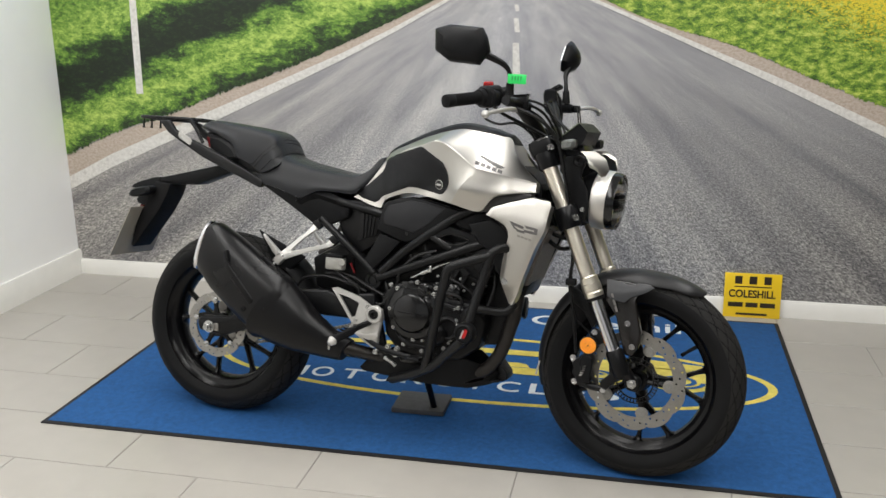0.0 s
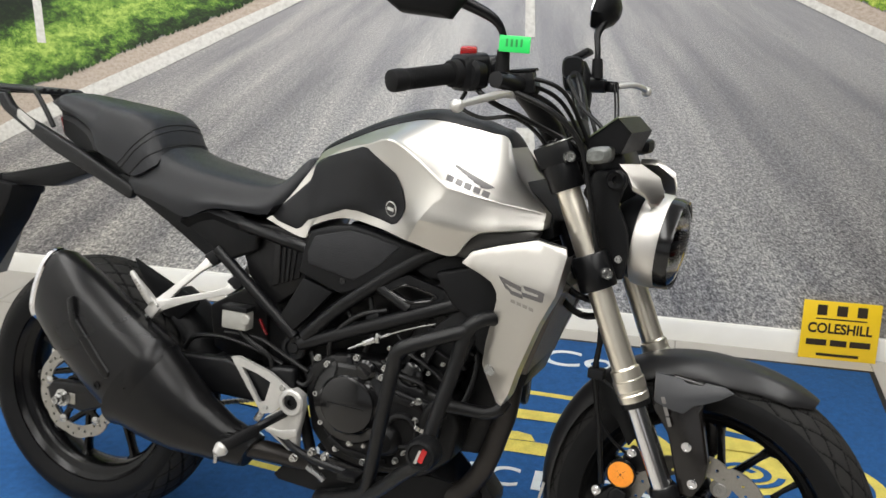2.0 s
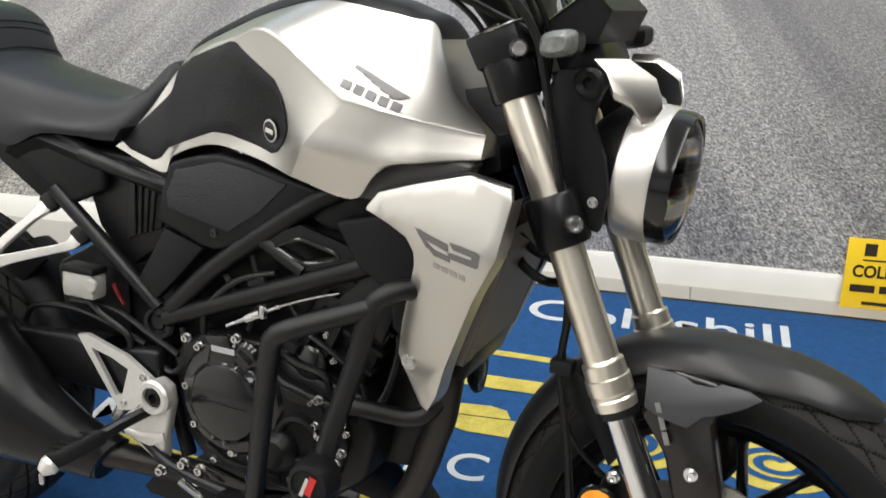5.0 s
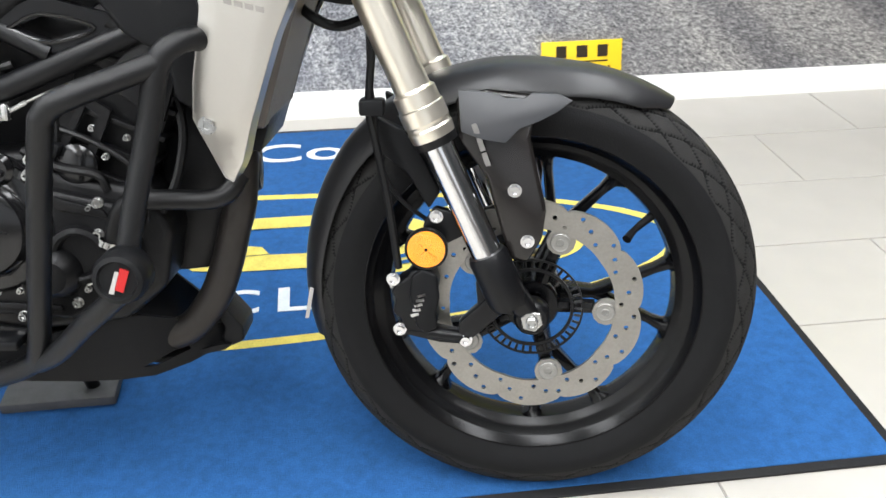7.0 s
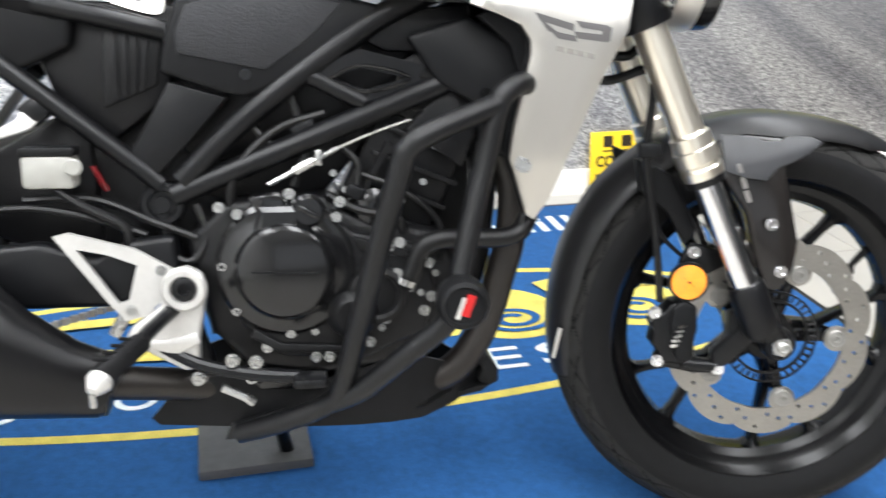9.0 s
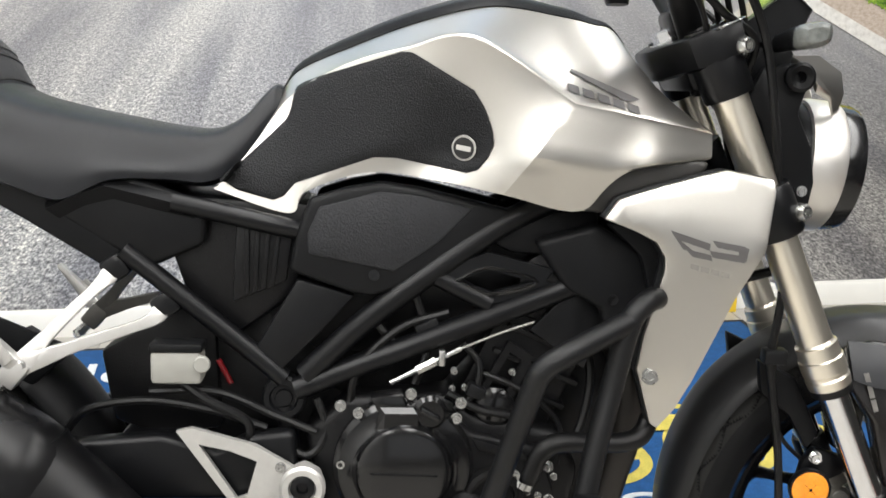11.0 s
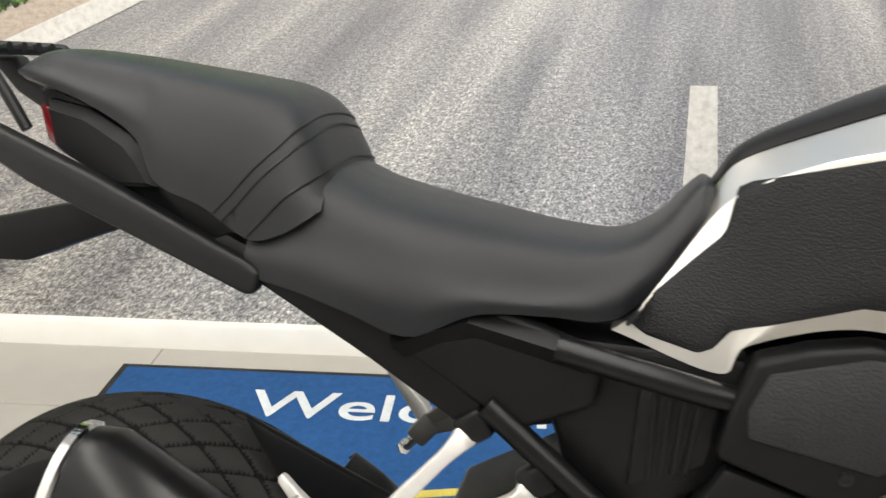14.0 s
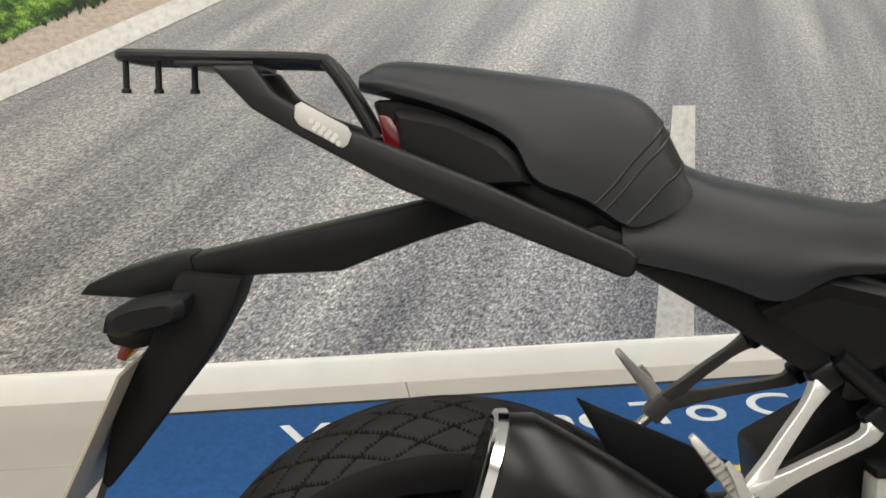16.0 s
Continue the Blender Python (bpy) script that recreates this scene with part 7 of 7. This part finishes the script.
muffler = part("silencer", loft(muffler_rings(MUF)), SILENCER, bike, "chunky matt dark grey silencer", 32)
cap = muffler_rings([(0.000, 0.580, 0.078, 0.042), (0.002, 0.579, 0.084, 0.048), (0.011, 0.577, 0.086, 0.050), (0.014, 0.576, 0.082, 0.046)])
part("end_trim", loft(cap, True, False), CHROME, muffler, "bright silencer end trim", 40)
part("end_face", loft(muffler_rings([(-0.001, 0.580, 0.074, 0.038), (0.006, 0.579, 0.076, 0.040)])), GLOSS_BLACK, muffler)
part("heat_shield", prism([(0.124, 0.580), (0.130, 0.558), (0.136, 0.532), (0.222, 0.436), (0.220, 0.424), (0.208, 0.418), (0.122, 0.516), (0.114, 0.550), (0.112, 0.572)], -0.226, -0.2415, 0.004, 3), SILENCER, muffler, "raised shield strip")
bolts(muffler, [(0.188, -0.232, 0.402)], AX, 0.008, 0.006, ENGINE_BLACK)
cover_rings = muffler_rings(MUF[5:], 0.005)
for k, back in ((0, 0.050), (1, 0.034), (2, 0.0)):
    for p in cover_rings[k]:
        p.x -= back * (abs(p.y + 0.172) / 0.071) ** 2
part("front_cover", loft(cover_rings), SILENCER, muffler, "black silencer front cover with a curved edge", 30)

# -- swingarm, rear suspension, drive --
swing = part("swingarm", merged(*[prism([(-0.060, 0.318), (-0.045, 0.338), (0.060, 0.345), (0.180, 0.400), (0.300, 0.460), (0.415, 0.470), (0.480, 0.450), (0.520, 0.470), (0.575, 0.475), (0.580, 0.400), (0.490, 0.388), (0.300, 0.388), (0.150, 0.320), (0.040, 0.278), (-0.050, 0.290)], s * 0.086, s * 0.116, 0.008, 3) for s in (-1, 1)], block((0.40, 0, 0.43), (0.09, 0.18, 0.06), 0.01)), FRAME_BLACK, bike, "black box-section swingarm")
for s in (-1, 1):
    part("axle_block", block((0.0, s * 0.1155, 0.306), (0.050, 0.005, 0.026), 0.003), STEEL, swing, "bright chain adjuster plate")
part("shock_absorber", tube([(0.470, 0, 0.68), (0.430, 0, 0.45)], 0.028, seg=18), ENGINE_BLACK, bike, "black rear shock absorber")
chain = []
for i in range(52):
    x = 0.0 + i * 0.0127
    z = 0.210 + 0.19 * (x / 0.66) ** 1.0
    for z_ in (0.404 + 0.06 * (x / 0.66), z):
        chain.append(block((x, 0.086, z_), (0.010, 0.012, 0.009), 0.0))
drive_chain = part("chain", merged(*chain), STEEL, bike, "greasy steel drive chain")
drive_chain["kind"] = "stuff"

# -- foot controls --
HEEL = [(0.437, 0.480), (0.455, 0.484), (0.530, 0.463), (0.575, 0.436), (0.580, 0.418), (0.540, 0.380), (0.515, 0.374), (0.500, 0.392)]
heel = part("heel_guard", holed(HEEL, [(0.463, 0.464), (0.500, 0.456), (0.532, 0.443), (0.520, 0.400), (0.508, 0.396)], -0.122, -0.130), ALLOY, bike, "polished alloy heel guard with an opening", 30)
bolts(heel, [(0.560, -0.130, 0.436), (0.522, -0.130, 0.388)], AX, 0.005, 0.004, ZINC)
bracket = part("footrest_bracket", prism([(0.566, 0.430), (0.588, 0.441), (0.608, 0.430), (0.612, 0.405), (0.600, 0.345), (0.600, 0.312), (0.582, 0.308), (0.545, 0.330), (0.512, 0.352), (0.522, 0.368), (0.556, 0.392)], -0.112, -0.134, 0.006, 3), ALLOY, bike, "cast alloy footrest bracket")
part("bracket_web", prism([(0.560, 0.350), (0.600, 0.360), (0.604, 0.346), (0.575, 0.332), (0.530, 0.342), (0.527, 0.352)], -0.133, -0.139, 0.003), ALLOY, bracket)
part("pivot_ring", lathe([(0.012, 0), (0.027, 0), (0.0275, 0.010), (0.024, 0.014), (0.017, 0.014), (0.015, 0.006), (0.012, 0.006)], (0.587, -0.132, 0.414), AX, 32, True), ALLOY, bracket, "round bracket boss")
part("pivot_bolt", lathe([(0, 0), (0.0145, 0), (0.0145, 0.010), (0.010, 0.012), (0.007, 0.012), (0.006, 0.006), (0, 0.006)], (0.587, -0.132, 0.414), AX, 24), FRAME_BLACK, bracket)
peg = part("footpeg", loft([squircle(p, Vector((0.85, 0.35, 0.3)).normalized(), Vector((-0.25, 0, 0.97)).normalized(), a, b, 16, 3) for p, a, b in (((0.545, -0.206, 0.369), 0.012, 0.009), ((0.542, -0.211, 0.367), 0.0165, 0.0125), ((0.518, -0.262, 0.351), 0.0165, 0.0125), ((0.515, -0.268, 0.349), 0.013, 0.010))]), RUBBER, bike, "black rubber footpeg with bright end", 40)
part("peg_shank", tube([(0.572, -0.130, 0.388), (0.556, -0.175, 0.378), (0.544, -0.208, 0.368)], 0.009, 10, 10), FRAME_BLACK, peg)
part("peg_end", lathe([(0, 0), (0.014, 0), (0.0148, 0.006), (0.011, 0.013), (0.007, 0.019), (0, 0.020)], (0.516, -0.266, 0.348), (-0.32, -0.75, -0.5), 18), ALLOY, peg, "bright footpeg end")
part("peg_feeler", lathe([(0, 0), (0.004, 0), (0.004, 0.014), (0.003, 0.016), (0, 0.016)], (0.509, -0.279, 0.336), (0, 0, -1), 12), ZINC, peg)
for k in range(4):
    part("peg_rib", block((0.540 - 0.0062 * k, -0.218 - 0.0125 * k, 0.3765 - 0.0038 * k), (0.030, 0.004, 0.004), 0.001, (0, 14, 30)), RUBBER, peg)
pedal = part("brake_pedal", merged(tube([(0.555, -0.128, 0.340), (0.600, -0.136, 0.318), (0.660, -0.142, 0.305), (0.720, -0.146, 0.300)], 0.008, 16, 10), block((0.735, -0.158, 0.300), (0.040, 0.040, 0.012), 0.004)), FRAME_BLACK, bike, "black rear brake pedal")
bolts(pedal, [(0.598, -0.134, 0.300), (0.640, -0.136, 0.322), (0.662, -0.130, 0.298), (0.668, -0.134, 0.318)], AX, 0.0065, 0.012, ZINC)
part("pedal_spring", tube([(0.625, -0.130, 0.285), (0.650, -0.128, 0.272), (0.662, -0.126, 0.262)], 0.006, 12, 8), ZINC, pedal)
part("brake_push_rod", tube([(0.520, -0.118, 0.392), (0.508, -0.120, 0.372), (0.498, -0.120, 0.355)], 0.008, 10, 10), ZINC, bike, "bright rear brake push rod")
reservoir = part("rear_brake_reservoir", block((0.437, -0.112, 0.556), (0.060, 0.032, 0.040), 0.006), WHITE_PLASTIC, bike, "small translucent white brake fluid bottle")
part("cap", block((0.437, -0.112, 0.580), (0.062, 0.034, 0.011), 0.003), BLACK_PLASTIC, reservoir, "grey black cap")
part("tab", disc((0.468, -0.128, 0.562), AX, 0.010, 0.006), WHITE_PLASTIC, reservoir)
part("reservoir_hose", tube([(0.438, -0.112, 0.537), (0.470, -0.115, 0.515), (0.515, -0.112, 0.490), (0.520, -0.11, 0.465), (0.505, -0.11, 0.445)], 0.0055, 24, 8), CABLE, reservoir)
part("red_hose", tube([(0.482, -0.10, 0.560), (0.490, -0.10, 0.545), (0.496, -0.095, 0.530)], 0.0035, 12, 8), DARK_RED, bike, "short red wire sleeve")
for pts in ([(0.300, -0.10, 0.47), (0.330, -0.105, 0.50), (0.400, -0.11, 0.512), (0.47, -0.105, 0.50), (0.54, -0.1, 0.475)], [(0.40, -0.1, 0.52), (0.48, -0.1, 0.52), (0.55, -0.098, 0.49), (0.60, -0.1, 0.47)]):
    part("brake_line", tube(pts, 0.005, 26, 8), CABLE, swing)
for s in (-1, 1):
    hub = Vector((0.270, s * 0.152, 0.566))
    arms = []
    for path in ([hub, (0.305, s * 0.132, 0.608), (0.345, s * 0.108, 0.650), (0.358, s * 0.098, 0.664)], [hub, (0.335, s * 0.128, 0.587), (0.400, s * 0.106, 0.607), (0.416, s * 0.098, 0.620)]):
        path = catmull([tuple(q) for q in path], 18)
        rings_ = []
        for k, q in enumerate(path):
            d = (path[min(k + 1, 17)] - path[max(k - 1, 0)]).normalized()
            up = d.cross(Vector((0, 1, 0))).normalized()
            w = float(np.interp(k / 17, [0, 0.25, 0.6, 0.85, 1], [0.013, 0.0075, 0.0065, 0.0105, 0.011]))
            rings_.append(squircle(q, up, up.cross(d), w, 0.0062, 12, 7))
        arms.append(loft(rings_))
    # Both hangers are one alloy; the left one's shade is in its colour.
    hang = part("pillion_hanger", merged(*arms, block((0.262, s * 0.152, 0.558), (0.026, 0.022, 0.034), 0.004, (0, 40, 0))), ALLOY if s < 0 else SHADED_ALLOY, bike, "forked cast alloy pillion footrest hanger" if s < 0 else "forked cast alloy pillion footrest hanger, shade put into its colour", 30)
    for end in ((0.362, s * 0.094, 0.670), (0.420, s * 0.094, 0.626)):
        part("hanger_mount", block(end, (0.030, 0.022, 0.030), 0.006, (0, -35, 0)), FRAME_BLACK, hang)
    peg_ = part("pillion_peg", loft([squircle(p, Vector((0.75, 0, 0.66)), Vector((0, 1, 0)), a, b, 14, 4) for p, a, b in (((0.266, s * 0.156, 0.566), 0.010, 0.007), ((0.250, s * 0.160, 0.585), 0.0095, 0.008), ((0.222, s * 0.162, 0.616), 0.0055, 0.006), ((0.211, s * 0.162, 0.629), 0.0045, 0.005), ((0.209, s * 0.162, 0.632), 0.003, 0.003))]), ALLOY, hang, "folded tapering alloy pillion peg", 30)
    part("peg_wing", loft([squircle(p, Vector((0.75, 0, 0.66)), Vector((0, 1, 0)), a, 0.003, 12, 5) for p, a in (((0.262, s * 0.166, 0.572), 0.006), ((0.252, s * 0.170, 0.594), 0.0055), ((0.242, s * 0.170, 0.608), 0.003))]), ALLOY, peg_, "", 30)
    for k in range(7):
        t = k / 7
        part("peg_ridge", block((0.252 - 0.034 * t, s * 0.168, 0.583 + 0.038 * t), (0.014 - 0.006 * t, 0.004, 0.0022), 0.0006, (0, -40, 0)), STEEL, peg_)
    part("hanger_bolt", lathe([(0, 0), (0.0075, 0), (0.0075, 0.004), (0.005, 0.005), (0.004, 0.003), (0, 0.003)], (0.271, s * 0.158, 0.566), (0, s, 0), 14), ZINC, hang)
    part("hanger_spring", tube([(0.258, s * 0.152, 0.552), (0.247, s * 0.153, 0.541), (0.238, s * 0.153, 0.533)], 0.007, 8, 10), ZINC, hang)
    part("hanger_nut", lathe([(0, 0), (0.009, 0), (0.009, 0.008), (0.006, 0.011), (0, 0.011)], (0.238, s * 0.152, 0.532), (-0.4, s, -0.5), 6), ZINC, hang)

# -- crash bars and belly pan --
for s in (-1, 1):
    m = Matrix.Diagonal((1, -s, 1, 1))
    cb = part("crash_bar", tube([(0.640, -0.100, 0.212), (0.700, -0.128, 0.236), (0.757, -0.150, 0.266), (0.776, -0.164, 0.300), (0.806, -0.196, 0.420), (0.842, -0.233, 0.560), (0.853, -0.240, 0.588), (0.876, -0.236, 0.603), (0.930, -0.206, 0.622), (0.958, -0.192, 0.632)], 0.0135, 90, 16), BAR_BLACK, bike, "bent black steel crash bar", 40, m)
    part("second_tube", tube([(1.010, -0.130, 0.640), (0.995, -0.165, 0.655), (0.975, -0.185, 0.650), (0.958, -0.192, 0.628), (0.942, -0.194, 0.560), (0.922, -0.205, 0.480), (0.908, -0.214, 0.415), (0.895, -0.212, 0.380), (0.850, -0.196, 0.338), (0.800, -0.170, 0.290), (0.765, -0.152, 0.268)], 0.0135, 90, 16), BAR_BLACK, cb, "", 40, m)
    part("foot_plate", prism([(0.63, 0.225), (0.66, 0.232), (0.70, 0.245), (0.66, 0.205), (0.62, 0.202)], -0.085, -0.10, 0.003), BAR_BLACK, cb, xf=m)
    slider = part("crash_bobbin", lathe([(0.016, 0), (0.027, 0), (0.030, 0.006), (0.030, 0.032), (0.027, 0.040), (0.022, 0.042), (0.020, 0.038), (0, 0.038)], (0.912, -0.214, 0.411), AX, 32), BLACK_PLASTIC, cb, "round black crash bobbin", xf=m)
    part("bobbin_mark", block((0.9165, -0.2530, 0.411), (0.010, 0.002, 0.026), 0.0, (0, 20, 0)), RED, slider, "red printed mark", xf=m)
    part("bobbin_mark", block((0.9080, -0.2530, 0.408), (0.005, 0.002, 0.026), 0.0, (0, 20, 0)), STICKER, slider, "white printed mark", xf=m)
PAN = [(0.530, 0.236), (0.560, 0.270), (0.622, 0.291), (0.654, 0.291), (0.753, 0.279), (0.840, 0.302), (0.872, 0.301), (0.910, 0.284), (0.940, 0.268), (0.965, 0.262), (0.985, 0.254), (0.982, 0.238), (0.955, 0.230), (0.920, 0.218), (0.880, 0.212), (0.840, 0.212), (0.700, 0.214), (0.540, 0.226)]
SLOT = [(0.868, 0.228), (0.918, 0.247), (0.922, 0.238), (0.882, 0.226)]


def pan_y(x):
    return 0.096 - 0.55 * max(0.0, x - 0.87) - 0.16 * max(0.0, x - 0.80)


def pan_side(sgn):
    bm = holed(PAN, SLOT, 0.0, 0.006)
    bmesh.ops.subdivide_edges(bm, edges=[e for e in bm.edges if e.calc_length() > 0.05], cuts=2, use_grid_fill=True)
    for v in bm.verts:
        v.co.y = sgn * (pan_y(v.co.x) - v.co.y - 0.10 * max(0.0, 0.245 - v.co.z))
    return bm


pan = part("belly_pan", loft([[Vector((x, y, z)) for x, z in ((0.540, 0.228), (0.880, 0.214), (0.965, 0.233), (0.975, 0.240), (0.960, 0.240), (0.880, 0.220), (0.540, 0.234))] for y in (-0.040, 0.040)]), BLACK_PLASTIC, bike, "matt black belly pan with a scooped nose")
for s in (-1, 1):
    part("pan_side", pan_side(s), BLACK_PLASTIC, pan, "", 25)
part("pan_nose", prism([(0.952, 0.284), (0.962, 0.297), (0.990, 0.262), (0.990, 0.243), (0.972, 0.234), (0.960, 0.245), (0.966, 0.262)], -0.034, 0.034, 0.004, 3), BLACK_PLASTIC, pan, "upturned lip of the pan")
part("sump_flash", prism([(0.643, 0.304), (0.754, 0.290), (0.748, 0.268), (0.669, 0.270)], -0.097, -0.103, 0.003), GLOSS_BLACK, pan, "glossy black sump edge")
stand = part("side_stand", merged(tube([(0.640, 0.100, 0.280), (0.660, 0.150, 0.180), (0.680, 0.205, 0.055), (0.686, 0.218, 0.028)], 0.011, 20, 12), block((0.686, 0.222, 0.024), (0.050, 0.050, 0.010), 0.003, (-11, 0, 0))), FRAME_BLACK, bike, "black steel side stand")

# -- plate under the stand --
pad_plate = link("stand_plate", block((0.660, 0.214, 0.0165), (0.182, 0.145, 0.018), 0.004), STAND_PLATE)
tagged(pad_plate, "worn black rubber plate under the side stand", "stand plate")


# ---- floor tiles ----
TX, TY, TO, GAP = 0.616, 0.297, -0.378, 0.0036


def tile_mesh(x0, x1, y0, y1):
    bm = bmesh.new()
    b = 0.0012
    lo = [bm.verts.new((x, y, -0.008)) for x, y in ((x0, y0), (x1, y0), (x1, y1), (x0, y1))]
    mid = [bm.verts.new((x, y, -b)) for x, y in ((x0, y0), (x1, y0), (x1, y1), (x0, y1))]
    up = [bm.verts.new((x, y, 0)) for x, y in ((x0 + b, y0 + b), (x1 - b, y0 + b), (x1 - b, y1 - b), (x0 + b, y1 - b))]
    for a, c in ((lo, mid), (mid, up)):
        for i in range(4):
            bm.faces.new((a[i], a[(i + 1) % 4], c[(i + 1) % 4], c[i]))
    bm.faces.new(up)
    me = bpy.data.meshes.new("tile")
    bm.to_mesh(me)
    bm.free()
    me.materials.append(TILE)
    return me


full_tile = tile_mesh(0, TX - GAP, 0, TY - GAP)
for k in range(-19, 7):
    y0 = TO + TY * k
    y1 = min(y0 + TY - GAP, WY - 0.001)
    off = -0.188 + (0.0 if k % 2 == 0 else 0.304)
    for j in range(-4, 8):
        x0 = off + TX * j
        lo, hi = max(x0, WX0 + 0.001), min(x0 + TX - GAP, 2.994)
        if hi - lo < 0.01:
            continue
        whole = abs(hi - lo - (TX - GAP)) < 1e-6 and abs(y1 - y0 - (TY - GAP)) < 1e-6
        t = new("tile", full_tile if whole else tile_mesh(0, hi - lo, 0, y1 - y0))
        t.location = (lo, y0, 0)
        t.parent = floor
